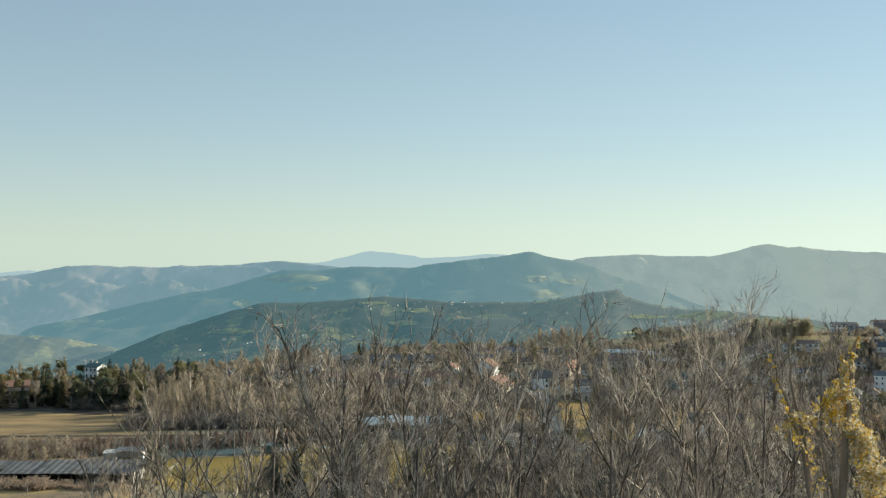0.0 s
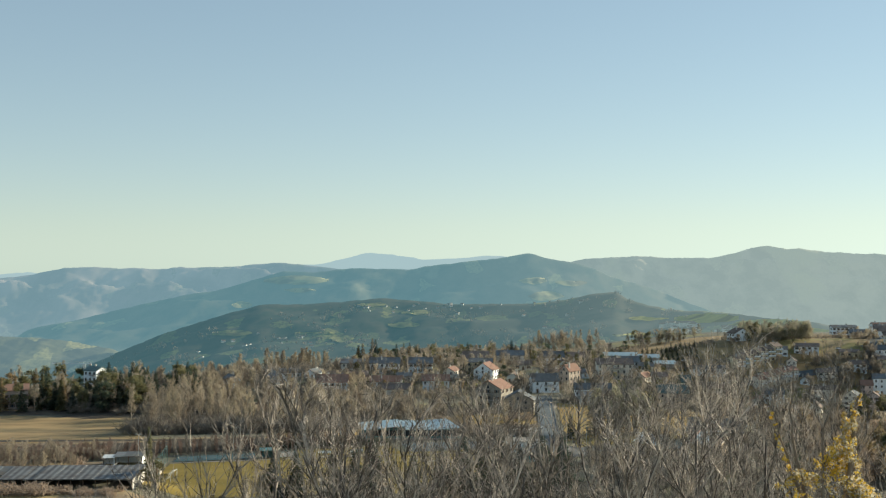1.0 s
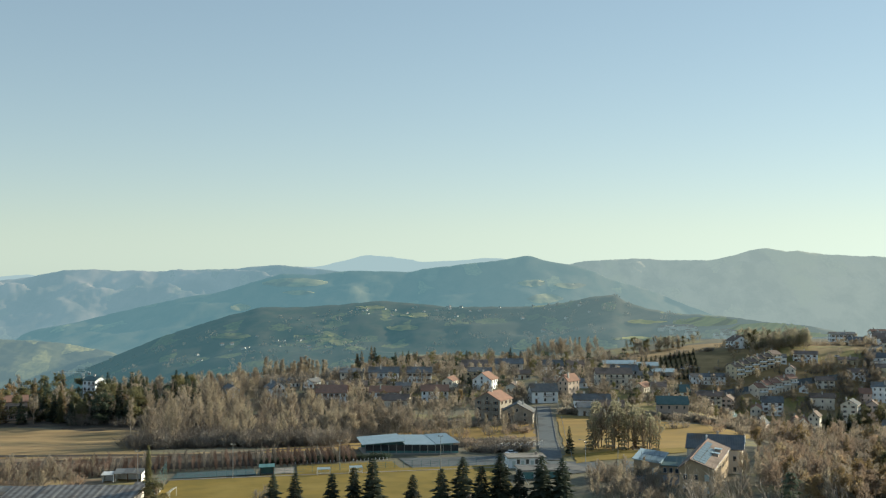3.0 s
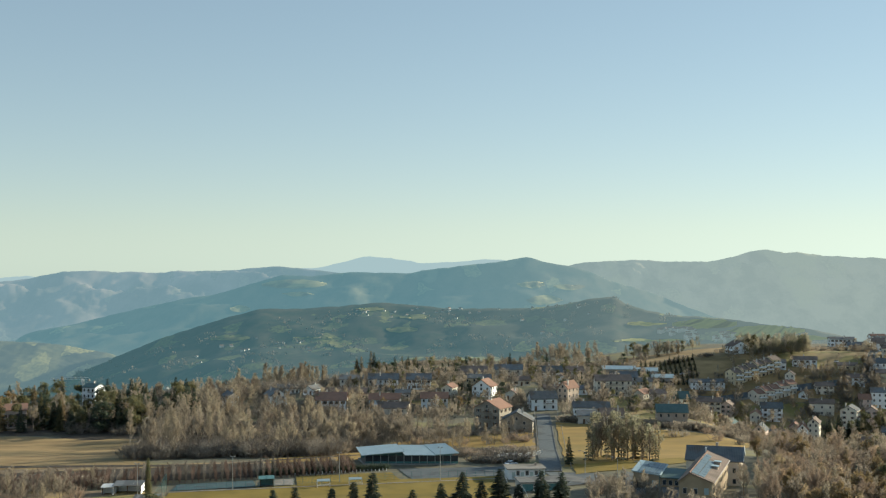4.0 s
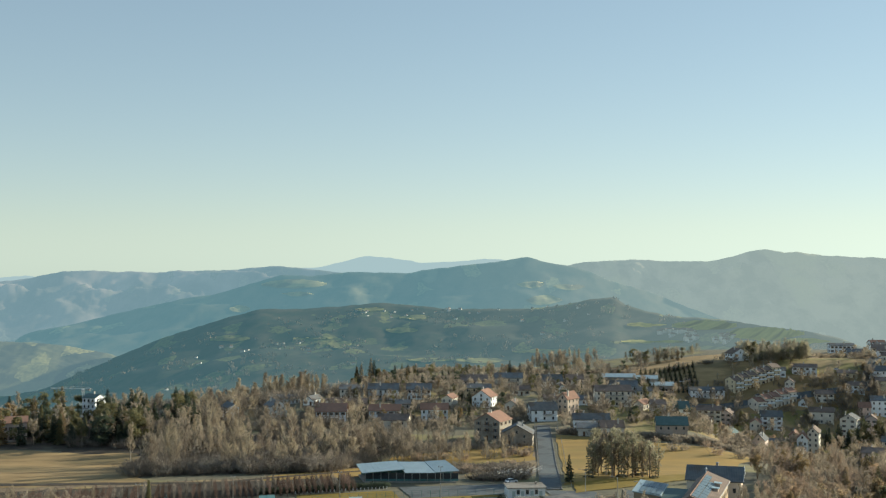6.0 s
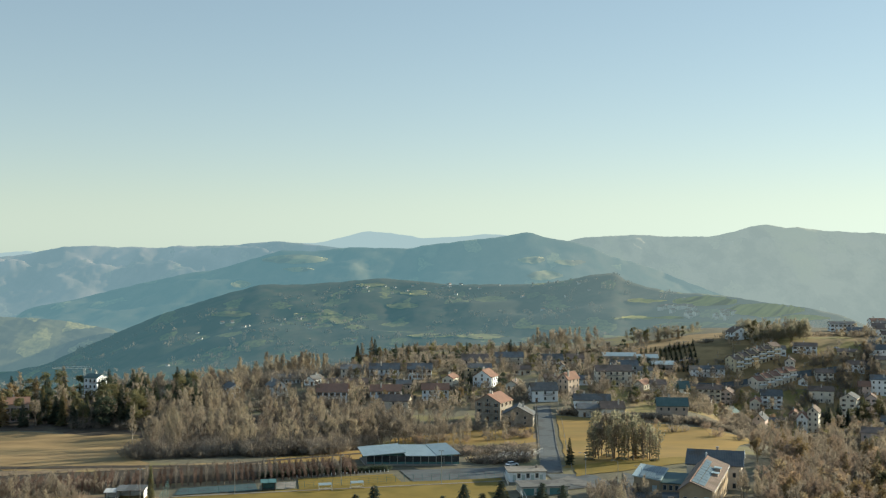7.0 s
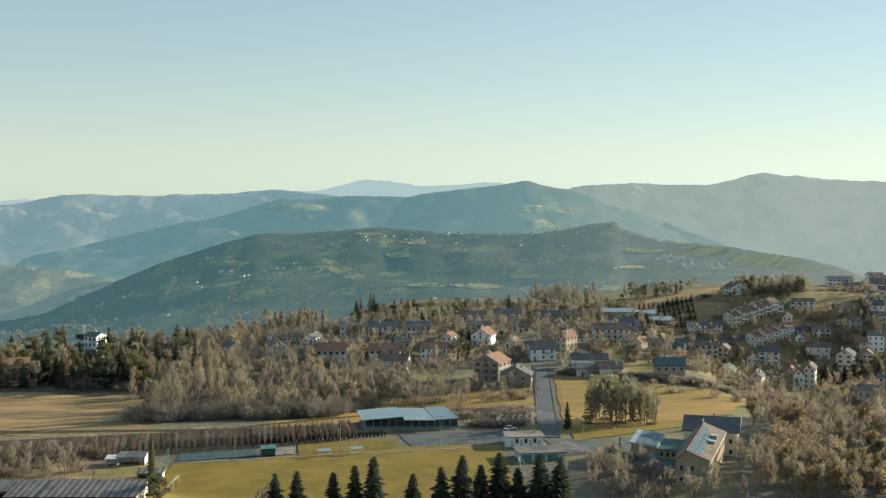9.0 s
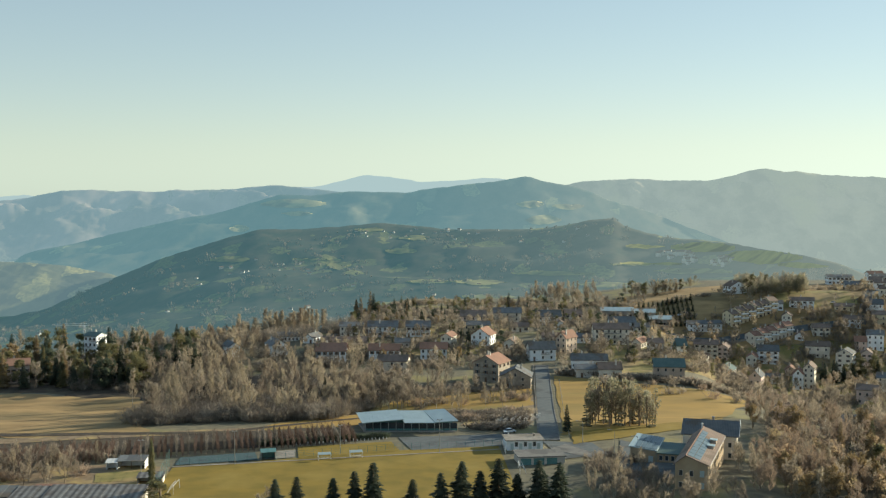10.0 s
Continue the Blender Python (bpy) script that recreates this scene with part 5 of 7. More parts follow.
# ---------------------------------------------------------------- trees
def any_way(rng):
    v = Vector((rng.gauss(0, 1), rng.gauss(0, 1), rng.gauss(0, 1)))
    return v.normalized()


def blade(fo, p, q, w, rng):
    """A thin tapering twig: two triangles that cross."""
    d = (q - p).normalized()
    a = d.cross(any_way(rng)).normalized() * w
    fo.add([p - a, p + a, q], [(0, 1, 2)])


def limb(rng, p, d, length, up, bend, n):
    pts = [Vector(p)]
    for i in range(n):
        d = (d + any_way(rng) * bend + Vector((0, 0, up))).normalized()
        pts.append(pts[-1] + d * (length / n))
    return pts


def bare_tree(name, seed, h, r, start, limbs, reach, lean, branches, twigs, twig, thick, wood_mat, twig_mat, narrow=1.0, fine=False):
    """Meshes of a leafless tree: (trunk with limbs, crown of branches and twigs)."""
    rng = random.Random(seed)
    wood, crown = Form(), Form()
    trunk = limb(rng, (0, 0, -0.5), Vector((0, 0, 1)), h + 0.5, 0.25, 0.07, 8)
    wood.tube(trunk, [r * (1 - 0.88 * i / 8) for i in range(9)], 6 if fine else 5)
    for i in range(limbs):
        t = start + (0.97 - start) * (i + rng.random() * 0.6) / limbs
        k = min(int(t * 8), 7)
        p = trunk[k].lerp(trunk[k + 1], t * 8 - k)
        w = i * 2.4 + rng.uniform(-0.4, 0.4)
        tilt = radians(lean + rng.uniform(-12, 12)) * (1.15 - 0.5 * t)
        d = Vector((math.sin(tilt) * math.cos(w), math.sin(tilt) * math.sin(w), math.cos(tilt)))
        L = reach * (1.15 - 0.75 * (t - start) / (1 - start)) * rng.uniform(0.8, 1.15) * narrow
        pts = limb(rng, p, d, L, 0.12, 0.30 if fine else 0.12, 4)
        rl = r * (1 - 0.85 * t) * 0.6
        wood.tube(pts, [max(rl * (1 - 0.2 * j), thick * 1.3) for j in range(5)], 4 if fine else 3)
        for j in range(branches):
            s = 0.2 + 0.8 * (j + rng.random()) / branches
            kk = min(int(s * 4), 3)
            pb = pts[kk].lerp(pts[kk + 1], min(s * 4 - kk, 1))
            db = ((pts[kk + 1] - pts[kk]).normalized() * 0.8 + any_way(rng) * 0.7 + Vector((0, 0, 0.35))).normalized()
            Lb = L * rng.uniform(0.28, 0.5) * (1.2 - 0.6 * s)
            bp = limb(rng, pb, db, Lb, 0.14, 0.34 if fine else 0.16, 3)
            if fine:
                crown.tube(bp, [thick * 2.0, thick * 1.6, thick * 1.2, thick * 0.7], 3)
            else:
                blade(crown, bp[0], bp[2], thick * 1.3, rng)
                blade(crown, bp[1], bp[3], thick, rng)
            for m in range(twigs):
                u = 0.15 + 0.85 * (m + rng.random()) / twigs
                km = min(int(u * 3), 2)
                pt = bp[km].lerp(bp[km + 1], min(u * 3 - km, 1))
                dt = ((bp[km + 1] - bp[km]).normalized() * 0.9 + any_way(rng) * 0.75 + Vector((0, 0, 0.3))).normalized()
                Lt = twig * rng.uniform(0.6, 1.3)
                if fine:
                    q = limb(rng, pt, dt, Lt, 0.12, 0.3, 2)
                    crown.tube(q, [thick * 0.7, thick * 0.55, thick * 0.3], 3)
                    for e in range(3):
                        pe = q[1].lerp(q[2], rng.random()) if e else q[1]
                        blade(crown, pe, pe + (dt + any_way(rng) * 0.8).normalized() * Lt * rng.uniform(0.3, 0.6), thick * 0.6, rng)
                else:
                    blade(crown, pt, pt + dt * Lt, thick, rng)
                    if m % 2:
                        blade(crown, pt + dt * Lt * 0.4, pt + dt * Lt * 0.4 + (dt + any_way(rng)).normalized() * Lt * 0.7, thick * 0.8, rng)
    return wood.mesh(name + "_trunk", wood_mat, True), crown.mesh(name + "_crown", twig_mat)


def spruce(name, seed, h, spread, material, gap=0.6):
    """A conifer: trunk and tiers of drooping, ragged boughs."""
    rng = random.Random(seed)
    wood, crown = Form(), Form()
    wood.tube([(0, 0, -0.5), (0, 0, h * 0.5), (0, 0, h * 0.97)], [h * 0.016, h * 0.01, 0.03], 6)
    z = h * 0.08
    while z < h * 0.98:
        f = 1 - z / h
        R = spread * (f ** 0.8) * rng.uniform(0.72, 1.18) + 0.12
        n = max(5, int(7 + 5 * f))
        for i in range(n):
            w = 2 * math.pi * (i + rng.random() * 0.8) / n
            L = R * rng.uniform(0.55, 1.25)
            c, s = math.cos(w), math.sin(w)
            side = Vector((-s, c, 0))
            p0 = Vector((0, 0, z))
            p1 = Vector((c * L * 0.55, s * L * 0.55, z - 0.05 * L))
            p2 = Vector((c * L, s * L, z - 0.28 * L + rng.uniform(-0.1, 0.2)))
            wd = 0.20 * L + 0.12
            drop = Vector((0, 0, -0.22 * L - 0.1))
            crown.add([p0, p1 + side * wd, p2, p1 - side * wd, p1 + drop], [(0, 1, 4), (0, 4, 3), (1, 2, 4), (4, 2, 3), (0, 3, 2, 1)])
            for e in range(2):
                q = p1.lerp(p2, rng.uniform(-0.3, 0.9)) + side * rng.uniform(-1, 1) * wd
                crown.add([q + side * 0.12, q - side * 0.12, q + Vector((c * 0.35, s * 0.35, -0.3)) + side * rng.uniform(-0.3, 0.3)], [(0, 1, 2)])
        z += gap * (0.55 + 0.75 * f) * h / 14
    return wood.mesh(name + "_trunk", M_BARK, True), crown.mesh(name + "_crown", material)


def leafy(name, seed, h, base, rx, clumps, size, material, power=1.0, wood_mat=None):
    """A crown of many small leaf clumps with gaps, over a trunk with limbs."""
    rng = random.Random(seed)
    wood, crown = Form(), Form()
    trunk = limb(rng, (0, 0, -0.5), Vector((0, 0, 1)), h * 0.9, 0.3, 0.06, 5)
    wood.tube(trunk, [h * 0.018 * (1 - 0.15 * i) for i in range(6)], 6)
    blobs = []
    for i in range(14):
        u = rng.random()
        w = rng.uniform(0, 6.283)
        rr = rx * math.sin(math.pi * min(0.98, 0.12 + 0.8 * u)) ** power * rng.uniform(0.3, 0.85)
        c = Vector((rr * math.cos(w), rr * math.sin(w), base + (h - base) * (0.08 + 0.84 * u)))
        blobs.append((c, rx * rng.uniform(0.25, 0.45)))
        wood.tube([trunk[min(4, int(u * 4))], c], [0.09, 0.03], 3)
    for i in range(clumps):
        c, R = blobs[rng.randrange(14)]
        p = c + any_way(rng) * R * rng.uniform(0.5, 1.1)
        a, b = any_way(rng) * size * rng.uniform(0.6, 1.2), any_way(rng) * size * rng.uniform(0.6, 1.2)
        crown.add([p + a, p + b, p - a * 0.8, p - b * 0.7], [(0, 1, 2, 3)])
    return wood.mesh(name + "_trunk", wood_mat or M_BARK, True), crown.mesh(name + "_crown", material)


def shrub_mesh(name, seed, h, rx, n, thick, material):
    rng = random.Random(seed)
    fo = Form()
    for i in range(n):
        w, rr = rng.uniform(0, 6.283), rx * rng.random() ** 0.7 * 0.5
        p = Vector((rr * math.cos(w), rr * math.sin(w), -0.2))
        d = Vector((math.cos(w) * rr / rx, math.sin(w) * rr / rx, 0.9)) + any_way(rng) * 0.35
        q = limb(rng, p, d.normalized(), h * rng.uniform(0.6, 1.1), 0.1, 0.2, 3)
        blade(fo, q[0], q[2], thick, rng)
        blade(fo, q[1], q[3], thick, rng)
        for m in range(6):
            s = q[1].lerp(q[3], rng.random())
            blade(fo, s, s + (d + any_way(rng)).normalized() * h * 0.3, thick * 0.8, rng)
    return fo.mesh(name, material)


KINDS = {
    "oak": [bare_tree("oak", 10 + i, 12, 0.22, 0.25, 11, 5.2, 52, 7, 6, 1.4, 0.065, M_BARK, M_TWIG) for i in range(3)],
    "poplar": [bare_tree("poplar", 20 + i, 19, 0.22, 0.2, 17, 4.6, 30, 7, 8, 1.5, 0.06, M_BIRCH, M_TWIG_PALE, 0.8) for i in range(3)],
    "birch": [bare_tree("birch", 30 + i, 15, 0.16, 0.25, 14, 4.0, 36, 7, 5, 1.3, 0.065, M_BIRCH, M_TWIG_PALE, 0.85) for i in range(2)],
    "spruce": [spruce("spruce", 40 + i, 15, 3.0, M_SPRUCE) for i in range(3)],
    "pine": [leafy("pine", 50 + i, 13, 1.2, 3.0, 950, 0.38, M_PINE, 0.9) for i in range(3)],
    "larch": [spruce("larch", 60 + i, 14, 2.6, M_LARCH, 0.65) for i in range(2)],
    "golden": [leafy("golden", 66 + i, 10, 2.5, 3.0, 850, 0.36, M_LARCH) for i in range(2)],
    "russet": [leafy("russet", 74 + i, 10, 1.6, 3.4, 620, 0.36, M_RUSSET) for i in range(2)],
    "cypress": [spruce("cypress", 70, 14, 1.7, M_PINE, 0.4)],
}
KINDS["fir"] = [spruce("fir", 94 + i, 17, 3.4, M_FIR, 1.0) for i in range(2)]
KINDS["scots"] = [leafy("scots", 84 + i, 15, 2.2, 3.0, 430, 0.34, M_FIR, 0.9) for i in range(2)]
KINDS["copse"] = [bare_tree("copse", 90 + i, 9, 0.16, 0.2, 12, 4.2, 54, 6, 6, 1.2, 0.085, M_BARK, M_TWIG) for i in range(3)]
LOOK = {
    "fir": ("pine", "tall grey green pine beside the meadow", "conifer"),
    "scots": ("pine", "tall olive grey pine with a ragged open crown", "conifer"),
    "copse": ("garden_tree", "full leafless garden tree with dense twigs", "tree"),
    "oak": ("bare_tree", "leafless brown tree with a spreading crown", "tree"),
    "poplar": ("poplar", "tall leafless poplar with upright pale twigs", "tree"),
    "birch": ("birch", "slender leafless birch with a pale trunk", "tree"),
    "spruce": ("spruce", "dark green spruce with drooping boughs", "conifer"),
    "pine": ("pine", "dark olive pine with a ragged crown", "conifer"),
    "larch": ("larch", "rust golden larch with thin needles", "conifer"),
    "golden": ("autumn_tree", "small tree with remaining golden brown leaves", "tree"),
    "russet": ("bare_tree", "round tree with withered russet leaves", "tree"),
    "cypress": ("cypress", "slim olive cypress beside the pitch", "conifer"),
}
BUILT = {}
TOPS = {k: [max(v.co.z for v in c.vertices) for _, c in m] for k, m in KINDS.items()}
SPREAD = {"fir": 17, "scots": 15, "copse": 9, "oak": 12, "poplar": 19, "birch": 15, "spruce": 15, "pine": 13, "larch": 14, "golden": 10, "russet": 10, "cypress": 14}
plants = random.Random(7)


def glade(x, y):
    """Tallest growth: low in the glade before the apartment house."""
    return 10.0 if 480 < y < 608 and -0.332 < x / y < -0.298 else 99.0


def tree(kind, x, y, h, group="", sink=0.0, label="", wide=1.0):
    """Stand a tree of a kind on the ground, h metres tall."""
    h = min(h, glade(x, y))
    i = plants.randrange(len(KINDS[kind]))
    key = (kind, i)
    k = h / TOPS[kind][i]
    m = pose(x, y, gz(x, y) - sink, 0, 0, plants.uniform(0, 360))
    if key not in BUILT:
        name, lab, cat = LOOK[kind]
        ob = thing(name, m, lab, cat, group)
        part("trunk", KINDS[kind][i][0], None, ob)
        part("crown", KINDS[kind][i][1], None, ob)
        BUILT[key] = ob
    else:
        ob = copy_thing(BUILT[key], m)
        ob["group"] = group
        ob["label"] = LOOK[kind][1]
    ob.scale = (k * wide, k * wide, k)
    if label:
        ob["label"] = label
    return ob


HOMES = [(o.location.x, o.location.y) for o in scene.objects if o.name.startswith("house") and o.parent is None]


def clear(x, y, gap):
    if any(abs(x - hx) < gap and -gap * 1.5 < y - hy < gap for hx, hy in HOMES):
        return False
    rx = 33 + 0.074 * (y - 372)
    return not (rx - 4 < x < rx + 14 and 330 < y < 560)


def scatter(n, area, kinds, lo, hi, group, gap=9.0, wide=1.0):
    """n trees inside a quadrilateral (x, y corners)."""
    a, b, c, d = [Vector((*p, 0)) for p in area]
    for _ in range(n):
        u, v = plants.random(), plants.random()
        p = a.lerp(b, u).lerp(d.lerp(c, u), v)
        if clear(p.x, p.y, gap):
            tree(plants.choice(kinds), p.x, p.y, plants.uniform(lo, hi), group, wide=wide)


# spruces along the near touchline
for x, y, h in ((-40, 272, 12.7), (-34.8, 272, 13.2), (-25.9, 271, 13.3), (-20.8, 273, 14.4), (-16.2, 272, 16.8), (-6.6, 271, 12.9), (0.2, 272, 14.2), (5.4, 273, 16.8), (9.8, 271, 15.0), (14.4, 273, 17.6), (18.8, 271, 14.3), (24.3, 273, 17.2), (29.1, 271, 17.0)):
    tree("spruce", x, y, h - gz(x, y), "spruces along the pitch", wide=1.75)
tree("cypress", -80, 311, 14.2, label="slim olive cypress beside the farm shed")
tree("pine", -70.5, 281, 8, wide=2.2, label="round dark evergreen beside the farm shed")
tree("spruce", 31, 100, 42.7 - gz(31, 100), "slope trees", wide=1.1)
# pines by the road
for i in range(32):
    x, y = 52.5 + 0.78 * i + plants.uniform(-1, 1), 402 + plants.uniform(-8, 10)
    top = 21 - 0.22 * i if i > 4 else 15 + i
    kind = ("fir", "scots", "scots", "copse", "scots")[i % 5]
    tree(kind, x, y, top * plants.uniform(0.75, 1.0), "pines by the meadow", wide=0.8)
tree("spruce", 43.8, 386, 9.5, label="dark green young spruce at the roadside", wide=1.1)
# the west wood
scatter(14, [(-108, 402), (-84, 408), (-84, 452), (-112, 452)], ["oak", "birch"], 12, 18, "west wood", 6)
scatter(34, [(-84, 408), (-34, 420), (-22, 452), (-84, 452)], ["oak", "oak", "birch"], 5, 9, "west wood", 6)
scatter(18, [(-118, 455), (-90, 455), (-95, 540), (-118, 520)], ["birch", "copse", "oak", "poplar"], 10, 16, "west wood", 8)
scatter(38, [(-90, 455), (-30, 455), (-30, 535), (-95, 540)], ["oak", "birch", "oak"], 7, 11, "west wood", 7)
scatter(34, [(-150, 495), (-100, 520), (-100, 590), (-170, 580)], ["birch", "oak", "birch", "copse"], 10, 15, "west wood", 8)
scatter(44, [(-204, 496), (-130, 486), (-140, 565), (-218, 570)], ["spruce", "pine", "pine", "larch", "birch", "golden", "spruce", "oak"], 11, 17, "west conifers", 7, 1.4)
scatter(22, [(-235, 580), (-150, 580), (-140, 640), (-235, 640)], ["spruce", "pine", "larch", "birch"], 13, 18, "west conifers", 8, 1.3)
scatter(26, [(-122, 680), (-74, 690), (-74, 740), (-128, 725)], ["poplar", "poplar", "birch"], 17, 22, "poplar belt", 5, 1.2)
scatter(26, [(-165, 600), (-95, 640), (-105, 690), (-175, 660)], ["oak", "birch", "copse"], 7, 11, "poplar belt", 8, 1.2)
scatter(20, [(-70, 690), (-20, 690), (-10, 790), (-70, 780)], ["oak", "birch", "larch", "pine"], 7, 11, "village edge", 9)
scatter(14, [(-50, 770), (60, 790), (60, 830), (-50, 810)], ["pine", "spruce", "larch", "pine"], 7, 11, "village edge", 9, 1.3)
scatter(6, [(-62, 790), (-46, 790), (-46, 815), (-62, 815)], ["spruce", "larch"], 15, 18, "village edge", 5, 1.2)
for x, y, h in ((-118, 512, 15), (-113, 520, 17), (-108, 508, 14), (-124, 530, 16), (-150, 500, 15), (-145, 512, 17), (-48, 470, 9)):
    tree("spruce", x, y, h, "west conifers", wide=1.2)
for x, y, h in ((-122, 446, 17), (-113, 430, 14), (-99, 420, 18), (-103, 436, 20), (-77, 424, 12), (-62, 432, 11), (-88, 450, 16)):
    tree("birch", x, y, h, "west wood", label="tall pale birch at the edge of the wood")
tree("golden", -157, 520, 13, "west conifers", label="small rust orange tree among dark conifers")
# village gardens
scatter(46, [(-50, 520), (45, 540), (45, 700), (-60, 700)], ["copse", "pine", "spruce", "copse", "golden"], 6, 10, "garden trees", 5.5)
scatter(56, [(62, 530), (150, 560), (150, 720), (55, 720)], ["copse", "pine", "pine", "spruce", "copse"], 6, 11, "garden trees", 5.5)
scatter(44, [(10, 730), (130, 730), (140, 830), (10, 830)], ["oak", "larch", "copse", "pine", "golden", "pine"], 5, 8.5, "garden trees", 5.5)
scatter(56, [(150, 600), (300, 690), (300, 760), (150, 720)], ["copse", "pine", "copse", "spruce", "birch"], 5, 10, "garden trees", 5.5)
scatter(12, [(235, 690), (300, 690), (300, 720), (235, 680)], ["spruce", "pine"], 11, 16, "garden trees", 8, 1.2)
scatter(22, [(72, 845), (122, 850), (122, 885), (72, 880)], ["birch", "poplar", "oak"], 12, 18, "crest trees", 5)
scatter(16, [(262, 770), (330, 760), (330, 800), (270, 800)], ["oak", "golden", "oak"], 5, 8, "garden trees", 6)
# the east slope
scatter(46, [(96, 300), (150, 320), (165, 420), (106, 395)], ["oak", "oak", "golden", "oak", "birch"], 9, 13, "east wood", 7)
scatter(30, [(120, 410), (168, 400), (185, 460), (135, 480)], ["oak", "oak", "birch"], 7, 10, "east wood", 8)
scatter(9, [(110, 300), (160, 300), (165, 370), (120, 360)], ["spruce", "larch", "larch"], 9, 14, "east wood", 7, 1.2)
scatter(12, [(42, 292), (58, 296), (56, 330), (44, 325)], ["oak", "birch"], 6, 9, "yard trees", 5)
scatter(44, [(-150, 306), (-104, 312), (-102, 345), (-150, 345)], ["oak", "oak", "birch"], 5, 8.5, "orchard trees", 5, 1.2)
scatter(16, [(-60, 262), (40, 262), (40, 284), (-60, 280)], ["oak", "birch"], 6, 10, "slope trees", 4)
scatter(26, [(40, 286), (60, 284), (58, 330), (38, 336)], ["oak", "birch", "oak"], 5, 8, "yard trees", 5)
scatter(30, [(88, 286), (120, 286), (130, 330), (92, 330)], ["oak", "oak", "birch", "golden"], 8, 12, "east wood", 5)
scatter(12, [(76, 296), (92, 300), (98, 328), (84, 328)], ["oak", "birch"], 8, 11, "school trees", 4)
for x, y, h in ((103, 291, 11), (94, 288, 8), (118, 300, 10), (132, 318, 9)):
    tree("golden", x, y, h, "east wood")
for x, y, h in ((112, 303, 12), (115, 306, 11), (138, 368, 11)):
    tree("golden", x, y, h, "east wood", 0.0, "tall tree still full of golden leaves", 0.8)
scatter(34, [(-36, 440), (2, 448), (6, 520), (-34, 520)], ["oak", "oak", "birch"], 5, 9, "west wood", 5)
scatter(16, [(2, 436), (34, 452), (36, 492), (4, 484)], ["oak", "birch", "poplar"], 6, 11, "bank trees", 5)
# conifer groves on the crest and the works hedge
scatter(22, [(142, 862), (196, 866), (198, 884), (144, 882)], ["pine", "birch", "larch", "oak"], 8, 13, "crest grove", 6, 1.2)
scatter(40, [(216, 812), (268, 814), (276, 846), (220, 846)], ["pine", "oak", "birch", "birch"], 8, 13, "crest grove", 6, 1.2)
for r in range(5):
    for i in range(12):
        tree(("spruce", "cypress")[r % 2], 136 + 3.6 * i + 1.5 * r, 758 + 11 * r + 1.2 * i, plants.uniform(4, 6.5), "works hedge", wide=1.5, label="dark evergreen in the nursery rows by the works")
# wooded slope below the lookout
scatter(30, [(-50, 110), (60, 110), (80, 240), (-60, 240)], ["oak", "birch"], 9, 12, "slope trees", 3)

# ---------------------------------------------------------------- near crowns below the lookout
NEAR = [bare_tree("lookout_tree", 80 + i, 15, 0.16, 0.40, 14, 5.6, 44, 7, 6, 0.75, 0.0108, M_BARK_NEAR, M_TWIG_NEAR, 0.9, True) for i in range(4)]
near_made = {}
NEAR_TOP = [max(v.co.z for v in c.vertices) for _, c in NEAR]


def near_tree(x, y, top, i, turn, wide=1.0, label="leafless tree crown with many fine upright twigs"):
    z = gz(x, y)
    k = (top - z) / NEAR_TOP[i]
    m = pose(x, y, z, 0, 0, turn)
    if i not in near_made:
        ob = thing("lookout_tree", m, label, "tree", "trees below the lookout")
        part("trunk", NEAR[i][0], None, ob)
        part("crown", NEAR[i][1], None, ob)
        near_made[i] = ob
    else:
        ob = copy_thing(near_made[i], m)
    ob.scale = (k * wide, k * wide, k)
    return ob


for j, (x, y, top) in enumerate(((-3.9, 21, 52.3), (-2.9, 23, 53.0), (-1.9, 20.5, 53.5), (-0.9, 19, 53.4), (-0.1, 21, 53.0), (0.9, 25, 52.9), (1.5, 20.5, 53.1), (2.8, 21, 53.6),
                                 (3.7, 25, 53.5), (6.3, 23, 53.8), (8.0, 27, 53.0), (9.6, 25, 53.0), (7.8, 36, 52.2), (9.2, 40, 53.0), (6.4, 40, 51.6), (12.5, 38, 52.7), (1.2, 30, 53.0), (-3.0, 31, 52.4), (10.6, 42, 52.8), (15.5, 42, 52.6), (8.2, 33, 52.6),
                                 (2.0, 42, 49.5), (-2.5, 45, 48.5), (-6.5, 36, 48.8), (14.5, 45, 50.2), (4.6, 52, 48.6), (16.5, 58, 47.5), (11, 60, 47.0), (-5, 55, 46.0), (-5.6, 24, 50.9), (-7.6, 27, 50.0))):
    near_tree(x, y, top + 0.45, j % 4, j * 77 + 20, 0.95)


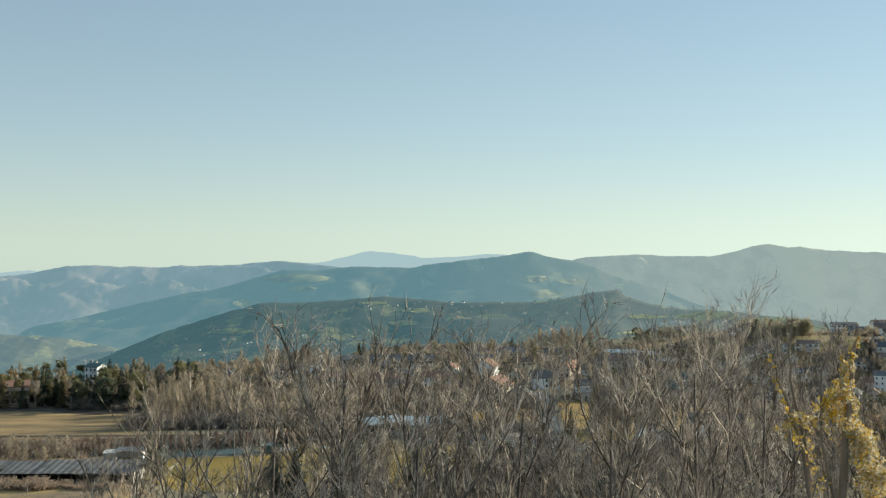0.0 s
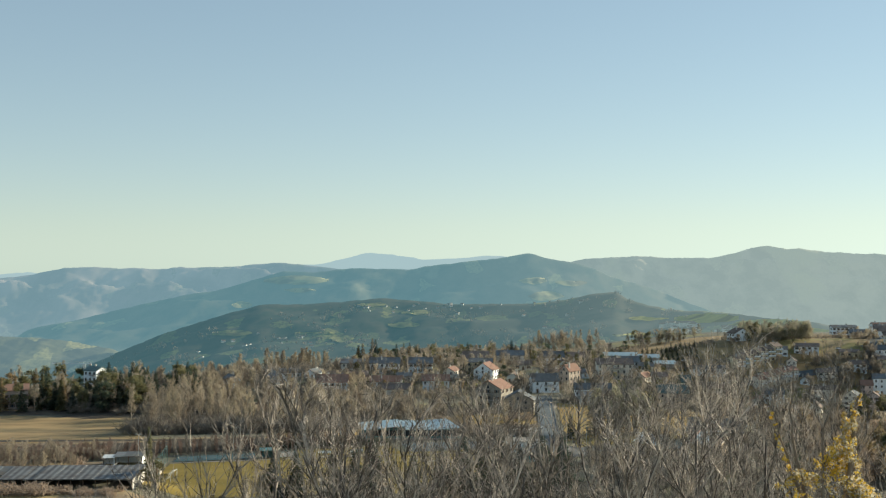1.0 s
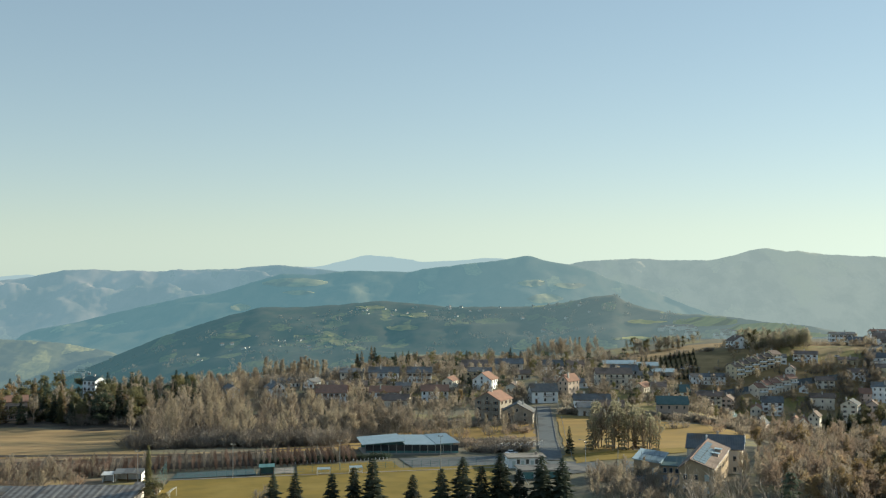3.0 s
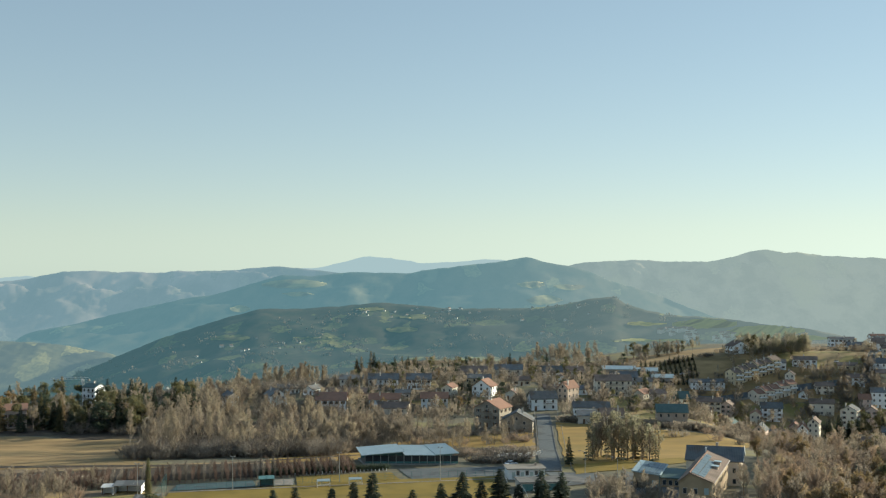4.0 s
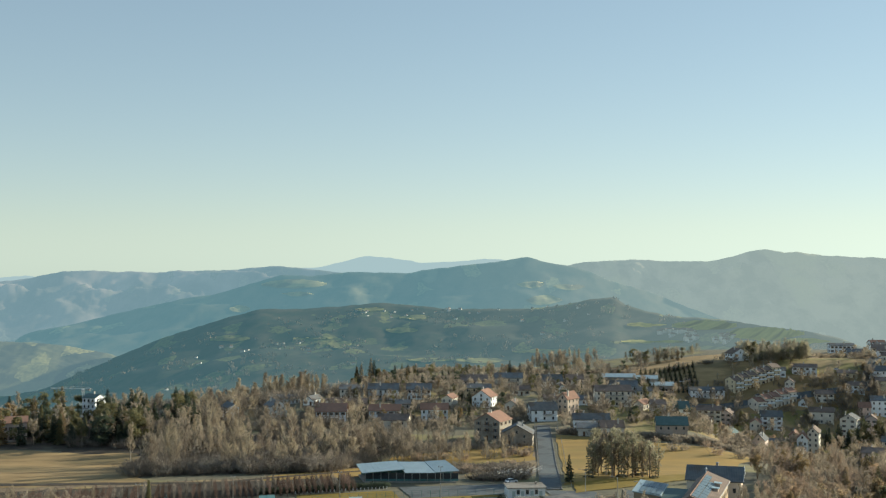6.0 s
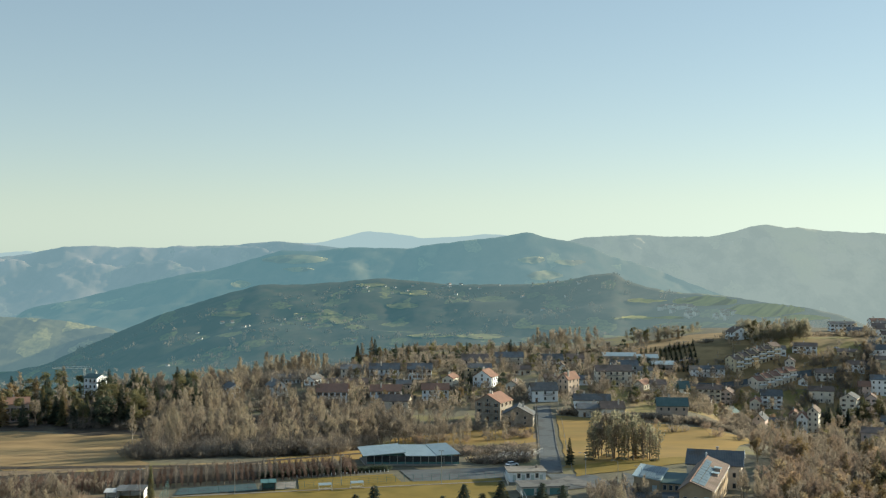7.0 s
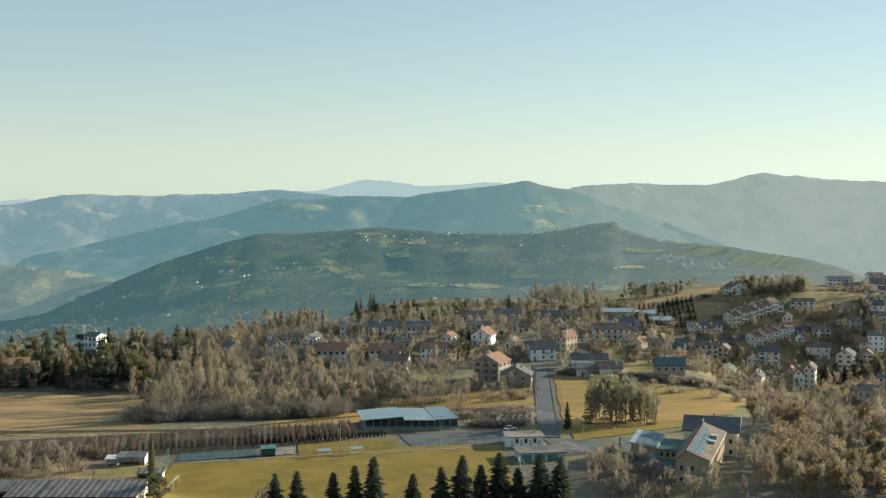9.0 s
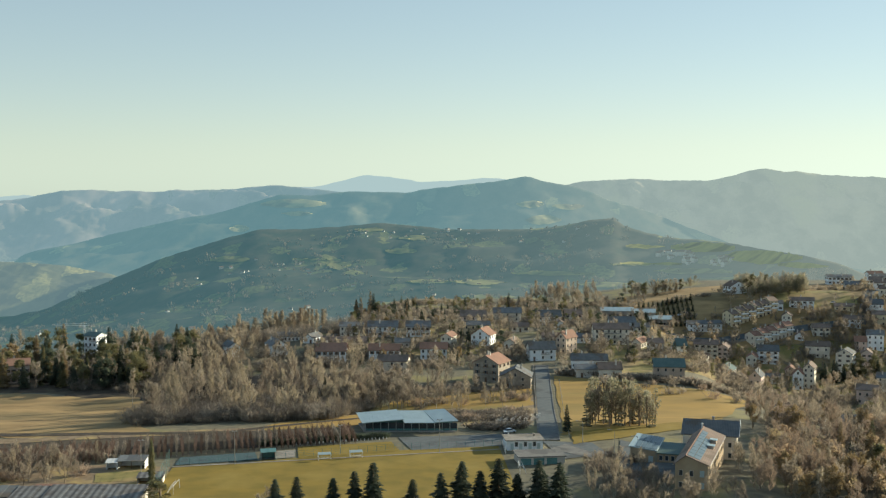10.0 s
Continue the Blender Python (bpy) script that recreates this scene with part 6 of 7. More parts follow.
def ivy_tree():
    """The tree hung with yellow leaves and pale seed heads beside the lookout."""
    rng = random.Random(5)
    x, y, top = 7.2, 20.5, 52.4
    z = gz(x, y)
    ob = thing("ivy_tree", pose(x, y, z), "tree overgrown with yellow leaves and pale seed heads", "tree")
    h = top - z
    leaves, seeds = Form(), Form()

    def spray(c, R, n, pale):
        for _ in range(n):
            d = any_way(rng)
            q = c + Vector((d.x, d.y, d.z * 1.25)) * R * rng.random() ** 0.45
            if rng.random() < pale:
                s = rng.uniform(0.014, 0.034)
                a, b = any_way(rng) * s, any_way(rng) * s
                seeds.add([q - a, q + b, q + a, q - b], [(0, 1, 2, 3)])
            else:
                s = rng.uniform(0.016, 0.038)
                a, b = any_way(rng) * s, any_way(rng) * s * 0.75
                leaves.add([q - a, q + b, q + a, q - b], [(0, 1, 2, 3)])

    def bough(points, r0, r1):
        pts = [Vector((px - x, dy, pz - z)) for px, dy, pz in points]
        fine = [pts[k].lerp(pts[k + 1], e / 3) + any_way(rng) * 0.025 for k in range(len(pts) - 1) for e in range(3)] + [pts[-1]]
        m = len(fine) - 1
        part("limb", Form().tube(fine, [r0 + (r1 - r0) * k / m for k in range(m + 1)], 5), M_BARK, ob, smooth=True)
        for k in range(2, m):
            for _ in range(2):
                q = limb(rng, fine[k], Vector((rng.uniform(-0.7, 0.7), rng.uniform(-0.5, 0.5), 0.8)), rng.uniform(0.2, 0.6), 0.15, 0.3, 3)
                twigs.tube(q, [0.008, 0.006, 0.005, 0.003], 3)
        return fine

    def drape(points, R0, R1, step, n, pale):
        """Hang leaves along a line of points (x, z)."""
        pts = [Vector((px - x, 0, pz - z)) for px, pz in points]
        total = len(pts) - 1
        count = int(sum((pts[k + 1] - pts[k]).length for k in range(total)) / step)
        for i in range(count):
            u = (i + rng.random()) / count
            k = min(int(u * total), total - 1)
            R = R0 + (R1 - R0) * u
            c = pts[k].lerp(pts[k + 1], u * total - k) + Vector((rng.gauss(0, R * 0.6), rng.gauss(0, R), rng.gauss(0, 0.05)))
            spray(c, R * rng.uniform(0.35, 0.75), n, pale + 0.3 * (rng.random() - 0.5))

    twigs = Form()
    bough([(7.35, 0, z - 0.3), (7.3, 0, 44), (7.4, 0, 49), (7.5, 0, 51.2), (7.62, 0, 52.5), (7.76, 0, 52.95)], 0.15, 0.012)
    bough([(7.3, 0.1, 46), (6.95, 0.1, 49.5), (6.78, 0.1, 50.9), (6.5, 0.05, 51.6), (6.3, 0, 52.2), (6.15, 0, 52.7)], 0.06, 0.01)
    bough([(6.95, 0.1, 49.5), (6.9, 0.2, 50.6), (6.62, 0.2, 51.9), (6.55, 0.2, 52.6), (6.62, 0.2, 53.4)], 0.05, 0.008)
    bough([(7.4, 0, 49), (7.2, -0.1, 50.4), (7.0, -0.1, 51.3), (7.1, 0, 52.3), (7.35, 0, 53.1)], 0.045, 0.008)
    bough([(7.4, 0, 48), (7.8, 0, 49.6), (8.05, 0, 50.6)], 0.05, 0.01)
    tagged(part("twigs", twigs, M_TWIG_NEAR, ob), kind="stuff")
    drape([(7.76, 52.9), (7.57, 52.45)], 0.04, 0.10, 0.03, 14, 0.2)
    drape([(7.57, 52.5), (7.48, 52.0), (7.52, 51.5), (7.66, 51.0)], 0.10, 0.20, 0.022, 42, 0.5)
    drape([(7.6, 51.3), (7.85, 50.8), (8.05, 50.2), (8.15, 49.0), (8.1, 47.5)], 0.17, 0.26, 0.022, 52, 0.6)
    drape([(7.28, 51.95), (7.1, 51.7), (7.25, 51.5)], 0.11, 0.15, 0.022, 30, 0.1)
    drape([(6.32, 51.25), (6.62, 51.5), (6.9, 51.3), (7.3, 51.45)], 0.11, 0.16, 0.028, 15, 0.4)
    drape([(6.14, 52.6), (6.3, 52.0), (6.48, 51.5), (6.7, 50.95)], 0.03, 0.07, 0.045, 8, 0.15)
    drape([(6.65, 51.2), (6.9, 50.8), (7.1, 50.0), (7.3, 48.5)], 0.14, 0.2, 0.06, 8, 0.3)
    part("leaves", leaves, M_LEAF, ob, "yellow leaves")
    part("seed_fluff", seeds, M_SEED, ob, "whitish feathery seed heads")


ivy_tree()

# ---------------------------------------------------------------- nursery rows and shrubs
ROW = []
for s in range(3):
    rng = random.Random(300 + s)
    fo = Form()
    for i in range(26):
        y = i * 0.8
        p = Vector((rng.uniform(-0.2, 0.2), y, -0.1))
        q = limb(rng, p, Vector((0, 0, 1)), rng.uniform(1.9, 3.3), 0.3, 0.1, 3)
        fo.tube(q, [0.07, 0.06, 0.05, 0.02], 3)
        for m in range(14):
            t = q[0].lerp(q[3], rng.uniform(0.2, 1))
            blade(fo, t, t + (Vector((0, 0, 0.9)) + any_way(rng) * 0.7) * rng.uniform(0.5, 1.0), 0.075, rng)
    ROW.append(fo.mesh("nursery_hedge", (M_WHIP, M_SHRUB, M_WHIP)[s]))
for i in range(72):
    x = -152 + i * 1.75
    y = 0.36 * (x + 85) + 348
    ob = new("nursery_hedge", ROW[plants.randrange(3)])
    ob.matrix_world = pose(x, y, gz(x, y), 0, 0, 12 + plants.uniform(-2, 2))
    ob.scale = (1.25, 0.95, plants.uniform(1.0, 1.4))
    tagged(ob, "bare russet hedge of young nursery whips", "hedge", "nursery hedges")
HEDGE = shrub_mesh("hedge_bush", 470, 2.3, 1.6, 60, 0.07, M_SPRUCE)
STUB = Form().tube([(0, 0, -0.1), (0, 0, 0.5), (0, 0, 0.7)], [0.14, 0.13, 0.06], 6).mesh("wrapped_sapling", M_WHITE_METAL)
for i in range(34):
    u = i / 33
    x, y = -58 + 40 * u, 364.8 + 12.2 * u + plants.uniform(-0.3, 0.3)
    ob = new("hedge_bush", HEDGE)
    ob.matrix_world = pose(x, y, gz(x, y), 0, 0, plants.uniform(0, 360))
    ob.scale = (1.0, 1.0, plants.uniform(0.7, 1.0))
    tagged(ob, "dark evergreen hedge bush along the grass strip", "hedge", "strip hedge")
    if i > 8:
        ob = new("wrapped_sapling", STUB)
        ob.matrix_world = pose(x + 0.3, y - 2.2, gz(x, y - 2.2) + 0.1)
        tagged(ob, "young sapling wrapped in white fleece", "sapling", "wrapped saplings")
SHRUBS = [shrub_mesh("shrub", 400 + i, 2.6, 2.2, 34, 0.06, (M_SHRUB, M_RED_SHRUB, M_TWIG)[i]) for i in range(3)]


def shrubs(n, area, lo, hi, group):
    a, b, c, d = [Vector((*p, 0)) for p in area]
    for _ in range(n):
        u, v = plants.random(), plants.random()
        p = a.lerp(b, u).lerp(d.lerp(c, u), v)
        ob = new("shrub", SHRUBS[plants.randrange(3)])
        ob.matrix_world = pose(p.x, p.y, gz(p.x, p.y), 0, 0, plants.uniform(0, 360))
        k = plants.uniform(lo, hi)
        ob.scale = (k * 1.2, k * 1.2, k)
        tagged(ob, "dry leafless shrub with thin russet stems", "shrub", group)


shrubs(36, [(-106, 400), (-40, 412), (-20, 452), (-108, 430)], 1.0, 2.0, "wood edge shrubs")
shrubs(26, [(-16, 405), (36, 420), (40, 450), (-16, 425)], 0.7, 1.2, "bank shrubs")
shrubs(22, [(-10, 440), (38, 465), (42, 480), (-10, 455)], 0.9, 1.5, "bank shrubs")
shrubs(40, [(-160, 310), (-106, 318), (-100, 352), (-160, 348)], 0.9, 1.6, "orchard shrubs")
shrubs(40, [(95, 290), (150, 300), (165, 420), (110, 395)], 1.0, 2.2, "slope shrubs")
shrubs(20, [(46, 285), (62, 290), (60, 345), (44, 340)], 0.9, 1.6, "yard shrubs")
shrubs(26, [(124, 450), (150, 470), (140, 530), (60, 520)], 0.9, 1.6, "meadow hedge")


# joined woodland that nobody could count
def joined(name, entries, material, label, category):
    """Many trees of given meshes as one mesh."""
    vs, fs, off = [], [], 0
    cache = {}
    for me, m in entries:
        if me.name not in cache:
            co = np.empty(len(me.vertices) * 3)
            me.vertices.foreach_get("co", co)
            cache[me.name] = (co.reshape(-1, 3), [tuple(p.vertices) for p in me.polygons])
        co, fc = cache[me.name]
        a = np.array(m)
        vs.append(co @ a[:3, :3].T + a[:3, 3])
        fs += [tuple(i + off for i in f) for f in fc]
        off += len(co)
    me = bpy.data.meshes.new(name)
    me.from_pydata(np.concatenate(vs).tolist(), [], fs)
    me.materials.append(material)
    return tagged(new(name, me), label, category, kind="stuff")


def many(n, areas, kinds, lo, hi, wide=1.0, trunks=None):
    out = []
    for _ in range(n):
        a, b, c, d = [Vector((*p, 0)) for p in plants.choice(areas)]
        u, v = plants.random(), plants.random()
        p = a.lerp(b, u).lerp(d.lerp(c, u), v)
        if not clear(p.x, p.y, 4.8):
            continue
        kind = plants.choice(kinds)
        me = plants.choice(KINDS[kind])
        k = min(plants.uniform(lo, hi), glade(p.x, p.y)) / SPREAD[kind]
        m = pose(p.x, p.y, gz(p.x, p.y), 0, 0, plants.uniform(0, 360)) @ Matrix.Diagonal((k * wide, k * wide, k, 1))
        out.append((me[1], m))
        if trunks is not None:
            trunks.append((me[0], m))
    return out


TALL = [[(-118, 470), (-92, 465), (-96, 560), (-150, 550)], [(-190, 560), (-95, 590), (-95, 680), (-200, 650)]]
LOW = [[(-90, 410), (-34, 424), (-28, 470), (-90, 470)], [(-90, 470), (-28, 470), (-30, 540), (-92, 545)]]
EAST = [[(98, 300), (175, 320), (170, 450), (112, 410)], [(160, 560), (320, 690), (320, 800), (240, 780)], [(50, 560), (150, 600), (150, 850), (30, 850)], [(-45, 540), (50, 560), (40, 800), (-60, 800)]]
TOWN = [[(-45, 540), (45, 560), (40, 800), (-60, 790)], [(58, 530), (150, 560), (150, 840), (50, 840)], [(150, 590), (300, 680), (310, 800), (150, 780)], [(140, 560), (200, 560), (240, 640), (150, 600)]]
STEMS = []
joined("west_woodland", many(60, TALL, ["oak", "birch", "copse"], 7, 12, 1.0, STEMS), M_TWIG_PALE, "dense leafless wood of pale tan twigs", "woodland")
joined("mixed_woodland", many(45, LOW, ["oak", "birch"], 4, 9, 1.0, STEMS), M_SHRUB, "dense low leafless wood of grey brown twigs", "woodland")
joined("tan_woodland", many(70, LOW, ["copse", "oak", "birch"], 6, 12, 1.0, STEMS), M_TWIG_PALE, "sunlit tan leafless crowns of the low wood", "woodland")
joined("slope_woodland", many(70, EAST, ["oak", "oak", "birch"], 6, 10, 1.2), M_TWIG, "leafless scrub between the gardens", "woodland")
joined("pale_woodland", many(60, EAST, ["copse", "birch"], 5, 9, 1.1), M_TWIG_PALE, "pale leafless trees between the gardens", "woodland")
joined("village_trees", many(240, TOWN, ["copse", "copse", "oak"], 4, 8.5, 1.1), M_TWIG, "leafless garden trees among the houses", "woodland")
joined("village_thickets", many(200, TOWN + [[(-120, 565), (-45, 560), (-45, 640), (-128, 640)]], ["copse"], 3.5, 8, 1.15), M_SHRUB, "dark leafless thickets between the houses", "woodland")
joined("slope_copse", many(60, [[(-125, 560), (-40, 556), (-40, 640), (-128, 645)]], ["copse", "birch"], 5, 9, 1.1), M_TWIG_PALE, "pale leafless trees round the western houses", "woodland")
joined("garden_evergreens", many(90, TOWN[:2], ["pine", "cypress", "spruce"], 4, 9, 1.5), M_SPRUCE, "dark evergreens in the village gardens", "woodland")
joined("birch_belt", many(44, [[(-122, 680), (-72, 690), (-72, 740), (-128, 725)]], ["poplar", "birch"], 11, 17, 1.2, STEMS) + many(40, [[(-190, 610), (-110, 640), (-110, 700), (-190, 670)]], ["birch", "copse"], 6, 11, 1.2, STEMS), M_TWIG_PALE, "pale leafless belt of birches and poplars", "woodland")
GROVE = [[(-204, 494), (-128, 486), (-138, 560), (-218, 566)], [(-204, 494), (-128, 486), (-138, 560), (-218, 566)], [(-200, 560), (-125, 560), (-130, 620), (-220, 615)]]
joined("dark_grove", many(50, GROVE, ["spruce", "pine", "spruce"], 9, 16, 1.5), M_SPRUCE, "dense dark conifer grove behind the hay meadow", "woodland")
joined("olive_grove", many(50, GROVE, ["pine", "cypress"], 9, 16, 1.5), M_PINE, "olive sunlit conifers behind the hay meadow", "woodland")
joined("meadow_wood", many(60, [[(-36, 438), (0, 446), (4, 520), (-36, 520)]], ["oak", "copse", "birch"], 6, 10, 1.2, STEMS), M_TWIG, "dense grey brown leafless wood in front of the terrace", "woodland")
joined("school_wood", many(125, [[(80, 284), (118, 284), (128, 350), (97, 340)], [(96, 300), (150, 300), (160, 380), (108, 370)], [(96, 296), (150, 300), (190, 420), (120, 410)], [(106, 368), (126, 372), (136, 440), (112, 425)]], ["oak", "oak", "birch"], 6, 10, 1.2), M_RED_SHRUB, "russet brown leafless wood beside the school", "woodland")
joined("russet_wood", many(38, [[(84, 290), (116, 292), (126, 370), (100, 352)], [(112, 300), (150, 306), (160, 390), (120, 380)]], ["russet"], 7, 10.5, 1.1), M_RUSSET, "rounded crowns of withered russet leaves beside the school", "woodland")
joined("olive_pines", many(16, [[(128, 325), (165, 335), (180, 430), (138, 400)], [(112, 298), (150, 300), (150, 330), (120, 330)]], ["pine", "larch"], 9, 13, 1.2), M_PINE, "olive pines standing in the leafless wood", "woodland")
joined("yard_wood", many(22, [[(44, 279), (80, 279), (78, 290), (48, 293)]], ["oak", "birch"], 5, 7.5, 1.2), M_TWIG, "low leafless trees in front of the school", "woodland")
joined("gully_wood", many(70, [[(238, 742), (292, 746), (306, 784), (256, 778)], [(200, 520), (240, 530), (260, 620), (210, 620)]], ["oak", "oak", "birch"], 7, 11, 1.25), M_TWIG, "leafless brown wood on the steep slope below the knoll", "woodland")
UPPER = [[(150, 740), (300, 765), (310, 800), (150, 790)], [(250, 735), (320, 745), (330, 800), (265, 790)], [(290, 800), (350, 830), (370, 920), (300, 880)], [(205, 800), (240, 800), (240, 850), (205, 850)]]
joined("upper_thickets", many(190, UPPER, ["copse", "birch", "copse", "pine"], 3, 6.5, 1.2), M_TWIG_PALE, "leafless bushes and trees round the upper houses", "woodland")
GULLY = [[(150, 600), (235, 610), (300, 690), (170, 700)], [(165, 690), (300, 700), (320, 770), (180, 740)], [(180, 740), (330, 765), (330, 800), (190, 790)], [(235, 600), (300, 640), (340, 760), (300, 720)]]
joined("gully_thickets", many(300, GULLY, ["copse", "birch", "oak"], 3.5, 8, 1.1), M_TWIG_PALE, "leafless trees and bushes among the eastern houses", "woodland")
joined("gully_russet", many(90, GULLY, ["copse", "russet"], 3.5, 7, 1.15), M_RUSSET, "russet bushes among the eastern houses", "woodland")
CREST = [[(70, 842), (125, 846), (125, 880), (70, 875)], [(-60, 800), (70, 810), (70, 850), (-60, 840)]]
joined("crest_woodland", many(40, CREST[:1], ["oak", "birch"], 6, 10, 1.3) + many(50, CREST[1:], ["copse", "oak"], 3.5, 6.5, 1.3), M_TWIG_PALE, "bare tree belt along the crest", "woodland")
joined("crest_hedge_wood", many(18, [[(142, 862), (200, 868), (200, 886), (142, 882)]], ["birch", "oak", "copse"], 6, 10, 1.1) + many(75, [[(216, 806), (268, 812), (276, 850), (220, 850)]], ["birch", "copse", "oak"], 7, 12.5, 1.1), M_GROVE, "dense olive brown groves along the crest", "woodland")
joined("crest_evergreens", many(22, [[(218, 812), (266, 814), (272, 850), (222, 850)], [(-40, 800), (90, 810), (90, 840), (-40, 835)]], ["pine", "pine", "larch"], 6, 10, 1.3), M_PINE, "olive evergreen belt along the crest", "woodland")
joined("woodland_stems", STEMS, M_BIRCH, "pale trunks and limbs of the wood", "woodland")
SCRUB = shrub_mesh("scrub", 450, 2.4, 2.2, 16, 0.15, M_TWIG)
scrub = []
for _ in range(1000):
    a, b, c, d = [Vector((*p, 0)) for p in plants.choice(TOWN)]
    u, v = plants.random(), plants.random()
    p = a.lerp(b, u).lerp(d.lerp(c, u), v)
    if clear(p.x, p.y, 5.5):
        k = plants.uniform(0.7, 1.9)
        scrub.append((SCRUB, pose(p.x, p.y, gz(p.x, p.y), 0, 0, plants.uniform(0, 360)) @ Matrix.Diagonal((k * 1.3, k * 1.3, k, 1))))
hedge_row = random.Random(77)
banks = []
for (a, b, c, d), n in (([(-14, 402), (34, 412), (38, 442), (-14, 424)], 130), ([(-30, 458), (44, 494), (46, 512), (-32, 486)], 110), ([(14, 387), (33, 392), (33, 398), (10, 393)], 50)):
    for _ in range(n):
        u, v = hedge_row.random(), hedge_row.random()
        p = Vector((*a, 0)).lerp(Vector((*b, 0)), u).lerp(Vector((*d, 0)).lerp(Vector((*c, 0)), u), v)
        if clear(p.x, p.y, 4.5):
            k = hedge_row.uniform(0.5, 1.15)
            banks.append((SCRUB, pose(p.x, p.y, gz(p.x, p.y), 0, 0, hedge_row.uniform(0, 360)) @ Matrix.Diagonal((k * 1.4, k * 1.4, k, 1))))
joined("bank_scrub", banks, M_SHRUB, "dark dry brambles on the banks above the court", "hedge")
for i in range(110):
    u = hedge_row.random()
    x, y = 54 + 82 * u, 531 - 47 * u ** 1.4 + hedge_row.uniform(-2, 3)
    k = hedge_row.uniform(0.7, 1.5)
    scrub.append((SCRUB, pose(x, y, gz(x, y), 0, 0, hedge_row.uniform(0, 360)) @ Matrix.Diagonal((k * 1.3, k * 1.3, k, 1))))
for i in range(170):
    u = hedge_row.random()
    x, y = -60 + 410 * u, 832 + 14 * math.sin(9 * u) + hedge_row.uniform(-8, 16)
    k = hedge_row.uniform(0.7, 1.6)
    scrub.append((SCRUB, pose(x, y, gz(x, y), 0, 0, hedge_row.uniform(0, 360)) @ Matrix.Diagonal((k * 1.5, k * 1.5, k, 1))))
joined("garden_scrub", scrub, M_TWIG, "bare hedges and bushes in the village gardens", "hedge")
verge = []
for i in range(150):
    x, y = hedge_row.uniform(-118, -76), hedge_row.uniform(264, 272)
    k = hedge_row.uniform(0.35, 0.8) * (1.2 if x < -92 else 0.8)
    verge.append((SCRUB, pose(x, y, gz(x, y), 0, 0, hedge_row.uniform(0, 360)) @ Matrix.Diagonal((k * 1.4, k * 1.4, k, 1))))
joined("verge_scrub", verge, M_RED_SHRUB, "low reddish brown scrub in front of the farm sheds", "hedge")
UNDER = shrub_mesh("brush", 460, 2.6, 2.4, 70, 0.035, M_SHRUB)
undergrowth = []
for area, n in (([(-110, 398), (-40, 414), (-24, 450), (-114, 450)], 210), ([(95, 290), (165, 300), (200, 520), (112, 400)], 60), ([(-180, 492), (-40, 470), (-40, 600), (-200, 600)], 150), ([(-170, 600), (-40, 640), (-40, 720), (-160, 700)], 90), ([(-40, 540), (150, 560), (280, 740), (-40, 800)], 110)):
    a, b, c, d = [Vector((*p, 0)) for p in area]
    for _ in range(n):
        u, v = plants.random(), plants.random()
        p = a.lerp(b, u).lerp(d.lerp(c, u), v)
        s = plants.uniform(0.8, 1.9) * (1.8 if p.y > 600 and p.x < -35 else 1.35 if p.x < -20 else 1)
        undergrowth.append((UNDER, pose(p.x, p.y, gz(p.x, p.y), 0, 0, plants.uniform(0, 360)) @ Matrix.Diagonal((s * 1.3, s * 1.3, s, 1))))
joined("undergrowth", undergrowth, M_SHRUB, "tangled dry undergrowth below the trees", "undergrowth")


# ---------------------------------------------------------------- the far hill's farms and trees
def hill_place(a, r):
    o = Vector((a * r / math.sqrt(1 + a * a), r / math.sqrt(1 + a * a), 600))
    return SHAPES["hill_front"].ray_cast(o, Vector((0, 0, -1)))[0]


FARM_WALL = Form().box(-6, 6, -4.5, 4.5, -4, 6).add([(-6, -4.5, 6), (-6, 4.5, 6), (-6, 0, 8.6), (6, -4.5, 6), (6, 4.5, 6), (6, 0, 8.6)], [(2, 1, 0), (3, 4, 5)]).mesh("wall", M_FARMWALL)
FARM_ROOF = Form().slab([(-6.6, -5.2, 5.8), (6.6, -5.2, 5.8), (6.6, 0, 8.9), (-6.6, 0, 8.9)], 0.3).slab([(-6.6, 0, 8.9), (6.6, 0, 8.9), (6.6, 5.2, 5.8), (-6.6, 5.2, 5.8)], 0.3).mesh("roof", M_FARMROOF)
farm_rng = random.Random(11)


def farm(p, size=1.0):
    if p is None:
        return
    f = thing("farmhouse", pose(p.x, p.y, p.z - 0.5, 0, 0, farm_rng.uniform(-50, 50)), "small pale farmhouse on the wooded hill", "house", "farmhouses on the far hill")
    part("wall", FARM_WALL, None, f)
    part("roof", FARM_ROOF, None, f)
    s = farm_rng.uniform(0.5, 0.8) * size
    f.scale = (s, s, s)


for a0, r0, n, sa, sr in ((-0.045, 3330, 15, 0.016, 60), (0.0, 3350, 7, 0.01, 50), (-0.09, 2000, 9, 0.035, 120), (-0.16, 2800, 8, 0.03, 100), (0.09, 1700, 8, 0.03, 80), (0.075, 1500, 4, 0.012, 40), (-0.125, 2900, 3, 0.01, 50), (-0.2, 2900, 5, 0.02, 60), (0.03, 3250, 5, 0.02, 60), (-0.1, 2300, 6, 0.12, 400), (0.1, 2900, 6, 0.03, 100), (-0.27, 2500, 6, 0.05, 300)):
    for _ in range(n):
        farm(hill_place(a0 + farm_rng.gauss(0, sa), r0 + farm_rng.gauss(0, sr)))
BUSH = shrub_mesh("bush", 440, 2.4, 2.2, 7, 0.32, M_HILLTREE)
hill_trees = []
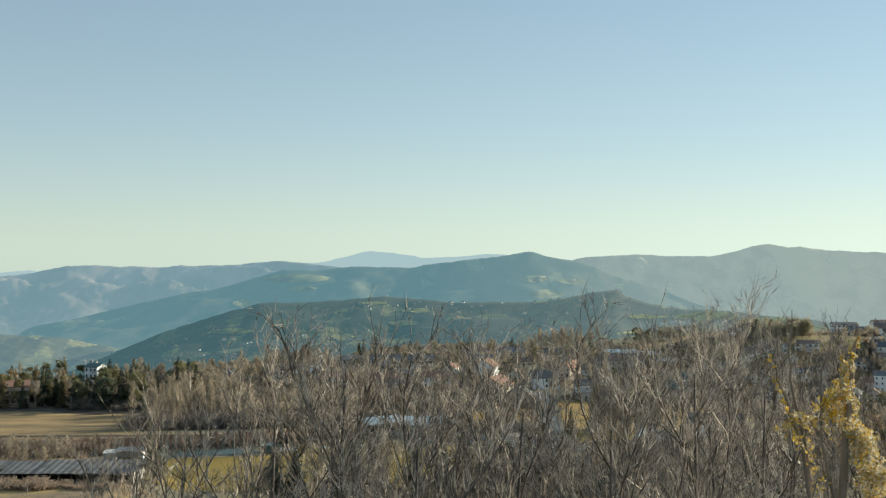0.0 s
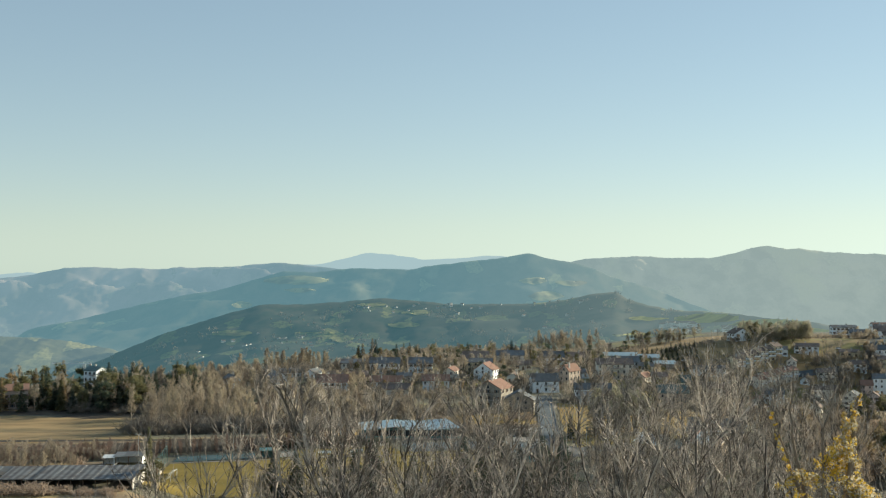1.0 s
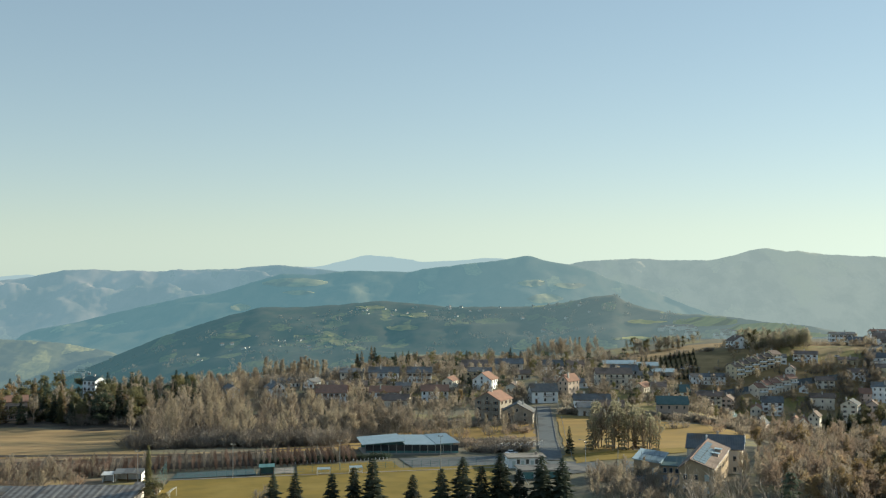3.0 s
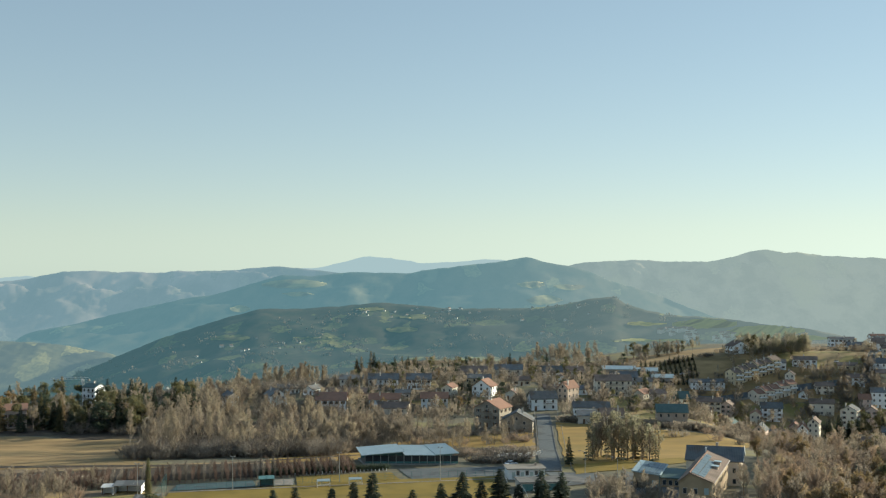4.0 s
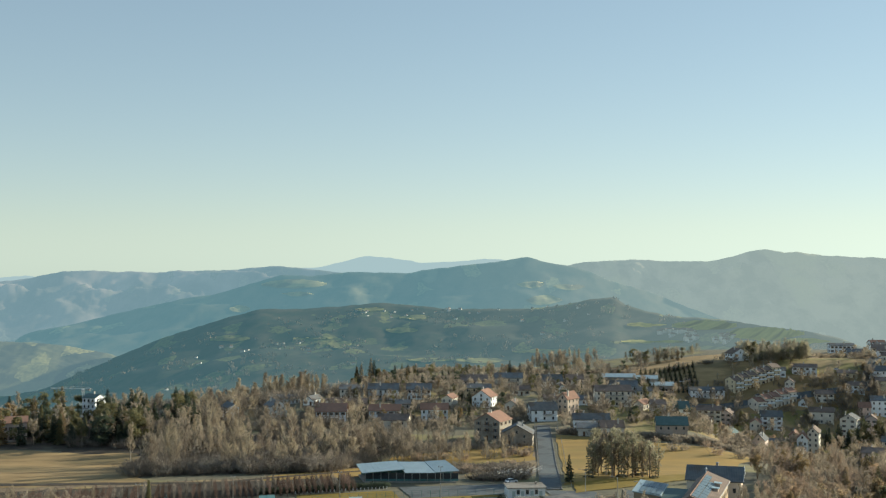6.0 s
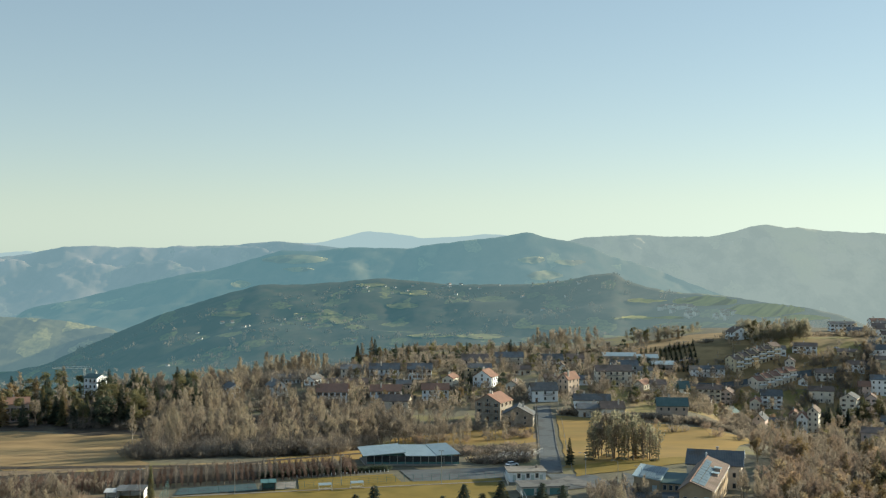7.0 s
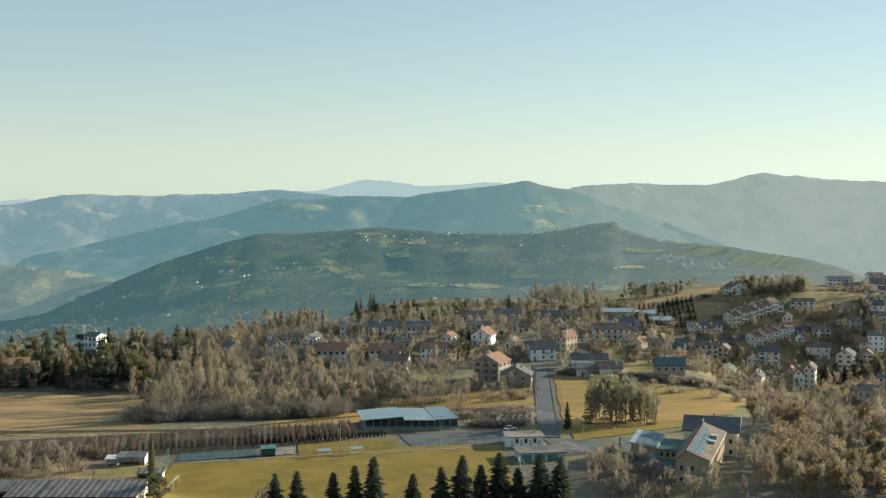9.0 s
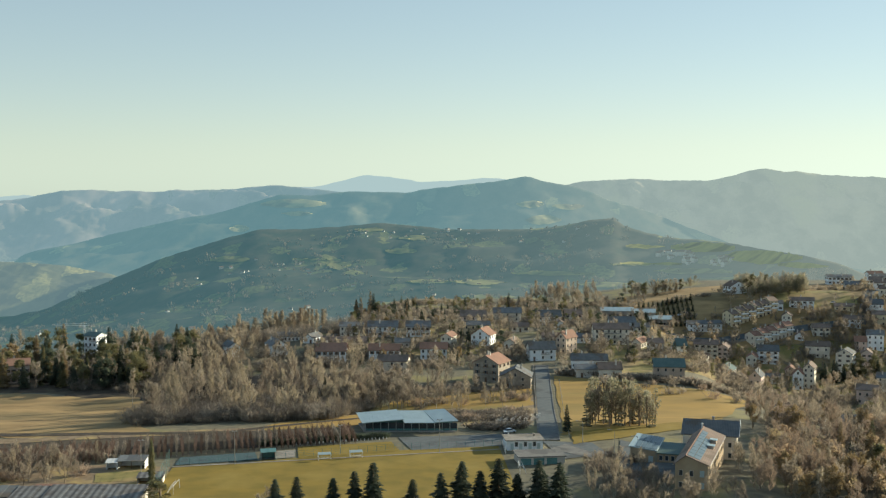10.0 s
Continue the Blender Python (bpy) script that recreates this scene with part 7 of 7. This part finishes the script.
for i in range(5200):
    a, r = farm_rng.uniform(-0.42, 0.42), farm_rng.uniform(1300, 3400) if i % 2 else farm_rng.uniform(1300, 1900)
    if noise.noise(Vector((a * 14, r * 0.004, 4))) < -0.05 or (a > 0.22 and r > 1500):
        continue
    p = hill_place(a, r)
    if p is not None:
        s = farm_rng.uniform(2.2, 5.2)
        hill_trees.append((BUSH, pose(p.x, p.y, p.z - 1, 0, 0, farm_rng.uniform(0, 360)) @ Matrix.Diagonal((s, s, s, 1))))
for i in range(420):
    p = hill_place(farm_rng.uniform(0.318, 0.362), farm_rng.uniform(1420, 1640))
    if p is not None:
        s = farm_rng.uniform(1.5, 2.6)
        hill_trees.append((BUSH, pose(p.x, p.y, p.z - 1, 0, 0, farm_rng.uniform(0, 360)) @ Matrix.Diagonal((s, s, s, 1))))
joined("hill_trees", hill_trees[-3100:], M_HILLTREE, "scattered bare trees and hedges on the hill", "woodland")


# ---------------------------------------------------------------- sunny fields on the far slopes
def slope_place(hill, a, s, near, far):
    """The point of a far hill at bearing a that the lookout sees at slope s, or the hill's highest one below it."""
    def at(r):
        y = r / math.sqrt(1 + a * a)
        return hill.ray_cast(Vector((a * y, y, 900)), Vector((0, 0, -1)))[0]

    best, top, before = None, -9, near
    for i in range(60):
        r = near + (far - near) * i / 59
        p = at(r)
        if p is None:
            continue
        if (p.z - EYE) / r >= s:
            low, high = before, r
            for _ in range(9):
                half = (low + high) / 2
                q = at(half)
                if q is not None and (q.z - EYE) / half >= s:
                    high, p = half, q
                else:
                    low = half
            return p
        if (p.z - EYE) / r > top:
            best, top = p, (p.z - EYE) / r
        before = r
    return best


def slope_field(name, hill, a0, a1, s0, s1, near, far, material, label, lift=2.0, nu=16, nv=6):
    """A field draped on a far hill between two bearings and two slopes as seen from the lookout."""
    fo = Form()
    rows = []

    for j in range(nv + 1):
        for i in range(nu + 1):
            u, v = i / nu, j / nv
            edge = math.sin(math.pi * min(max(u, 0.03), 0.97)) ** 0.6
            a = a0 + (a1 - a0) * u
            s = (s0 + s1) / 2 + (s1 - s0) * (v - 0.5) * edge + 0.0016 * noise.noise(Vector((a * 40, v * 2, near * 0.01))) + 0.0011 * noise.noise(Vector((a * 150, v * 3, 2)))
            p = slope_place(hill, a, s, near, far)
            rows.append(p + Vector((0, 0, lift)))
    fo.v = [tuple(p) for p in rows]
    fo.f = [(j * (nu + 1) + i, j * (nu + 1) + i + 1, (j + 1) * (nu + 1) + i + 1, (j + 1) * (nu + 1) + i) for j in range(nv) for i in range(nu)]
    ob = tagged(new(name, fo.mesh(name, material, True)), label, "field", kind="structure")
    return ob


def px(a0, a1, s0, s1):
    return a0 / 1000, a1 / 1000, s0 / 1000, s1 / 1000


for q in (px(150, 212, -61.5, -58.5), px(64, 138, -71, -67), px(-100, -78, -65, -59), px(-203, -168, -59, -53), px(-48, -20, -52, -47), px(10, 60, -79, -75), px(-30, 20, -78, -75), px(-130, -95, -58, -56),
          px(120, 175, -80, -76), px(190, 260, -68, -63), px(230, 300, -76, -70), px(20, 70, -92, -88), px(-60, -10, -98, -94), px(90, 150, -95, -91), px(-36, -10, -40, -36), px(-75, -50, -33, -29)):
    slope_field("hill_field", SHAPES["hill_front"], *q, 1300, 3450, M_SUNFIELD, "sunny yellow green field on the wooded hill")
# pastures below carry sunlight in their colour
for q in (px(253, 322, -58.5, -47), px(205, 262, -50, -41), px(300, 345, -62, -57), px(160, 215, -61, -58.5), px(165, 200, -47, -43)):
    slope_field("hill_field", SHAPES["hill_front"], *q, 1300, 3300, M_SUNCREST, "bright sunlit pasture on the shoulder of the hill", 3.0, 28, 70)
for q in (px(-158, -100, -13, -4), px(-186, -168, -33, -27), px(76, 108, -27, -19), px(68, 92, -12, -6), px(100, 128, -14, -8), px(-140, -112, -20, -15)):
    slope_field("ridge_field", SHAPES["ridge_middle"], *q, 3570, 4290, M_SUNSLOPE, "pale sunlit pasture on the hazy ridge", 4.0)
hamlet = random.Random(23)
for a0, s0, n, sa, ss in ((0.205, -0.051, 9, 0.008, 0.0016), (0.222, -0.053, 12, 0.008, 0.0022), (0.246, -0.055, 7, 0.008, 0.0016), (0.235, -0.0585, 6, 0.008, 0.001)):
    for _ in range(n):
        p = slope_place(SHAPES["hill_front"], a0 + hamlet.gauss(0, sa), s0 + hamlet.gauss(0, ss), 1300, 3300)
        farm(p + Vector((0, 0, 1.5)), hamlet.uniform(1.1, 1.6))
